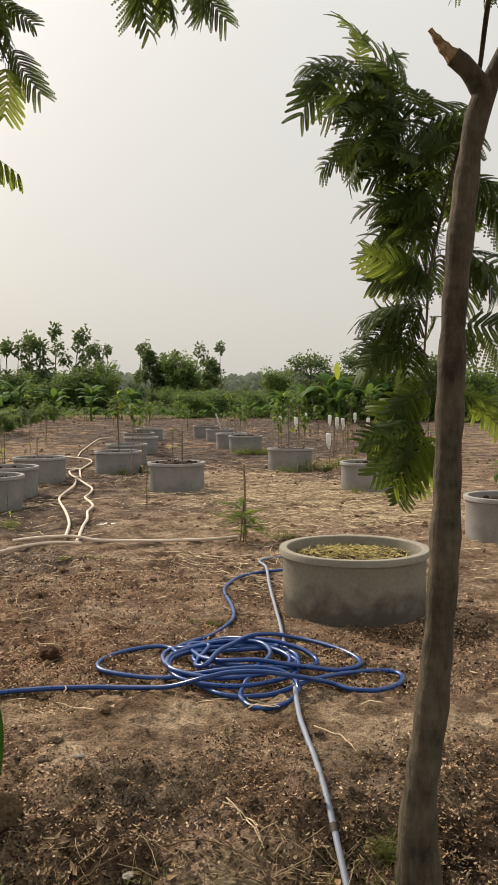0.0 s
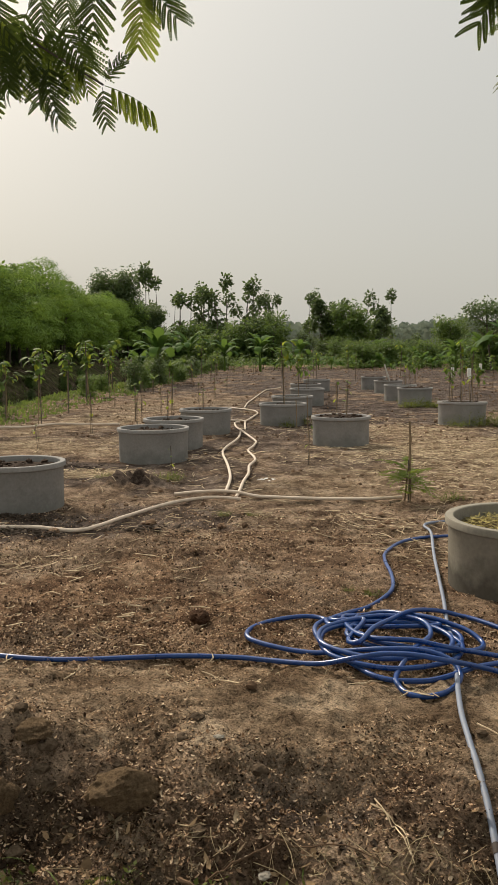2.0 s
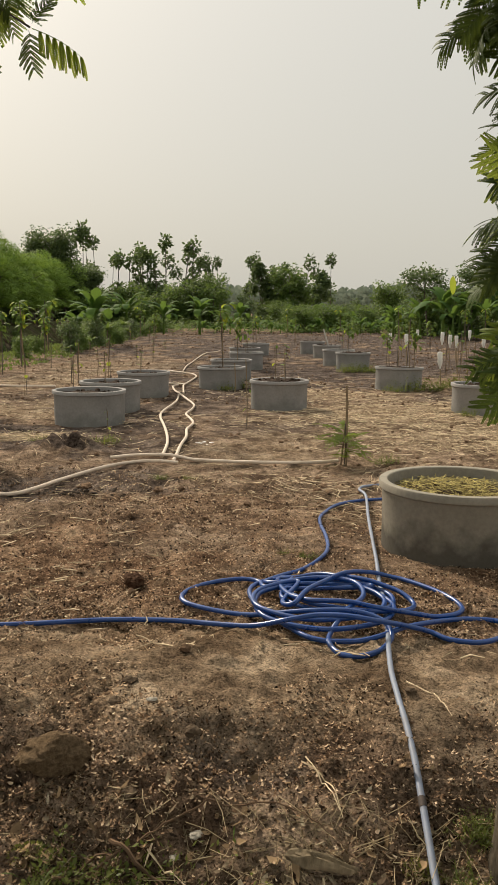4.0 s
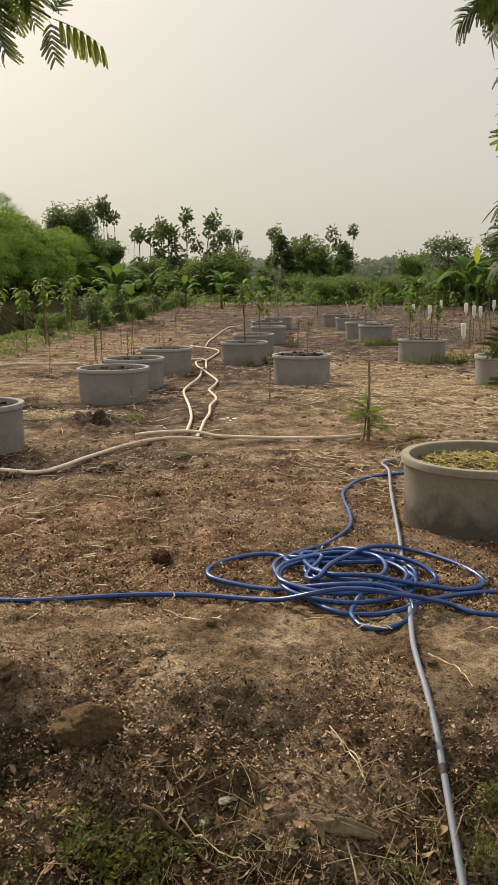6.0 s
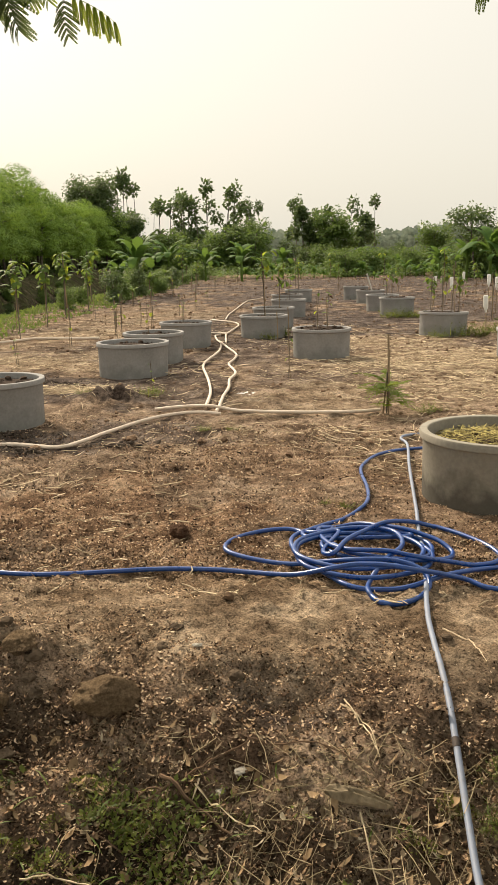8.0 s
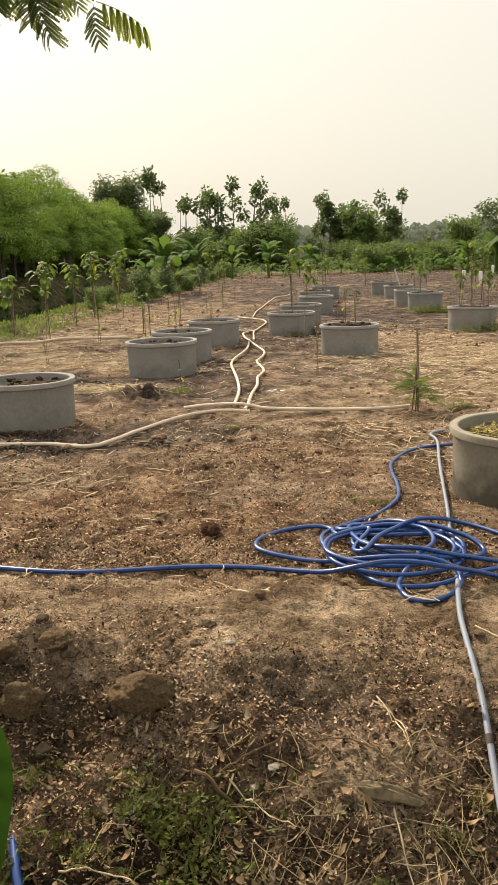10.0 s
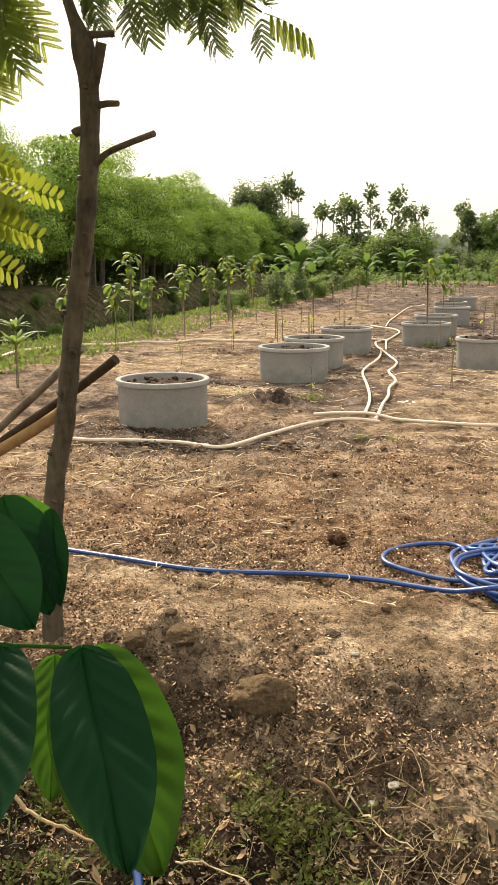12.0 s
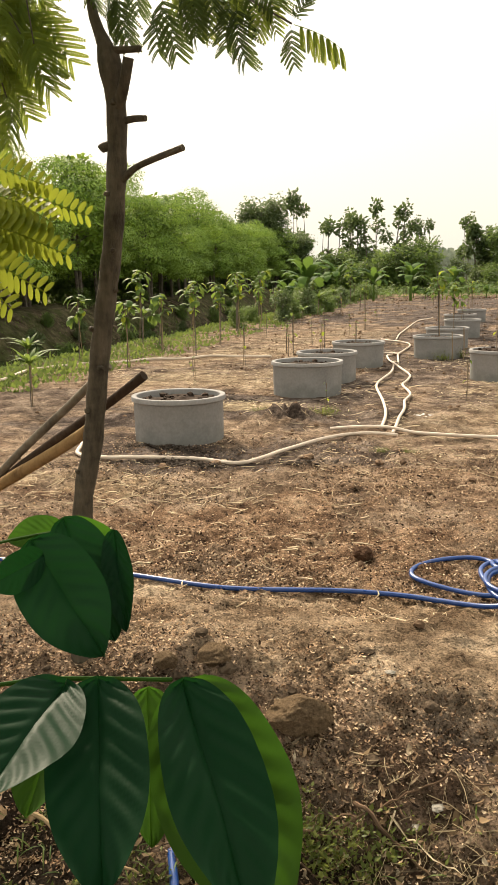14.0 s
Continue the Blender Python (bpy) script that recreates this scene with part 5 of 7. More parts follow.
rngf = random.Random(77)
for k in range(13):                                   # the row along the ditch
    yy = 20.6 + k * 2.1 + rngf.uniform(-0.5, 0.5)
    xx = float(ditch_edge(yy)) + rngf.uniform(-0.7, 0.8)
    again(rngf.choice((0, 1, 1, 0, 2)), xx, yy, rngf.uniform(0.85, 1.3), rngf.uniform(0, 6))
for k in range(7):                                    # a second row nearer the planters
    yy = 26.6 + k * 2.6 + rngf.uniform(-0.6, 0.6)
    again(rngf.choice((3, 4, 0, 3)), -4.6 - 0.06 * yy + rngf.uniform(-0.4, 0.4), yy, rngf.uniform(0.9, 1.25), rngf.uniform(0, 6))
for xx, yy, i, s in ((-7.46, 12.0, 0, 1.15), (-5.76, 10.6, 0, 1.05), (-6.56, 13.4, 0, 1.15), (-5.47, 12.5, 1, 1.08), (-6.28, 15.6, 1, 1.08), (-6.7, 17.7, 1, 1.25), (-8.2, 23.7, 1, 1.35), (-8.7, 24.6, 0, 1.3), (-8.1, 15.6, 1, 1.3), (-8.3, 16.0, 2, 1.2), (-6.3, 8.9, 2, 1.0),
                     (-4.13, 9.4, 3, 0.5), (-4.24, 11.6, 4, 0.75), (-3.94, 12.9, 4, 0.66), (-4.03, 13.45, 4, 0.9), (-4.21, 15.3, 4, 0.62), (-4.17, 18.2, 4, 0.6), (-4.23, 20.25, 4, 0.7), (-4.78, 24.3, 3, 0.6), (-7.7, 20.2, 1, 1.15), (-2.6, 29.0, 0, 1.0),
                     (-3.5, 33.0, 0, 1.1), (-0.6, 8.6, 4, 0.55), (-1.83, 7.47, 4, 0.42), (-5.9, 17.4, 3, 1.0),
                     (2.6, 17.0, 4, 1.2), (3.2, 19.0, 3, 1.3), (2.2, 24.0, 0, 1.0), (3.4, 27.0, 0, 1.1), (1.0, 30.0, 0, 1.0), (4.3, 15.5, 4, 1.2), (3.6, 12.6, 3, 1.2), (5.0, 21.0, 0, 1.0), (-1.2, 31.0, 0, 1.1),
                     (-5.0, 38.0, 0, 1.3), (-2.0, 40.0, 1, 1.2), (0.5, 38.0, 1, 1.2), (3.0, 36.0, 1, 1.3), (5.5, 34.0, 1, 1.2), (7.0, 38.0, 1, 1.3), (8.5, 33.0, 0, 1.3)):
    again(i, xx, yy, s, rngf.uniform(0, 6))
# saplings standing in the planters
for key, i, s, dx in (("G", 1, 0.92, 0.0), ("H1", 0, 0.85, 0.1), ("H2", 3, 0.8, 0.0), ("H4", 1, 0.7, 0.0), ("I4", 0, 0.7, -0.1), ("I3", 3, 0.9, 0.1), ("E", 4, 0.6, -0.05), ("E", 3, 0.75, 0.08), ("J", 1, 0.5, -0.22), ("J", 4, 0.9, -0.02),
                      ("J", 0, 0.62, 0.24), ("J", 4, 1.0, 0.12), ("J", 4, 0.7, -0.15), ("C", 4, 0.5, -0.1), ("D", 3, 0.55, 0.0), ("K", 4, 0.8, 0.1), ("L", 3, 0.6, 0.0), ("L", 0, 0.4, -0.1)):
    root, top, R = PLANTERS[key]
    c = root.matrix_basis.translation
    again(i, c.x + dx, c.y + rngf.uniform(-0.15, 0.15), s, rngf.uniform(0, 6), c.z + top)


# the feathery seedling tied to a stake, and a yellow pair of leaves
def staked_fern():
    g = (0.45, 6.62, ground_z(0.45, 6.62))
    root = thing("seedling", g, "feathery green seedling tied to a bamboo stake", "seedling")
    part("stake", Buf().tube([(0.02, 0, -0.03), (0.015, 0, 0.35), (0.005, 0, 0.68)], 0.009, 7), STAKE, root)
    part("stake", Buf().tube([(-0.03, 0.03, -0.03), (0.0, 0.02, 0.3), (0.02, 0.0, 0.55)], 0.007, 7), STAKE, root)
    rng = random.Random(3)
    part("stem", Buf().tube([(0, 0, -0.02), (0.01, 0.01, 0.2), (0.0, 0.0, 0.36)], 0.005, 6), BARK_GREY, root)
    fine = [bipinnate(50 + k, 0.21, 9, 0.058, 0.4, 0.35, FEATHER_LIT) for k in range(3)]
    for k in range(24):
        ob = part("leaf", fine[k % 3], None, root)
        ob.matrix_local = Matrix.Translation((0, 0, rng.uniform(0.06, 0.30))) @ Matrix.Rotation(k * 2.4, 4, "Z") @ Matrix.Rotation(-rng.uniform(-0.1, 0.7), 4, "Y") @ Matrix.Scale(rng.uniform(0.75, 1.1), 4)
    return root


staked_fern()


def weed_tuft(x, y, size, seed, label="low green weed tuft on soil", n=75):
    rng, b, lv = random.Random(seed), Buf(), Buf()
    for _ in range(n):                                # sprawling stems set with small leaves
        a, ln = rng.uniform(0, 6.28), size * rng.uniform(0.4, 1.1)
        d = Vector((math.cos(a) * rng.uniform(0.2, 1.3), math.sin(a) * rng.uniform(0.2, 1.3), rng.uniform(0.4, 1.0))).normalized() * ln
        o = Vector((rng.gauss(0, size * 0.4), rng.gauss(0, size * 0.25), -0.005))
        b.blade(o, o + d, (-math.sin(a), math.cos(a), 0), ln * rng.uniform(0.025, 0.05), ln * 0.2, 3, 0.2)
        for q in range(5):
            e = Vector((rng.uniform(-1, 1), rng.uniform(-1, 1), rng.uniform(-0.2, 0.6))).normalized()
            lv.rhomb(o + d * rng.uniform(0.35, 1.0), e, e.cross(Vector((0, 0.3, 1))).normalized(), size * rng.uniform(0.08, 0.17), size * rng.uniform(0.03, 0.07))
    root = thing("weed", (x, y, ground_z(x, y)), label, "weed", "weed tufts")
    tagged(part("tuft", b, WEED, root), kind="stuff")
    tagged(part("foliage", lv, WEED, root, "", False), kind="stuff")
    return root


for k, (x, y, s) in enumerate(((-1.83, 7.4, 0.16), (0.25, 3.78, 0.06), (0.12, 3.85, 0.05), (-0.95, 5.75, 0.07), (-0.75, 5.9, 0.06), (-2.45, 7.25, 0.1), (0.8, 6.7, 0.13), (-1.15, 13.0, 0.2), (-1.35, 12.6, 0.18), (1.7, 13.15, 0.3), (2.0, 13.2, 0.28),
                               (1.3, 13.1, 0.2), (2.3, 13.3, 0.3), (0.9, 18.1, 0.3), (0.6, 17.9, 0.3), (1.1, 17.8, 0.25), (2.0, 10.0, 0.14), (2.35, 9.7, 0.12), (2.55, 10.0, 0.14), (0.765, 1.71, 0.09), (0.72, 1.58, 0.08), (0.775, 1.74, 0.07))):
    weed_tuft(x, y, s, 50 + k)


def banana_plant(x, y, h, seed, label="banana plant with broad arching green leaves", n=13):
    rng = random.Random(seed)
    root = thing("banana_plant", pose(x, y, ground_z(x, y), 0, 0, rng.uniform(0, 360)), label, "banana plant", "banana plants")
    part("trunk", Buf().tube([(0, 0, -0.05), (0.01, 0, h * 0.25), (0, 0.01, h * 0.5)], [0.034 * h, 0.028 * h, 0.016 * h], 10), YOUNG, root)
    for k in range(n):
        b, up = Buf(), rng.uniform(0.55, 1.45)
        L, W, m = h * rng.uniform(0.50, 0.72), h * rng.uniform(0.12, 0.18), 16
        bend = rng.uniform(0.8, 1.5) * (1.7 - 0.6 * up)
        first = len(b.v)
        pos, ang = Vector((0, 0, h * 0.44)), up
        for i in range(m + 1):
            s = i / m
            w = W * 0.5 * (min(1, (s - 0.16) / 0.14) ** 0.6 * max(0.0, 1 - max(0.0, (s - 0.6) / 0.4) ** 2.6) ** 0.6 if s > 0.17 else 0.07)
            tear = 1 + 0.22 * math.sin(i * 2.3 + k)
            b.v += [pos + Vector((0, -w * tear, 0.35 * w * (1 - 2.2 * s))), pos.copy(), pos + Vector((0, w, 0.35 * w * (1 - 2.2 * s)))]
            pos = pos + Vector((math.cos(ang), 0, math.sin(ang))) * (L / m)
            ang -= bend * 2.2 * s / m * 1.6
        for i in range(m):
            a = first + 3 * i
            b.f += [(a, a + 1, a + 4, a + 3), (a + 1, a + 2, a + 5, a + 4)]
        ob = part("leaf", b, BANANA, root)
        ob.matrix_local = Matrix.Rotation(k * 2.4 + rng.uniform(-0.3, 0.3), 4, "Z")
    return root


BP = [banana_plant(-9.4, 32.0, 1.9, 1), banana_plant(-8.2, 28.6, 2.3, 2), banana_plant(-11.0, 44.0, 2.5, 3)]
for i, x, y, s in ((0, -9.4, 46.0, 1.1), (1, -7.0, 44.0, 1.0), (2, -8.3, 52.0, 0.8), (1, -5.5, 50.0, 0.9), (0, 6.0, 48.0, 0.9), (1, 8.6, 46.0, 1.2), (2, 11.0, 50.0, 1.0), (0, 13.5, 48.0, 1.1), (1, 16.5, 50.0, 1.3), (2, 4.0, 54.0, 0.8),
                   (1, -1.0, 56.0, 0.9), (0, 1.5, 57.0, 0.8), (1, 7.2, 43.0, 0.8), (2, 9.8, 41.0, 0.75), (0, 12.0, 40.0, 0.9), (1, -12.5, 40.0, 1.0)):
    copy_thing(BP[i], Matrix.LocRotScale((x, y, ground_z(x, y)), Euler((0, 0, rngf.uniform(0, 6))), (s,) * 3))


for i, x, y, s in ((2, 5.5, 41.0, 1.15), (2, 6.5, 42.5, 1.05), (0, 7.4, 40.5, 1.2), (1, 4.6, 43.0, 1.0), (2, 8.4, 43.0, 1.1), (1, 3.4, 45.0, 0.8), (0, 9.6, 44.0, 1.2)):
    copy_thing(BP[i], Matrix.LocRotScale((x, y, ground_z(x, y)), Euler((0, 0, rngf.uniform(0, 6))), (s,) * 3))
for k in range(30):
    x, y = -8.5 + 0.72 * k + rngf.uniform(-0.3, 0.3), 49 + rngf.uniform(-4, 3) - (4 if k > 18 else 0)
    copy_thing(BP[k % 3], Matrix.LocRotScale((x, y, ground_z(x, y) - 0.2), Euler((0, 0, rngf.uniform(0, 6))), (rngf.uniform(0.3, 0.6),) * 3))
YELLOW_TOP = banana_plant(5.85, 40.0, 2.2, 9, "banana plant with one upright yellow leaf", 6)
part("stalk", Buf().tube([(0, 0, 1.0), (0.03, 0, 1.6), (0.05, 0, 2.2)], 0.03, 6), YOUNG, YELLOW_TOP)
part("leaf", Buf().blade((0.05, 0, 2.15), (0.1, 0, 3.05), (0.8, 0.6, 0), 0.34, 0, 8, 0.15, 0.55, 0.5), YOUNG_YELLOW, YELLOW_TOP, "upright yellow leaf")


# upturned bottles on sticks
def bottle_marker(x, y, h, seed):
    rng = random.Random(seed)
    root = thing("bottle_marker", pose(x, y, ground_z(x, y), rng.uniform(-3, 3), rng.uniform(-3, 3), 0), "clouded plastic bottle upturned on a thin stick", "bottle", "bottles on sticks")
    part("stick", Buf().tube([(0, 0, -0.03), (0.004, 0, h * 0.5), (0, 0, h + 0.02)], 0.008, 6), STAKE, root)
    prof = [(0.014, h - 0.10), (0.016, h - 0.07), (0.030, h - 0.035), (0.040, h - 0.005), (0.042, h + 0.04), (0.040, h + 0.06), (0.042, h + 0.08), (0.042, h + 0.15), (0.039, h + 0.175), (0.030, h + 0.182), (0.012, h + 0.176), (0.001, h + 0.178)]
    part("bottle", Buf().lathe(prof, 16, False), BOTTLE, root)
    return root


for k, (x, y, h) in enumerate(((2.13, 13.9, 0.46), (1.95, 18.6, 0.62), (2.75, 18.9, 0.66), (2.9, 18.7, 0.60), (3.15, 19.3, 0.55), (3.6, 18.5, 0.6), (1.75, 22.0, 0.55), (3.9, 22.5, 0.66), (2.9, 26.5, 0.6), (4.9, 20.5, 0.6))):
    bottle_marker(x, y, h, 90 + k)
for k, (x, y, h) in enumerate(((2.55, 13.6, 0.9), (2.6, 13.9, 0.75), (2.68, 13.4, 0.8), (2.5, 14.6, 0.7), (3.0, 18.2, 0.8), (2.8, 16.4, 0.6), (3.3, 17.4, 0.7), (-1.05, 12.7, 0.5), (-1.2, 12.5, 0.45))):
    st = thing("stake", pose(x, y, ground_z(x, y), rngf.uniform(-6, 6), rngf.uniform(-9, 9), 0), "thin weathered wooden stake standing in soil", "stake", "garden stakes")
    part("shaft", Buf().tube([(0, 0, -0.05), (0.005, 0.004, h * 0.5), (0, 0, h)], 0.008, 6), STAKE, st)


# ---- trees ----
def feathery_tree(seed, h):
    rng = random.Random(seed)
    root = thing("row_tree", (0, 0, 0), "dense green feathery tree in a row along the ditch", "tree", "tree row along the ditch")
    wood, crown = Buf(), Buf()
    stems = 2 + seed % 2
    for s in range(stems):
        a = rng.uniform(0, 6.28)
        off = Vector((math.cos(a), math.sin(a), 0))
        top = off * rng.uniform(0.3, 0.6) + Vector((0, 0, h * rng.uniform(0.62, 0.74)))
        wood.tube(spline([off * 0.12 + Vector((0, 0, -0.2)), off * 0.2 + Vector((0, 0, h * 0.35)), top], 0.5), [0.07 - 0.004 * i for i in range(14)], 7)
        for k in range(7):
            z = h * rng.uniform(0.28, 0.6)
            b2 = a + rng.uniform(-2.2, 2.2)
            ln = h * rng.uniform(0.10, 0.20)
            o = off * 0.25 + Vector((0, 0, z))
            e = o + Vector((math.cos(b2) * ln, math.sin(b2) * ln, ln * rng.uniform(0.2, 0.8)))
            wood.tube([o, o.lerp(e, 0.5) + Vector((0, 0, 0.08)), e], [0.028, 0.02, 0.012], 5)
    count = 25
    for c in range(count):
        t = (c + rng.random()) / count
        z = h * (0.20 + 0.62 * t)
        rad = h * 0.29 * math.sin(math.pi * (0.24 + 0.62 * t)) ** 0.7
        a = c * 2.4 + rng.uniform(-0.6, 0.6)
        rr = rad * rng.uniform(0.6, 1.0)
        o = Vector((rr * math.cos(a), rr * math.sin(a), z + h * rng.uniform(-0.03, 0.03)))
        out = Vector((math.cos(a), math.sin(a), 0.1)) * 0.55
        cr = h * (0.085 + 0.11 * rng.random() ** 1.1)
        for k in range(int(260 + 3300 * cr / h)):
            v = (Vector((rng.gauss(0, 1), rng.gauss(0, 1), rng.gauss(0.35, 0.8))) + out).normalized()
            if v.z < -0.2:
                continue
            up = (v + Vector((rng.uniform(-0.4, 0.4), rng.uniform(-0.4, 0.4), rng.uniform(-0.1, 0.5)))).normalized()
            d = Vector((v.x + rng.uniform(-0.8, 0.8), v.y + rng.uniform(-0.8, 0.8), -0.35 + rng.uniform(-0.3, 0.3)))
            d = (d - up * d.dot(up)).normalized()
            crown.rhomb(o + Vector((v.x, v.y, v.z * 0.62)) * (cr * rng.uniform(0.74, 1.10)), d, up.cross(d), h * rng.uniform(0.010, 0.019), h * rng.uniform(0.007, 0.012))
    for k in range(1500):                             # inner twigs and leaves that close the crown
        t = rng.random()
        a, rr = rng.uniform(0, 6.28), h * 0.19 * math.sin(math.pi * (0.2 + 0.66 * t)) ** 0.7 * math.sqrt(rng.random())
        d = Vector((rng.uniform(-1, 1), rng.uniform(-1, 1), rng.uniform(-0.7, 0.3))).normalized()
        crown.rhomb(Vector((rr * math.cos(a), rr * math.sin(a), h * (0.26 + 0.60 * t))), d, d.cross(Vector((rng.uniform(-1, 1), rng.uniform(-1, 1), 1))).normalized(), h * rng.uniform(0.03, 0.05), h * rng.uniform(0.018, 0.03))
    part("trunk", wood, BARK_GREY, root)
    part("crown", crown, CROWN, root, "", False)
    return root


def clump_tree(seed, h, clumps, spread, leaf, low, mat, name, label, group, per=55, stems=1, trunk=0.08, puff=0.0):
    """A tree or shrub whose leaves sit in loose clumps at the ends of its limbs."""
    rng = random.Random(seed)
    root = thing(name, (0, 0, 0), label, "tree" if "tree" in name else "shrub", group)
    wood, crown = Buf(), Buf()
    for s in range(stems):
        lean = Vector((rng.uniform(-0.12, 0.12) * h, rng.uniform(-0.12, 0.12) * h, h * rng.uniform(0.85, 0.98)))
        run = spline([Vector((rng.uniform(-0.1, 0.1) * s, 0, -0.2)), lean * 0.5 + Vector((rng.uniform(-0.1, 0.1), 0, 0)), lean], 0.6)
        wood.tube(run, [trunk * (1 - 0.75 * i / len(run)) for i in range(len(run))], 7)
        for k in range(clumps // stems):
            t = low + (1 - low) * (k + rng.random()) / (clumps // stems)
            o = run[min(len(run) - 1, int(t * (len(run) - 1)))]
            a, ln = rng.uniform(0, 6.28), spread * h * rng.uniform(0.3, 1.0) * (1.1 - 0.5 * t)
            e = o + Vector((math.cos(a) * ln, math.sin(a) * ln, ln * rng.uniform(0.1, 0.9)))
            e.z = min(e.z, h)
            wood.tube([o, o.lerp(e, 0.6) + Vector((0, 0, 0.05 * ln)), e], [trunk * 0.3, trunk * 0.2, trunk * 0.08], 5)
            cr = max(leaf * rng.uniform(1.8, 3.2), puff * rng.uniform(0.7, 1.2))
            for q in range(per):
                v = Vector((rng.gauss(0, 1), rng.gauss(0, 1), rng.gauss(0, 0.8)))
                v.normalize()
                p = e + v * cr * rng.random() ** 0.5
                d = (v * 0.6 + Vector((rng.uniform(-1, 1), rng.uniform(-1, 1), rng.uniform(-1.0, 0.3)))).normalized()
                sd = d.cross(Vector((rng.uniform(-1, 1), rng.uniform(-1, 1), 1.2))).normalized()
                crown.rhomb(p, d, sd, leaf * rng.uniform(0.6, 1.2), leaf * rng.uniform(0.4, 0.7))
    part("trunk", wood, BARK_GREY, root)
    part("crown", crown, mat, root, "", False)
    return root


def plant_all(protos, spots):
    """The first spots take the prototypes themselves, the rest copies."""
    for i, (x, y, s, turn) in enumerate(spots):
        m = Matrix.LocRotScale((x, y, ground_z(x, y) - 0.05), Euler((0, 0, turn)), (s, s, s))
        if i < len(protos):
            protos[i].matrix_basis = m
        else:
            copy_thing(protos[i % len(protos)], m)


rngt = random.Random(19)
row = []
for k in range(27):
    yy = 17 + k * 1.9 + rngt.uniform(-0.4, 0.4)
    row.append((float(ditch_edge(yy)) - 8.9 + rngt.uniform(-0.9, 0.9), yy, (1.09 - 0.003 * (yy - 17)) * rngt.uniform(0.84, 1.10), rngt.uniform(0, 6.28)))
for k in range(15):
    yy = 15 + k * 3.6 + rngt.uniform(-0.6, 0.6)
    row.append((float(ditch_edge(yy)) - 11.6 + rngt.uniform(-0.8, 0.8), yy, (1.05 - 0.003 * (yy - 15)) * rngt.uniform(0.9, 1.1), rngt.uniform(0, 6.28)))
plant_all([feathery_tree(1, 5.2), feathery_tree(2, 5.6), feathery_tree(3, 4.8), feathery_tree(4, 5.4)], row)

big_dark = [clump_tree(7, 8.6, 90, 0.34, 0.30, 0.30, CROWN_DARK, "shade_tree", "large dark green dense-crowned tree behind the row", "shade trees", 190, 2, 0.16, 1.15)]
plant_all(big_dark, [(-21.4, 62, 0.76, 0.5), (-24.0, 61, 0.74, 2.0), (-19.4, 64, 0.66, 4.0)])

TALL = "tall sparse trees behind the field"


def tall_tree(seed, h, stems, lumps, size, label, wide=0.5):
    """Slim stems that carry a few upright oval lumps of broad leaves near the top."""
    rng = random.Random(seed)
    root = thing("tall_tree", (0, 0, 0), label, "tree", TALL)
    wood, crown = Buf(), Buf()
    for s in range(stems):
        top = Vector((rng.uniform(-0.9, 0.9) * (0.3 + 0.5 * s), rng.uniform(-0.6, 0.6), h * rng.uniform(0.84, 0.97)))
        run = spline([Vector((0.1 * s, 0, -0.2)), top * 0.5 + Vector((rng.uniform(-0.2, 0.2), 0, 0)), top], 0.6)
        wood.tube(run, [0.055 * (1 - 0.7 * i / len(run)) for i in range(len(run))], 6)
        for k in range(lumps):
            t = 1 - 0.42 * k / max(1, lumps - 1) * rng.uniform(0.8, 1.1)
            o = run[min(len(run) - 1, max(0, int(t * (len(run) - 1))))]
            a, ln = rng.uniform(0, 6.28), (0.0 if k == 0 else wide * rng.uniform(0.6, 1.5))
            c = o + Vector((math.cos(a) * ln, math.sin(a) * ln, 0.25 * ln))
            wood.tube([o - Vector((0, 0, 0.3)), o.lerp(c, 0.6), c], [0.018, 0.014, 0.008], 5)
            r, tall = size * rng.uniform(0.75, 1.2), rng.uniform(1.1, 1.7)
            for q in range(int(120 * size / 0.45)):
                v = Vector((rng.gauss(0, 1), rng.gauss(0, 1), rng.gauss(0, 1)))
                v.normalize()
                p = c + Vector((v.x, v.y, v.z * tall)) * r * rng.random() ** 0.45
                d = (v * 0.5 + Vector((rng.uniform(-0.8, 0.8), rng.uniform(-0.8, 0.8), rng.uniform(-1.0, 0.5)))).normalized()
                crown.rhomb(p, d, d.cross(Vector((rng.uniform(-1, 1), rng.uniform(-1, 1), 0.6))).normalized(), rng.uniform(0.22, 0.40), rng.uniform(0.15, 0.25))
    part("trunk", wood, BARK_GREY, root)
    part("crown", crown, CROWN_DARK, root, "", False)
    return root


slim = [tall_tree(11, 6.9, 1, 2, 0.55, "tall thin tree with upright oval leaf clumps", 0.7), tall_tree(12, 7.2, 2, 2, 0.44, "tall bare-stemmed tree with round leaf clumps", 0.6), tall_tree(15, 6.6, 1, 3, 0.46, "slim tall tree with dark leaf clumps near its top", 0.9)]
spots = [(x, y, s, rngt.uniform(0, 6.28)) for x, y, s in ((-22.0, 70, 1.06), (-20.9, 71, 1.0), (-17.8, 70, 1.04), (-17.0, 72, 0.98), (-16.0, 70, 1.0), (-15.1, 72, 0.95), (-14.2, 70, 1.0), (-12.4, 70, 0.97), (-13.3, 72, 0.94), (-18.6, 71, 0.92), (-16.5, 71, 1.04), (-14.7, 69, 0.92), (-21.5, 70, 1.08), (-7.0, 71, 0.82), (-2.6, 70, 0.85), (-0.2, 70, 0.8), (-11.2, 70, 0.8), (-10.3, 69, 0.8),
                                                          (-9.9, 70.5, 0.76), (-19.4, 72, 0.88))]
plant_all(slim, spots)
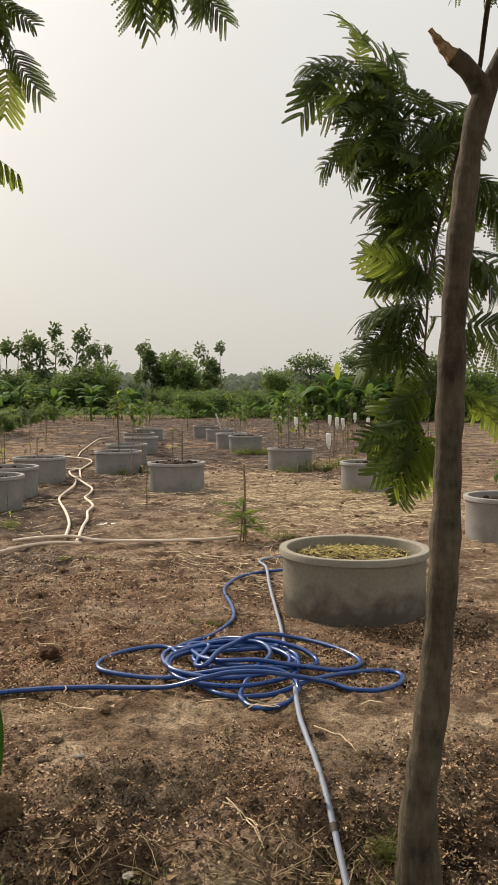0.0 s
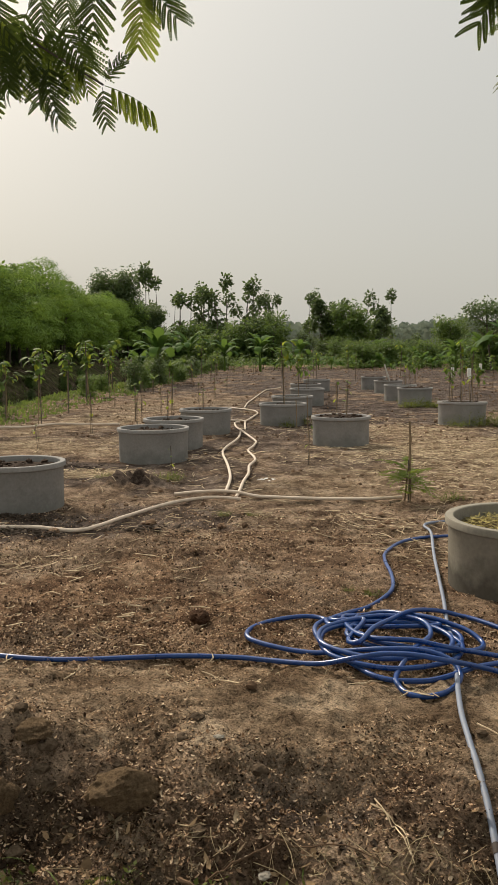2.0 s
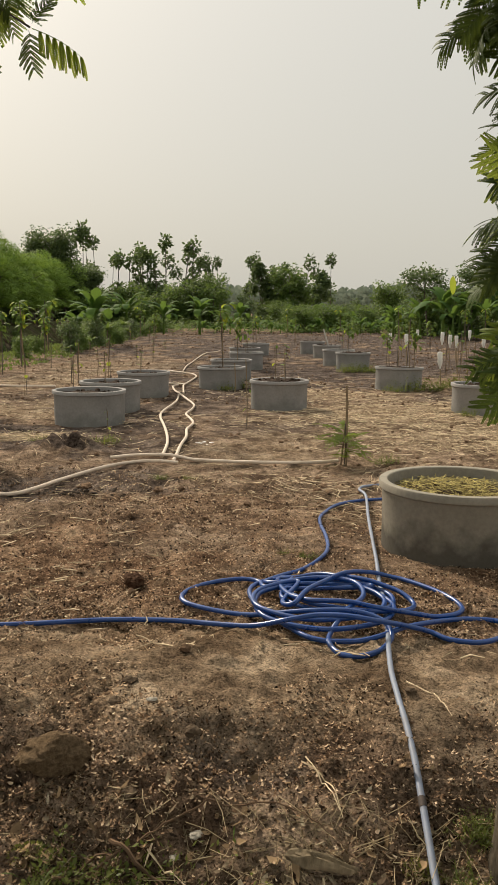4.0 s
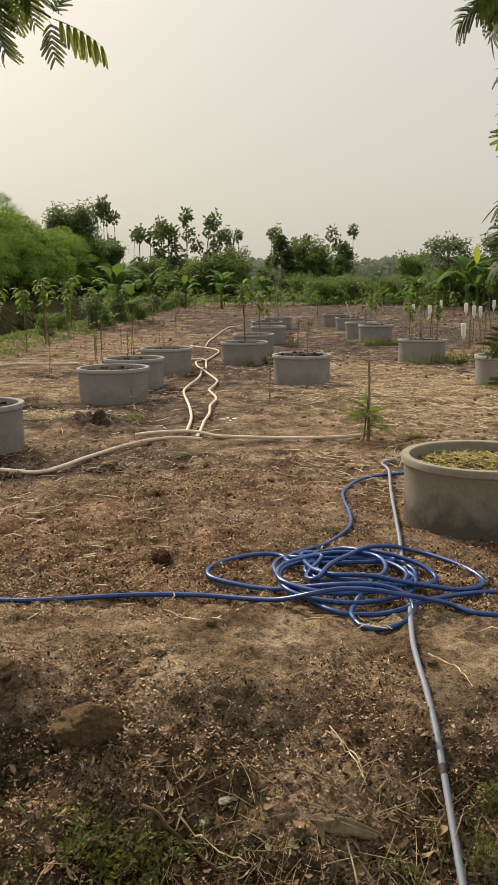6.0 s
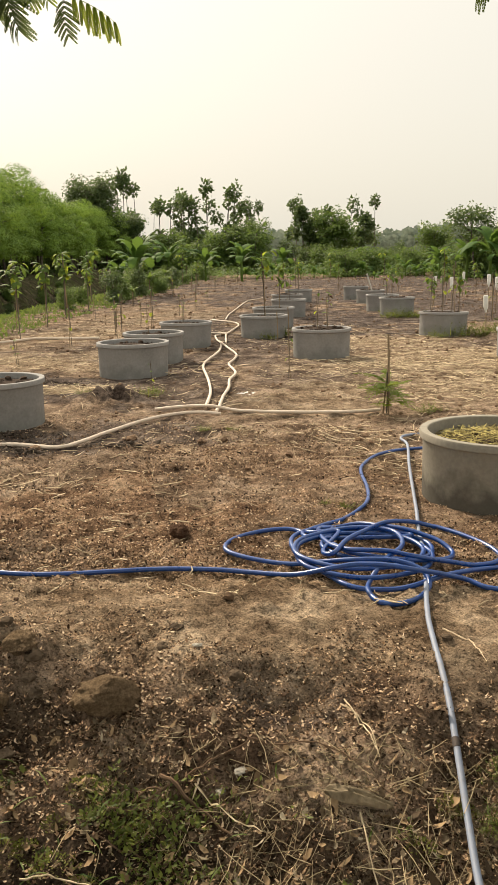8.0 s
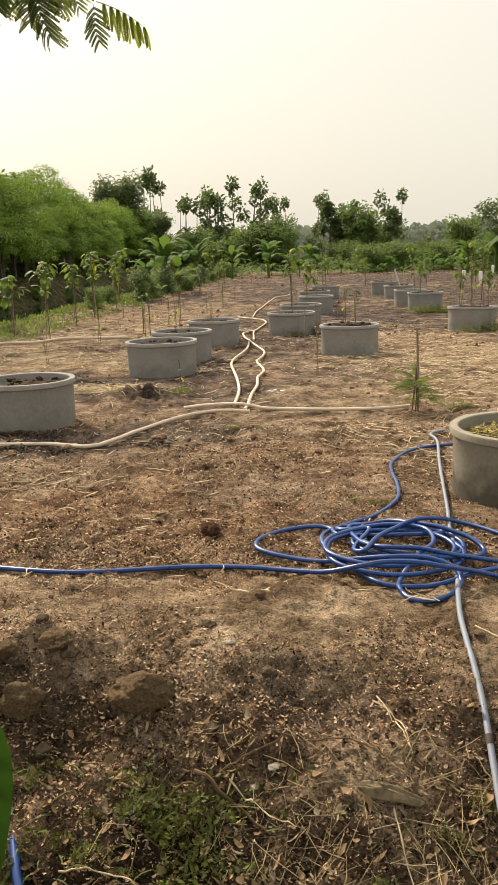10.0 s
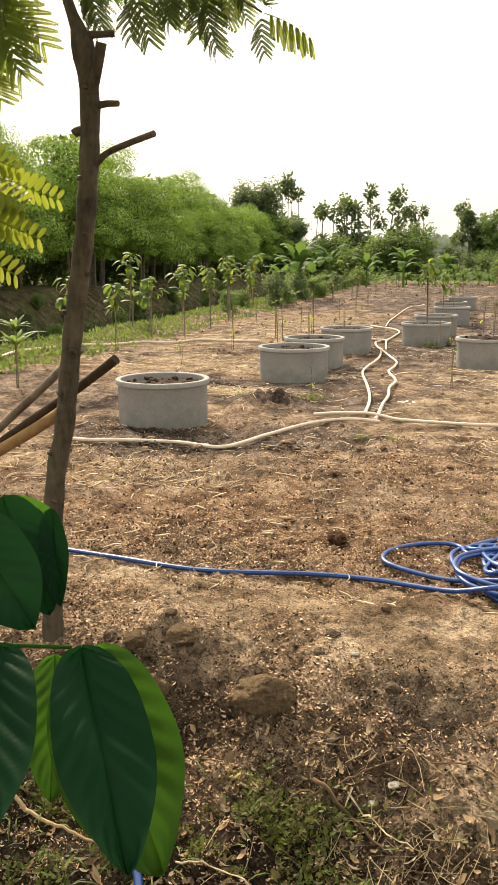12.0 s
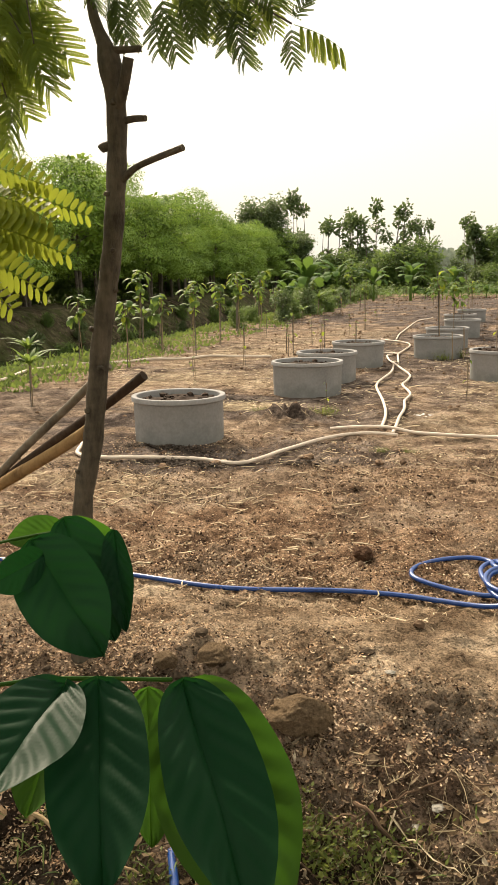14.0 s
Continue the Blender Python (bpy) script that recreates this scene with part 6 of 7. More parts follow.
sparse = [tall_tree(24, 6.0, 3, 5, 0.44, "thin spreading tree with scattered leaf clumps", 0.75), tall_tree(25, 5.7, 2, 6, 0.40, "spreading thin tree with open leaf clumps", 0.8)]
spots = [(x, y, s, rngt.uniform(0, 6.28)) for x, y, s in ((-5.6, 68, 0.90), (-4.1, 68, 0.88), (-1.2, 68, 0.86))]
plant_all(sparse, spots)

SH = "shrubs closing the field"
shrubs = [clump_tree(21, 3.4, 26, 0.42, 0.25, 0.02, BUSH, "shrub", "dense green shrub at the end of the field", SH, 120, 3, 0.05, 0.75), clump_tree(22, 2.8, 22, 0.5, 0.25, 0.02, BUSH, "shrub", "broad light green shrub behind the field", SH, 120, 3, 0.05, 0.75),
          clump_tree(23, 3.8, 26, 0.36, 0.25, 0.04, CROWN_DARK, "shrub", "dark green shrub at the end of the field", SH, 120, 3, 0.05, 0.75)]
spots = []
for k in range(34):
    x = -21 + k * 1.45 + rngt.uniform(-0.5, 0.5)
    if -9.0 < x < -7.1:
        continue
    spots.append((x, 66 + rngt.uniform(-3, 4), (1.05 if x < -7 else 0.68) * rngt.uniform(0.75, 1.15), rngt.uniform(0, 6.28)))
for k in range(30):
    if k in (9, 10):
        continue
    spots.append((-24 + k * 1.6 + rngt.uniform(-0.5, 0.5), 74 + rngt.uniform(-2, 3), (1.15 if k < 9 else 0.55) * rngt.uniform(0.75, 1.1), rngt.uniform(0, 6.28)))
for k in range(22):
    x = -20 + k * 1.2 + rngt.uniform(-0.4, 0.4)
    if not -8.8 < x < -6.9:
        spots.append((x, 63 + rngt.uniform(-2, 2), (1.1 if x < -7 else 0.6) * rngt.uniform(0.7, 1.1), rngt.uniform(0, 6.28)))
for k in range(9):                                                    # low bushes in the opening between the trees
    spots.append((-10.2 + 0.45 * k + rngt.uniform(-0.3, 0.3), 76 + rngt.uniform(-3, 3), rngt.uniform(0.28, 0.42), rngt.uniform(0, 6.28)))
for k in range(26):                                                   # low growth along the field's edge
    yy = 22 + k * 1.2 + rngt.uniform(-0.5, 0.5)
    spots.append((float(ditch_edge(yy)) - rngt.uniform(-0.3, 1.6), yy, rngt.uniform(0.16, 0.38), rngt.uniform(0, 6.28)))
for k in range(26):                                                   # scrub on the ditch's far bank
    yy = 11 + k * 1.3 + rngt.uniform(-0.5, 0.5)
    spots.append((float(ditch_edge(yy)) - rngt.uniform(5.6, 8.2), yy, rngt.uniform(0.12, 0.30), rngt.uniform(0, 6.28)))
for k in range(20):                                                   # thicket on the right-hand side
    spots.append((6.5 + 0.9 * k + rngt.uniform(-0.5, 0.5), 55 + rngt.uniform(-4, 5), rngt.uniform(0.6, 0.95), rngt.uniform(0, 6.28)))
for k in range(26):
    spots.append((-2.5 + 0.52 * k + rngt.uniform(-0.4, 0.4), 56 + rngt.uniform(-4, 4), rngt.uniform(0.35, 0.68), rngt.uniform(0, 6.28)))
for k in range(14):
    spots.append((4.2 + 0.62 * k + rngt.uniform(-0.4, 0.4), 47 + rngt.uniform(-2, 3), rngt.uniform(0.45, 0.85), rngt.uniform(0, 6.28)))
for x, y, s in ((13.5, 42, 1.0), (15.0, 40, 1.15), (16.5, 43, 1.2), (18.5, 41, 1.2), (20.5, 44, 1.2), (12.2, 46, 0.95), (22.5, 46, 1.2)):
    spots.append((x, y, s, rngt.uniform(0, 6.28)))
for k in range(40):                                                   # undergrowth behind the tree row
    yy = 14 + 1.4 * k + rngt.uniform(-0.6, 0.6)
    spots.append((float(ditch_edge(yy)) - 12.5 + rngt.uniform(-1, 1), yy, rngt.uniform(0.6, 0.95), rngt.uniform(0, 6.28)))
plant_all(shrubs, spots)
plant_all([clump_tree(32, 4.6, 34, 0.40, 0.26, 0.35, BUSH, "round_tree", "round bushy green tree behind the field", "round trees", 130, 2, 0.08, 0.62)], [(-3.1, 66.5, 1.0, 0.0), (-10.0, 66, 0.85, 2.0), (4.0, 62, 0.72, 1.0), (-17.0, 66, 0.9, 3.0)])
plant_all([clump_tree(31, 4.3, 26, 0.40, 0.20, 0.55, CROWN_DARK, "spreading_tree", "spreading tree with layered open crown", "spreading trees", 90, 1, 0.07, 0.40)],
          [(5.3, 45, 0.92, 0.0), (6.9, 43, 0.98, 2.0), (9.2, 44, 1.05, 4.0), (11.5, 45, 1.0, 1.0)])

# low crops that fill the end of the field
rngc = random.Random(61)
cb = Buf()
for k in range(5200):
    x, y = rngc.uniform(-13, 20), rngc.uniform(50, 64)
    if x > 3:
        y -= rngc.uniform(0, 10)
    if vn(x * 0.45, y * 0.45) + 0.5 * vn(x * 1.3, y * 1.3) < rngc.uniform(-0.4, 0.35):
        continue
    h = rngc.uniform(0.15, 0.8) * (1 + 0.8 * float(vn(x * 0.7 + 9, y * 0.7)))
    zb = ground_z(x, y)
    for q in range(4):
        a = rngc.uniform(0, 6.28)
        o = Vector((x, y, zb + h * rngc.uniform(0.4, 1.0)))
        d = Vector((math.cos(a), math.sin(a), rngc.uniform(-0.4, 0.6))).normalized()
        cb.rhomb(o, d, d.cross(Vector((0, 0, 1))).normalized(), rngc.uniform(0.15, 0.35), rngc.uniform(0.08, 0.16))
tagged(part("crops", cb, BUSH, smooth=False), "low leafy green crops beyond the bare field", "crops", kind="stuff")

# far treeline, its haze put into the pale leaf colour
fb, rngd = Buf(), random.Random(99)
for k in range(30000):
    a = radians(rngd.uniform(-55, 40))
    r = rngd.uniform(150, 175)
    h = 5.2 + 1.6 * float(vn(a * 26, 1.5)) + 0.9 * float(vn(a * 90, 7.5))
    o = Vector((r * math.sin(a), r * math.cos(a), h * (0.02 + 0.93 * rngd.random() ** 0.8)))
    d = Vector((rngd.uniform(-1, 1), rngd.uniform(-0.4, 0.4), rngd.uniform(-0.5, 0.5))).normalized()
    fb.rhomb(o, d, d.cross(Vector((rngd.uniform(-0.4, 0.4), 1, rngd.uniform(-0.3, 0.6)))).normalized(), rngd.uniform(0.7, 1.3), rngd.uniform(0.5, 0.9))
tagged(part("backdrop", fb, HAZE_GREEN, smooth=False), "distant hazy grey-green treeline", "treeline", kind="structure")


# ---- grass and weeds on the ditch side ----
rngg = random.Random(44)
gb = Buf()
for k in range(60000):
    y = 8 + 34 * rngg.random() ** 1.7
    e = float(ditch_edge(y))
    x = e + 0.1 - 7.7 * rngg.random() ** 1.15
    if vn(x * 0.9, y * 0.9) + 0.6 * vn(x * 2.7, y * 2.7) < -0.05 + 0.7 * (x - e + 0.6) or x < e - 4.6 and rngg.random() < 0.85:
        continue
    h = rngg.uniform(0.02, 0.085) * (1 + y / 40)
    o = Vector((x, y, ground_z(x, y) - 0.01))
    a = rngg.uniform(0, 6.28)
    d = Vector((math.cos(a) * 0.6, math.sin(a) * 0.6, rngg.uniform(0.4, 1.0))).normalized() * h
    gb.rhomb(o, d.normalized(), Vector((-math.sin(a), math.cos(a), 0)), h, h * rngg.uniform(0.12, 0.4))
tagged(part("grass", gb, GRASS, smooth=False), "patchy green grass and weeds along the ditch", "grass", kind="stuff")

db2 = Buf()
for k in range(7000):
    y = 8 + 36 * rngg.random() ** 1.5
    e = float(ditch_edge(y))
    x = e + 0.25 - 3.0 * rngg.random()
    if vn(x * 1.1 + 7, y * 1.1) + 0.7 * vn(x * 3.1, y * 3.1) < 0.12:
        continue
    h, a = rngg.uniform(0.04, 0.17), rngg.uniform(0, 6.28)
    o = Vector((x, y, ground_z(x, y) - 0.01))
    d = Vector((math.cos(a) * rngg.uniform(0.1, 0.8), math.sin(a) * rngg.uniform(0.1, 0.8), rngg.uniform(0.5, 1.0))).normalized()
    db2.rhomb(o + d * (h * rngg.uniform(0, 0.6)), d, Vector((-math.sin(a), math.cos(a), 0)), h * rngg.uniform(0.4, 0.8), h * rngg.uniform(0.28, 0.55))
tagged(part("weeds", db2, GRASS, smooth=False), "tall leafy weeds along the ditch edge", "weeds", kind="stuff")

# weeds and moss at the foot of the bank
wbuf = Buf()
for k in range(24000):
    if k < 9000:
        x, y = rngg.gauss(-0.75, 0.4), rngg.gauss(1.27, 0.17)
    elif k < 15500:
        x, y = rngg.gauss(-0.45, 0.28), rngg.gauss(1.48, 0.09)
    else:
        x, y = rngg.gauss(0.62, 0.2), rngg.gauss(1.34, 0.14)
    if y > 1.66 or vn(x * 6, y * 6) + 0.8 * vn(x * 15, y * 15) < 0.2:
        continue
    o = Vector((x, y, ground_z(x, y)))
    a, h = rngg.uniform(0, 6.28), 0.006 + 0.020 * rngg.random() ** 2
    d = Vector((math.cos(a), math.sin(a), rngg.uniform(0.2, 1.4))).normalized()
    wbuf.rhomb(o + Vector((0, 0, rngg.uniform(0, 0.03))), d, Vector((-math.sin(a), math.cos(a), 0.1)).normalized(), h, h * rngg.uniform(0.25, 0.7))
tagged(part("undergrowth", wbuf, WEED), "low green weeds at the foot of the bank", "weeds", kind="stuff")
MOSS = leaf_material("lime_moss", (0.040, 0.055, 0.010), (0.22, 0.22, 0.040), (0.32, 0.33, 0.05), 0.6, 0.3)
mo = Buf()
for k in range(20):
    cx, cy = (rngg.gauss(-0.55, 0.30), rngg.gauss(1.45, 0.06)) if k < 15 else (rngg.gauss(0.62, 0.1), rngg.gauss(1.5, 0.08))
    r = rngg.uniform(0.012, 0.05)
    for q in range(int(5200 * r)):
        a, u = rngg.uniform(0, 6.28), math.sqrt(rngg.random())
        x, y = cx + 1.5 * r * u * math.cos(a), cy + r * u * math.sin(a)
        o = Vector((x, y, ground_z(x, y) + 0.5 * r * (1 - u * u) * rngg.uniform(0.6, 1.1)))
        d = Vector((math.cos(a), math.sin(a), rngg.uniform(0.2, 1.2))).normalized()
        mo.rhomb(o, d, Vector((-math.sin(a), math.cos(a), rngg.uniform(-0.4, 0.4))).normalized(), rngg.uniform(0.005, 0.013), rngg.uniform(0.003, 0.006))
tagged(part("moss", mo, MOSS, smooth=False), "lime-green moss cushions at the foot of the bank", "moss", kind="stuff")
wb2 = Buf()
for k in range(200):
    x, y = rngg.gauss(-0.75, 0.4), rngg.gauss(1.3, 0.15)
    o = Vector((x, y, ground_z(x, y)))
    a, h = rngg.uniform(0, 6.28), rngg.uniform(0.05, 0.14)
    wb2.blade(o, o + Vector((math.cos(a) * 0.7, math.sin(a) * 0.7, 0.7)) * h, (-math.sin(a), math.cos(a), 0), 0.005, h * 0.5, 3, 0.2)
tagged(part("grass", wb2, GRASS), "thin grass blades at the foot of the bank", "grass", kind="stuff")


# ---- litter ----
def sticks(name, pts, ang, length, width, mat, label, category, lift=0.004, tilt=0.12, seed=0):
    """Many short three-sided stalks lying on the ground."""
    rs = np.random.RandomState(seed)
    n = len(pts)
    x, y = pts[:, 0], pts[:, 1]
    d = np.stack([np.cos(ang), np.sin(ang)], -1) * length[:, None] * 0.5
    za = height(x - d[:, 0], y - d[:, 1]) + lift + np.abs(rs.normal(0, tilt, n)) * length * 0.4
    zb = height(x + d[:, 0], y + d[:, 1]) + lift + np.abs(rs.normal(0, tilt, n)) * length * 0.4
    zm = np.maximum(height(x, y) + lift, (za + zb) / 2 + rs.normal(0, 0.02, n) * length)
    side = np.stack([-np.sin(ang), np.cos(ang)], -1) * width[:, None] * 0.5
    bend = side * rs.normal(0, 3, n)[:, None]
    rows = []
    for c, z, k in ((-d, za, 0.7), (bend, zm, 1.0), (d, zb, 0.5)):
        cx, cy = x + c[:, 0], y + c[:, 1]
        rows += [np.stack([cx - side[:, 0] * k, cy - side[:, 1] * k, z], -1), np.stack([cx + side[:, 0] * k, cy + side[:, 1] * k, z], -1), np.stack([cx, cy, z + width * k * 0.8], -1)]
    v = np.stack(rows, 1).reshape(-1, 3)
    f = np.array([(0, 3, 5, 2), (2, 5, 4, 1), (1, 4, 3, 0), (3, 6, 8, 5), (5, 8, 7, 4), (4, 7, 6, 3)])
    f = (f[None] + 9 * np.arange(n)[:, None, None]).reshape(-1, 4)
    return tagged(new(name, array_mesh(name, v, f, mat)), label, category, kind="stuff")


def flakes(name, pts, size, mat, label, category, seed=0, curl=0.35):
    """Many small curled flakes lying at odd tilts."""
    rs = np.random.RandomState(seed)
    n = len(pts)
    a, tx, ty = rs.uniform(0, 6.28, n), rs.normal(0, curl, n), rs.normal(0, curl, n)
    asp = rs.uniform(0.2, 0.6, n)
    out = []
    for u, w, c in ((-0.5, 0, 0.12), (-0.22, 0.42, 0.0), (0.18, 0.46, 0.03), (0.5, 0, 0.2), (0.18, -0.46, 0.03), (-0.22, -0.42, 0.0), (0, 0, -0.06)):
        lx, ly = u * size, w * size * asp
        px, py = lx * np.cos(a) - ly * np.sin(a), lx * np.sin(a) + ly * np.cos(a)
        out.append(np.stack([pts[:, 0] + px, pts[:, 1] + py, height(pts[:, 0], pts[:, 1]) + 0.004 + 0.25 * size * np.abs(tx) + tx * px + ty * py + c * size], -1))
    v = np.stack(out, 1).reshape(-1, 3)
    f = np.array([(1, 0, 6), (2, 1, 6), (3, 2, 6), (4, 3, 6), (5, 4, 6), (0, 5, 6)])
    f = (f[None] + 7 * np.arange(n)[:, None, None]).reshape(-1, 3)
    return tagged(new(name, array_mesh(name, v, f, mat)), label, category, kind="stuff")


rs = np.random.RandomState(12)


def bare(q):
    """The dark weedy side of the bank's foot carries less litter."""
    return 0.75 * np.clip((1.68 - q[:, 1]) / 0.3, 0, 1) * np.clip((0.05 - q[:, 0]) / 0.3, 0, 1)


def field_points(n, x0, x1, y0, y1, power=1.6):
    y = y0 + (y1 - y0) * rs.rand(n) ** power
    x = x0 + (x1 - x0) * rs.rand(n)
    return np.stack([x * (0.45 + 0.55 * y / y1) if x1 > 2 else x, y], -1)


p = field_points(4200, -5.5, 5.0, 2.6, 16)
keep = vn(p[:, 0] * 0.75 + 40, p[:, 1] * 0.75) > rs.uniform(-0.9, 0.7, len(p)) + np.clip((4.6 - p[:, 1]) * 0.6, 0, 0.8)
p = p[keep]
sticks("straw", p, rs.uniform(0, 6.28, len(p)), (0.02 + 0.13 * rs.rand(len(p)) ** 2) * (0.7 + p[:, 1] / 16), rs.uniform(0.003, 0.008, len(p)), STRAW, "scattered dry straw stalks over the soil", "straw", seed=1, tilt=0.3)
cl = [(-2.95, 7.75, 0.55, 0.2, 420), (1.2, 10.2, 1.0, 0.6, 1000), (1.7, 8.1, 0.9, 0.55, 900), (0.3, 12.5, 0.8, 0.6, 500), (0.8, 9.0, 0.8, 0.5, 250), (1.9, 11.6, 0.9, 0.5, 450), (0.9, 5.9, 0.5, 0.4, 120), (-0.6, 5.9, 0.5, 0.25, 60), (0.2, 5.6, 0.5, 0.3, 90), (0.55, 5.0, 0.25, 0.3, 60), (-2.2, 4.2, 0.5, 0.2, 120), (-4.6, 10.0, 0.9, 0.5, 300), (-5.2, 14, 1.2, 1, 300), (-1.9, 9.0, 0.5, 0.2, 80), (2.2, 9.0, 0.8, 0.7, 600)]
p = np.concatenate([np.stack([rs.normal(x, sx, k), rs.normal(y, sy, k)], -1) for x, y, sx, sy, k in cl])
sticks("straw", p, rs.uniform(0, 6.28, len(p)), 0.04 + 0.14 * rs.rand(len(p)) ** 1.5, rs.uniform(0.003, 0.0075, len(p)), STRAW, "loose heaps of pale straw on the field", "straw", seed=2)
p = np.stack([rs.normal(0.36, 0.34, 1500), 1.02 + 0.76 * rs.rand(1500) ** 1.15], -1)
sticks("stalks", p, rs.normal(1.2, 1.1, len(p)), 0.02 + 0.12 * rs.rand(len(p)) ** 2.2, rs.uniform(0.0010, 0.0028, len(p)), STALK, "dry stalks tangled on the bank", "stalks", seed=3, tilt=0.3)
p = np.stack([rs.uniform(-1.9, 1.3, 120000), 1.0 + 2.1 * rs.rand(120000)], -1) + rs.normal(0, 0.12, (120000, 2))
p = p[vn(p[:, 0] * 3 + 5, p[:, 1] * 3) > rs.uniform(-1.2, 0.7, len(p)) + np.clip((p[:, 1] - 1.85) * 1.7, 0, 1.5) * np.clip(0.9 + p[:, 0], 0.15, 1) + 1.0 * np.exp(-((p[:, 0] - 0.12) / 0.2) ** 2 - ((p[:, 1] - 1.99) / 0.12) ** 2) + 0.8 * np.exp(-((p[:, 1] - 2.48) / 0.3) ** 2) + bare(p)]
flakes("leaf_litter", p, 0.006 + 0.011 * rs.rand(len(p)) ** 1.5, CHIP, "small dry leaf bits and wood chips on the bank", "leaf litter", 4)
p = np.stack([rs.uniform(-3.2, 1.9, 90000), 2.85 + 3.4 * rs.rand(90000) ** 1.5], -1)
p = p[vn(p[:, 0] * 1.6 + 25, p[:, 1] * 1.6) > rs.uniform(-0.9, 0.7, len(p)) + np.clip((p[:, 1] - 4.0) * 0.5, -0.4, 0.6)]
flakes("leaf_litter", p, 0.006 + 0.013 * rs.rand(len(p)) ** 1.6, CHIP, "fine reddish-brown bits over the tilled soil", "leaf litter", 5)
p = np.stack([rs.uniform(-1.4, 1.1, 7000), 0.95 + 0.85 * rs.rand(7000) ** 1.4], -1)
p = p[p[:, 0] + rs.normal(0, 0.25, len(p)) > -0.5]
p = p + rs.normal(0, 0.12, p.shape)
flakes("dry_leaves", p, 0.010 + 0.030 * rs.rand(len(p)) ** 2.2, PALE_LEAF, "pale withered leaves at the foot of the bank", "dry leaves", 6, 0.4)
p = np.stack([rs.uniform(-1.4, 1.1, 1600), 0.95 + 0.7 * rs.rand(1600) ** 1.2], -1) + rs.normal(0, 0.15, (1600, 2))
flakes("dry_leaves", p, 0.015 + 0.035 * rs.rand(len(p)) ** 2, DRY_LEAF, "larger curled brown leaves among the weeds", "dry leaves", 7, 0.5)

p = np.stack([rs.uniform(-1.7, 0.5, 30000), rs.uniform(1.5, 2.75, 30000)], -1)
p = p[vn(p[:, 0] * 2.6 + 15, p[:, 1] * 2.6) > rs.uniform(-0.8, 0.9, len(p)) + np.clip((p[:, 0] + 0.7) * 1.6, -0.4, 1.4) + np.clip((p[:, 1] - 2.1) * 2.6, 0, 1.6)]
flakes("leaf_litter", p, 0.008 + 0.011 * rs.rand(len(p)) ** 1.5, CHIP, "coarse dry leaf bits on the lumpy bank", "leaf litter", 8, 0.3)

rngl = random.Random(6)
eb = Buf()
for k in range(70):
    x, y = rngl.gauss(-0.85, 0.36), rngl.gauss(1.95, 0.15)
    if k > 58:
        x, y = rngl.gauss(0.1, 0.5), rngl.gauss(2.1, 0.18)
    r = 0.007 + 0.024 * rngl.random() ** 2.5
    eb.lump((x, y, ground_z(x, y) - r * 0.05), r, rngl, 0.6, 0.3, 2)
EARTH = grain("crumbly_earth", (0.035, 0.026, 0.018), (0.135, 0.098, 0.066), 24, relief=0.9, depth=0.02, per_piece=0.3, object_space=False)
tagged(part("earth_lumps", eb, EARTH, smooth=False), "broken lumps of brown earth along the bank", "earth lumps", kind="stuff")
lb = Buf()
for k in range(1300):
    y = 1.2 + 8.5 * rngl.random() ** 1.5
    x = rngl.uniform(-2.6, 2.0) * (0.5 + y / 5)
    r = 0.006 + 0.024 * rngl.random() ** 3.5
    if 2.1 < y < 2.85 and rngl.random() < 0.8 or y < 2.1 and r > 0.011 or y < 6.0 and r > 0.016 and rngl.random() < 0.6:
        continue
    lb.lump((x, y, ground_z(x, y) + r * 0.3), r, rngl, 0.75, 0.3)
tagged(part("clods", lb, CLOD, smooth=False), "scattered dark crumbs and clods of soil", "clods", kind="stuff")


def crumbs(name, pts, size, mat, label, seed=0):
    """Many small angular crumbs of earth."""
    rs2 = np.random.RandomState(seed)
    n = len(pts)
    dirs = np.array([(1, 0, 0), (0, 1, 0), (-1, 0, 0), (0, -1, 0), (0, 0, 0.9), (0, 0, -0.6)], float)
    k = size[:, None] * rs2.uniform(0.55, 1.25, (n, 6))
    v = dirs[None] * k[:, :, None] + rs2.normal(0, 0.25, (n, 6, 3)) * size[:, None, None]
    v += np.stack([pts[:, 0], pts[:, 1], height(pts[:, 0], pts[:, 1]) + size * 0.3], -1)[:, None]
    f = np.array([(0, 1, 4), (1, 2, 4), (2, 3, 4), (3, 0, 4), (1, 0, 5), (2, 1, 5), (3, 2, 5), (0, 3, 5)])
    f = (f[None] + 6 * np.arange(n)[:, None, None]).reshape(-1, 3)
    return tagged(new(name, array_mesh(name, v.reshape(-1, 3), f, mat)), label, "soil crumbs", kind="stuff")


p = np.stack([rs.uniform(-2.4, 1.6, 6500), 1.0 + 4.2 * rs.rand(6500) ** 1.2], -1)
p = p[vn(p[:, 0] * 2.2 + 60, p[:, 1] * 2.2) > rs.uniform(-1.2, 0.8, len(p)) + 1.9 * np.exp(-((p[:, 1] - 2.45) / 0.35) ** 2)]
crumbs("crumbs", p, 0.002 + 0.008 * rs.rand(len(p)) ** 4, CLOD, "fine dark crumbs of earth over the near soil", 1)
p = np.stack([rs.uniform(-1.9, 1.2, 42000), 1.05 + 1.9 * rs.rand(42000) ** 1.1], -1)
p = p[vn(p[:, 0] * 3 + 5, p[:, 1] * 3) > rs.uniform(-1.0, 0.7, len(p)) + 1.6 * np.exp(-((p[:, 1] - 2.5) / 0.35) ** 2) + bare(p)]
crumbs("chips", p, 0.0015 + 0.0045 * rs.rand(len(p)) ** 2, CHIP, "fine husks and chips covering the bank", 3)
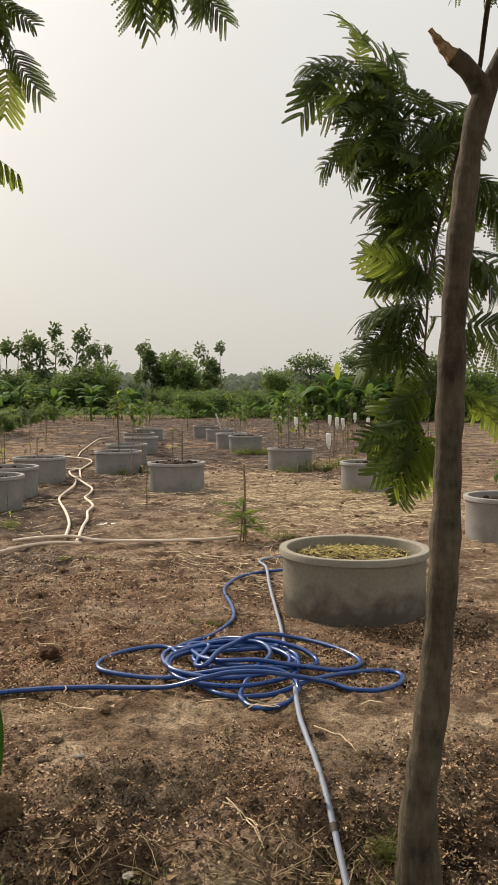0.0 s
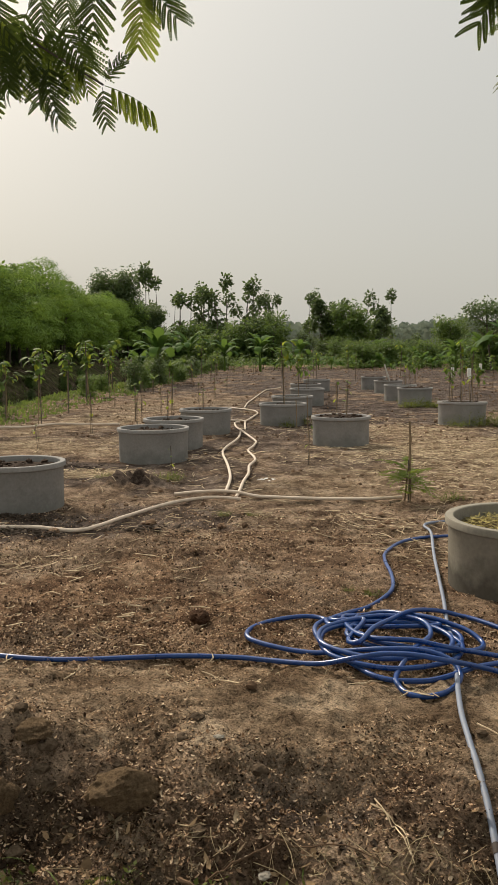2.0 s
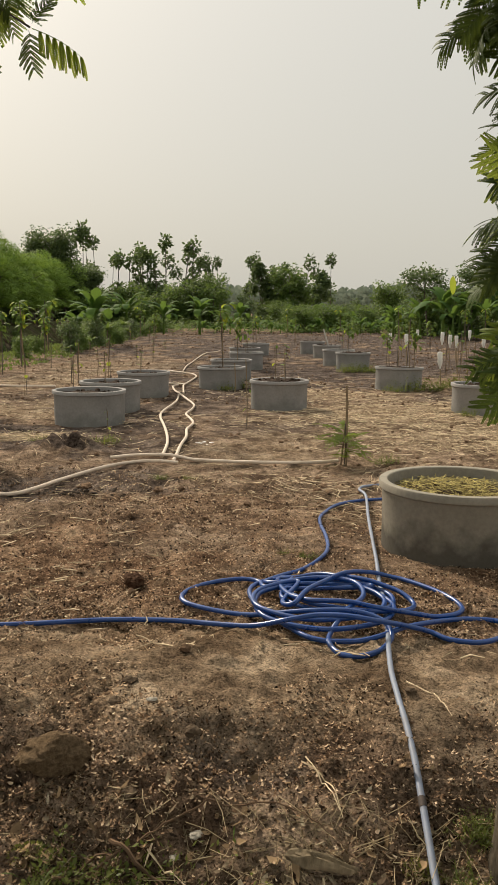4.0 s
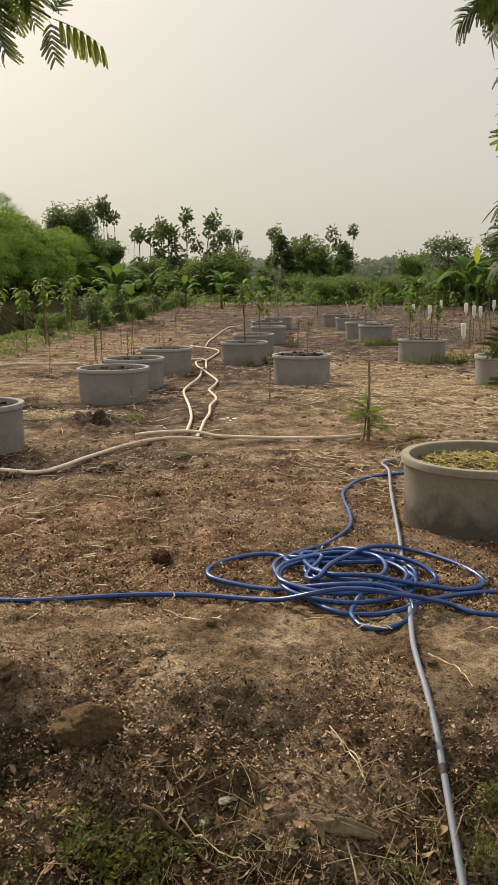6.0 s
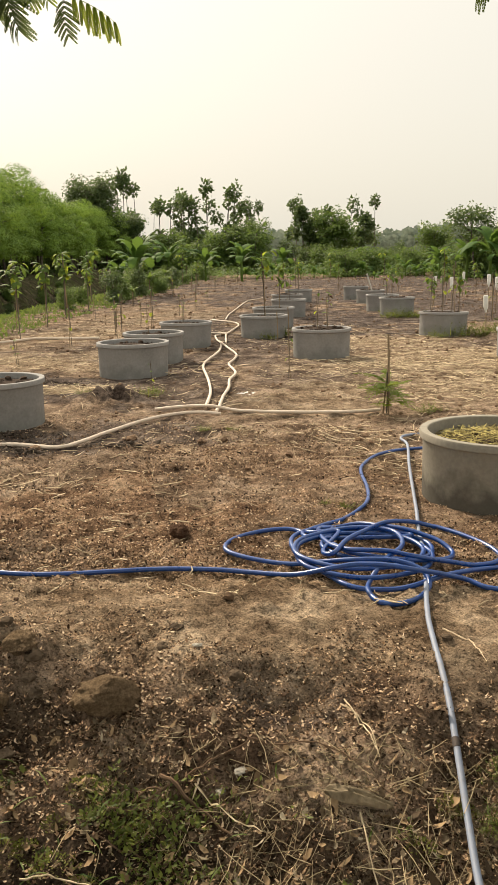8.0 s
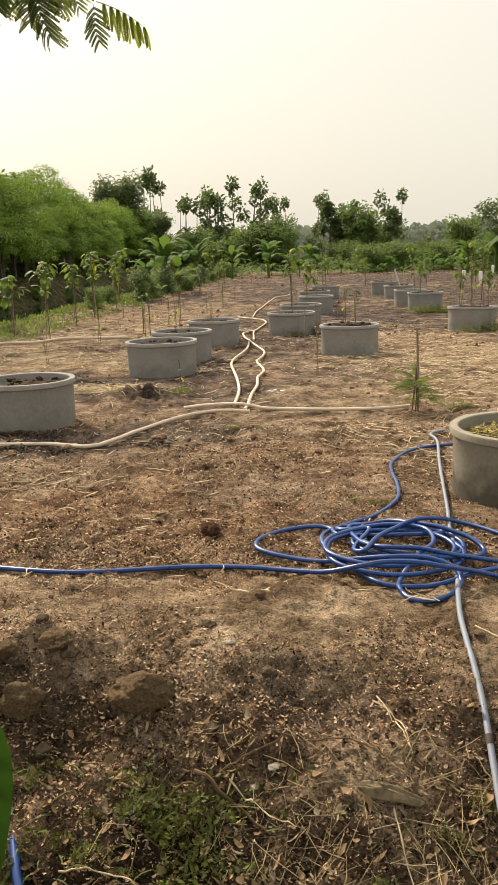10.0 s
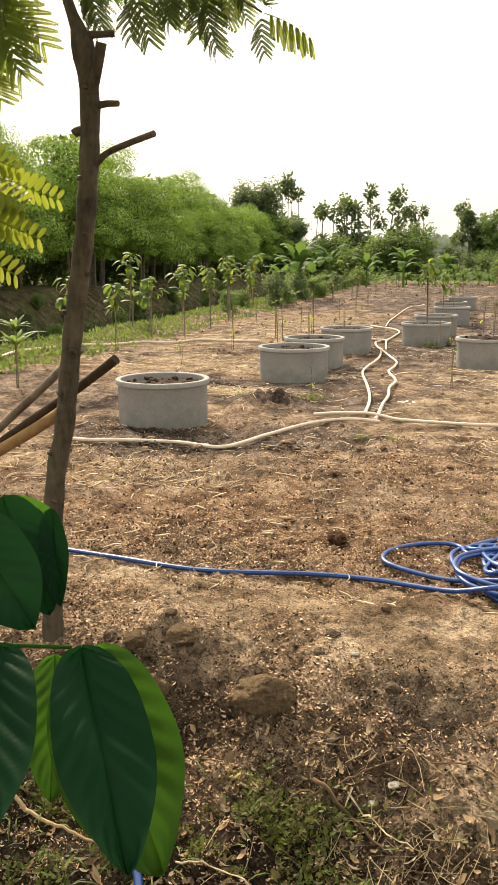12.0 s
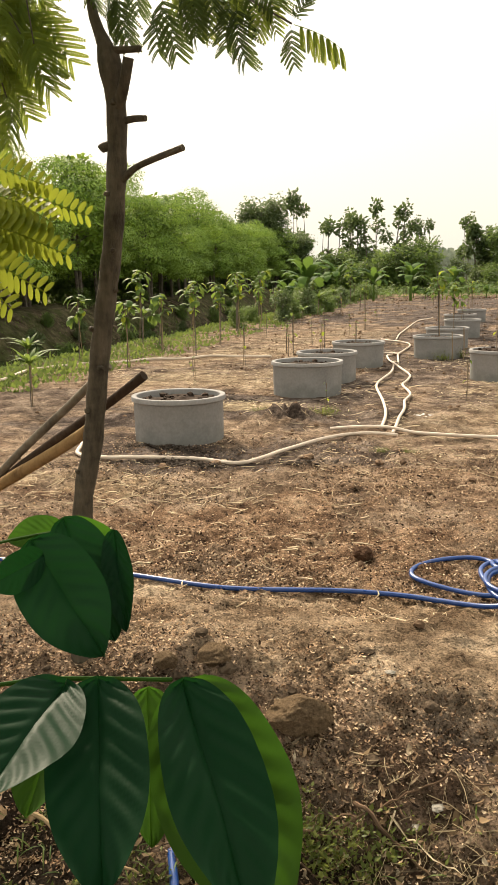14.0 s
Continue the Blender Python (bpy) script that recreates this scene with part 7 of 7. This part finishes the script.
p = np.stack([rs.uniform(-3.0, 1.7, 36000), 2.9 + 3.2 * rs.rand(36000) ** 1.2], -1)
p = p[vn(p[:, 0] * 1.3 + 31, p[:, 1] * 1.3) > rs.uniform(-0.8, 0.8, len(p))]
crumbs("chips", p, 0.002 + 0.007 * rs.rand(len(p)) ** 2, CHIP, "reddish-brown chips strewn over the tilled soil", 4)
p = field_points(4000, -5.5, 5.0, 4.5, 22, 1.3)
p = p[vn(p[:, 0] * 0.8 + 90, p[:, 1] * 0.8) > rs.uniform(-1.0, 0.8, len(p))]
crumbs("crumbs", p, 0.004 + 0.024 * rs.rand(len(p)) ** 6, CLOD, "dark crumbs and clods over the tilled field", 2)


p = np.stack([rs.uniform(-1, 1, 7000), 11 + 40 * rs.rand(7000) ** 1.4], -1)
p[:, 0] = -0.06 * p[:, 1] + p[:, 0] * (4.5 + 0.16 * p[:, 1])
p = p[vn(p[:, 0] * 0.5 + 13, p[:, 1] * 0.5) > rs.uniform(-0.9, 0.8, len(p))]
crumbs("clods", p, (0.010 + 0.034 * rs.rand(len(p)) ** 3) * (0.6 + p[:, 1] / 40), CLOD, "rough dark clods over the far field", 6)


CLOD_DARK = grain("dark_clod", (0.05, 0.028, 0.018), (0.15, 0.085, 0.052), 20, relief=0.8, per_piece=0)
DUNG = grain("burnt_clump", (0.016, 0.012, 0.010), (0.085, 0.066, 0.05), 20, relief=0.9, per_piece=0.4)


def stone(x, y, r, mat, label, name="rock", squash=0.65, seed=1, sink=0.3, stretch=(1, 1)):
    root = tagged(part(name, Buf().lump((0, 0, 0), 1.0, random.Random(seed), squash, 0.17, 4), mat), label, name)
    root.matrix_world = Matrix.Translation((x, y, ground_z(x, y) + r * squash * (1 - sink) * 0.6)) @ Matrix.Diagonal((r * stretch[0], r * stretch[1], r, 1)) @ Matrix.Rotation(seed, 4, "Z")
    return root


stone(-0.43, 1.865, 0.086, ROCK, "rounded brown soil-caked rock on the bank", seed=2, squash=0.62, stretch=(1.25, 0.75), sink=0.25)
stone(-0.80, 1.80, 0.075, ROCK, "rough brown rock half sunk in litter", seed=3, squash=0.75, stretch=(1.0, 0.7), sink=0.15)
stone(-0.78, 2.03, 0.055, ROCK, "lump of pale brown earth on the bank", seed=4, squash=0.55, stretch=(1.3, 0.8))
stone(-0.92, 1.94, 0.04, ROCK, "small brown stone in the leaf litter", seed=5)
stone(-0.548, 3.31, 0.046, CLOD_DARK, "dark round clod of soil near the hose", "clod", 0.75, 6, 0.0, (1.1, 0.9))
stone(-0.86, 3.57, 0.03, CLOD, "dark flat clod of soil", "clod", 0.5, 7, 0.1)
for k, (x, y, r) in enumerate(((-0.9, 5.45, 0.035), (-1.45, 5.5, 0.04), (0.25, 5.6, 0.03), (0.3, 5.75, 0.03), (-2.0, 5.0, 0.045), (-2.6, 4.2, 0.03), (-0.75, 4.7, 0.025), (-2.35, 4.85, 0.035))):
    stone(x, y, r, CLOD, "dark clod of soil on the field", "clod", 0.6, 10 + k, 0.1)
PALE = grain("pale_stone", (0.24, 0.21, 0.17), (0.42, 0.39, 0.33), 20, per_piece=0)
stone(-0.19, 2.10, 0.015, PALE, "small pale flat stone on the bank", "stone", 0.35, 8, 0.0, (1.2, 0.8))
stone(0.021, 1.678, 0.017, PALE, "pale flat stone chip in the litter", "stone", 0.35, 9, 0.0, (0.8, 1.2))
stone(-0.026, 1.623, 0.014, PALE, "white broken shell-like chip in the litter", "stone", 0.3, 12, 0.0)
for k, (x, y, s, n) in enumerate(((-2.15, 4.95, 0.28, 50), (-2.55, 5.42, 0.22, 40), (-3.3, 8.2, 0.5, 50), (-6.4, 12.2, 0.2, 14), (-7.2, 20.5, 0.35, 16), (-1.5, 5.3, 0.3, 25))):
    hb2, rr = Buf(), random.Random(k)
    for q in range(n):
        px, py, r = rr.gauss(0, s * 0.5), rr.gauss(0, s * 0.22), rr.uniform(0.008, 0.022)
        zz = ground_z(x + px, y + py) - ground_z(x, y)
        hb2.lump((px, py, zz + r * 0.2), r, rr, 0.6, 0.35)
        ca, ln = rr.uniform(0, 6.28), rr.uniform(0.02, 0.07)
        q0 = Vector((px, py, zz + 0.012 + 0.02 * rr.random()))
        hb2.blade(q0, q0 + Vector((math.cos(ca), math.sin(ca), rr.uniform(-0.1, 0.5))) * ln, (-math.sin(ca), math.cos(ca), 0.4), ln * 0.5, 0.01, 3, 0.5)
    heap = thing("soil_heap", (x, y, ground_z(x, y)), "heap of dark burnt-looking soil crumbs and leaves", "soil heap", "dark soil heaps", "stuff")
    part("crumbs", hb2, DUNG, heap, "", False)


def twig(points, r, mat, label, name="twig", cat="twig"):
    c = Vector((points[0][0], points[0][1], 0))
    run = spline([(p[0], p[1], p[2] if len(p) > 2 else 0) for p in points], 0.02)
    pts = [Vector((p.x, p.y, ground_z(p.x, p.y) + r + p.z)) - c for p in run]
    n = len(pts)
    root = thing(name, c, label, cat, "fallen twigs")
    part("wood", Buf().tube(pts, [r * (1.0 - 0.6 * i / n) + 0.0006 * math.sin(i * 2.1) for i in range(n)], 7 if r < 0.01 else 14), mat, root)
    return root


twig([(-0.366, 1.52, 0.0), (-0.273, 1.539, 0.012), (-0.21, 1.572, 0.018), (-0.135, 1.625, 0.014), (-0.067, 1.678, 0.016), (0.003, 1.729, 0.014), (0.065, 1.748, 0.016), (0.14, 1.775, 0.02), (0.23, 1.765, 0.02), (0.33, 1.71, 0.02), (0.42, 1.64, 0.02), (0.52, 1.54, 0.0)], 0.0036, TWIG, "long crooked brown twig lying across the bank")
twig([(-0.199, 1.637, 0.004), (-0.162, 1.61, 0.02), (-0.098, 1.581, 0.014), (-0.028, 1.542, 0.008), (0.04, 1.501, 0.0)], 0.0066, TWIG, "thick bent dead root at the foot of the bank")
twig([(-0.276, 1.575, 0.004), (-0.226, 1.60, 0.015), (-0.183, 1.59, 0.014), (-0.193, 1.571, 0.004)], 0.0045, TWIG, "curled dark twig in the weeds")
twig([(-0.42, 1.60, 0.0), (-0.33, 1.585, 0.01), (-0.24, 1.565, 0.012)], 0.0028, STALK, "thin pale twig lying in the weeds")
twig([(-0.34, 1.47, 0.0), (-0.22, 1.43, 0.012), (-0.10, 1.37, 0.008)], 0.0026, TWIG, "thin dark twig among fallen leaves")
LOG = bark_material("weathered_olive_log", (0.070, 0.054, 0.033), (0.30, 0.235, 0.15))


def log_end():
    """A short split piece of wood, half sunk, with a broken end."""
    root = thing("log", pose(0.36, 1.607, ground_z(0.36, 1.607) + 0.019, 0, 6, -6), "short weathered split log in leaf litter", "log")
    b = Buf().lump((0, 0, 0), 1.0, random.Random(8), 1.0, 0.12, 4)
    for v in b.v:
        taper = 1 - 0.35 * v.x
        v.x, v.y, v.z = v.x * 0.088, v.y * 0.023 * taper, max(-0.012, v.z * 0.019 * taper + 0.004 * math.sin(v.y * 9))
    part("wood", b, LOG, root)
    part("knot", Buf().tube([(-0.02, -0.004, 0.008), (-0.03, -0.008, 0.024), (-0.034, -0.01, 0.032)], [0.008, 0.006, 0.003], 8), LOG, root)


log_end()
for a in ([(-0.096, 1.622), (0.009, 1.553), (0.106, 1.509)], [(-0.086, 1.634), (-0.097, 1.59)], [(0.36, 1.58), (0.39, 1.47), (0.43, 1.36)],
          [(0.30, 1.96), (0.35, 1.86), (0.40, 1.76)], [(0.29, 1.94), (0.37, 1.85), (0.41, 1.74)], [(0.62, 2.35), (0.70, 2.25), (0.74, 2.12)], [(-0.5, 1.35), (-0.3, 1.34), (-0.08, 1.28)]):
    twig([(p[0], p[1], 0.012) for p in a], 0.0028, STRAW, "pale dry stalk lying on the bank", "stalk", "stalk")
twig([(-1.15, 1.42, 0.02), (-0.9, 1.37, 0.02), (-0.72, 1.34, 0.01)], 0.008, BAMBOO, "pale bamboo stick in the weeds", "stick", "stick")


lp = np.stack([rs.normal(-2.62, 0.22, 700), rs.normal(5.43, 0.05, 700)], -1)
flakes("leaf_litter", lp, 0.015 + 0.035 * rs.rand(700) ** 2, DUNG, "dark withered leaves heaped against the planter's foot", "leaf litter", 9, 0.22)
lp = np.concatenate([np.stack([rs.normal(-2.3, 0.25, 500), rs.normal(4.95, 0.06, 500)], -1), np.stack([rs.normal(-2.9, 0.3, 350), rs.normal(4.62, 0.10, 350)], -1)])
flakes("leaf_litter", lp, 0.012 + 0.03 * rs.rand(850) ** 2, DUNG, "dark withered leaves along the cream hose", "leaf litter", 10, 0.2)

# torn scraps of white plastic by the hoses
rngw = random.Random(4)
for k in range(7):
    sx, sy = -0.92 + rngw.gauss(0, 0.09), 7.43 + rngw.gauss(0, 0.05)
    sb = Buf()
    ca, ln = rngw.uniform(0, 6.28), rngw.uniform(0.03, 0.07)
    sb.blade((0, 0, 0), Vector((math.cos(ca), math.sin(ca), 0.2)) * ln, (-math.sin(ca), math.cos(ca), 0), ln * 0.6, 0.01, 3, 0.4)
    scrap = tagged(part("scrap", sb, BOTTLE), "torn white plastic scrap lying on soil", "scrap", "plastic scraps")
    scrap.matrix_world = Matrix.Translation((sx, sy, ground_z(sx, sy) + 0.008))
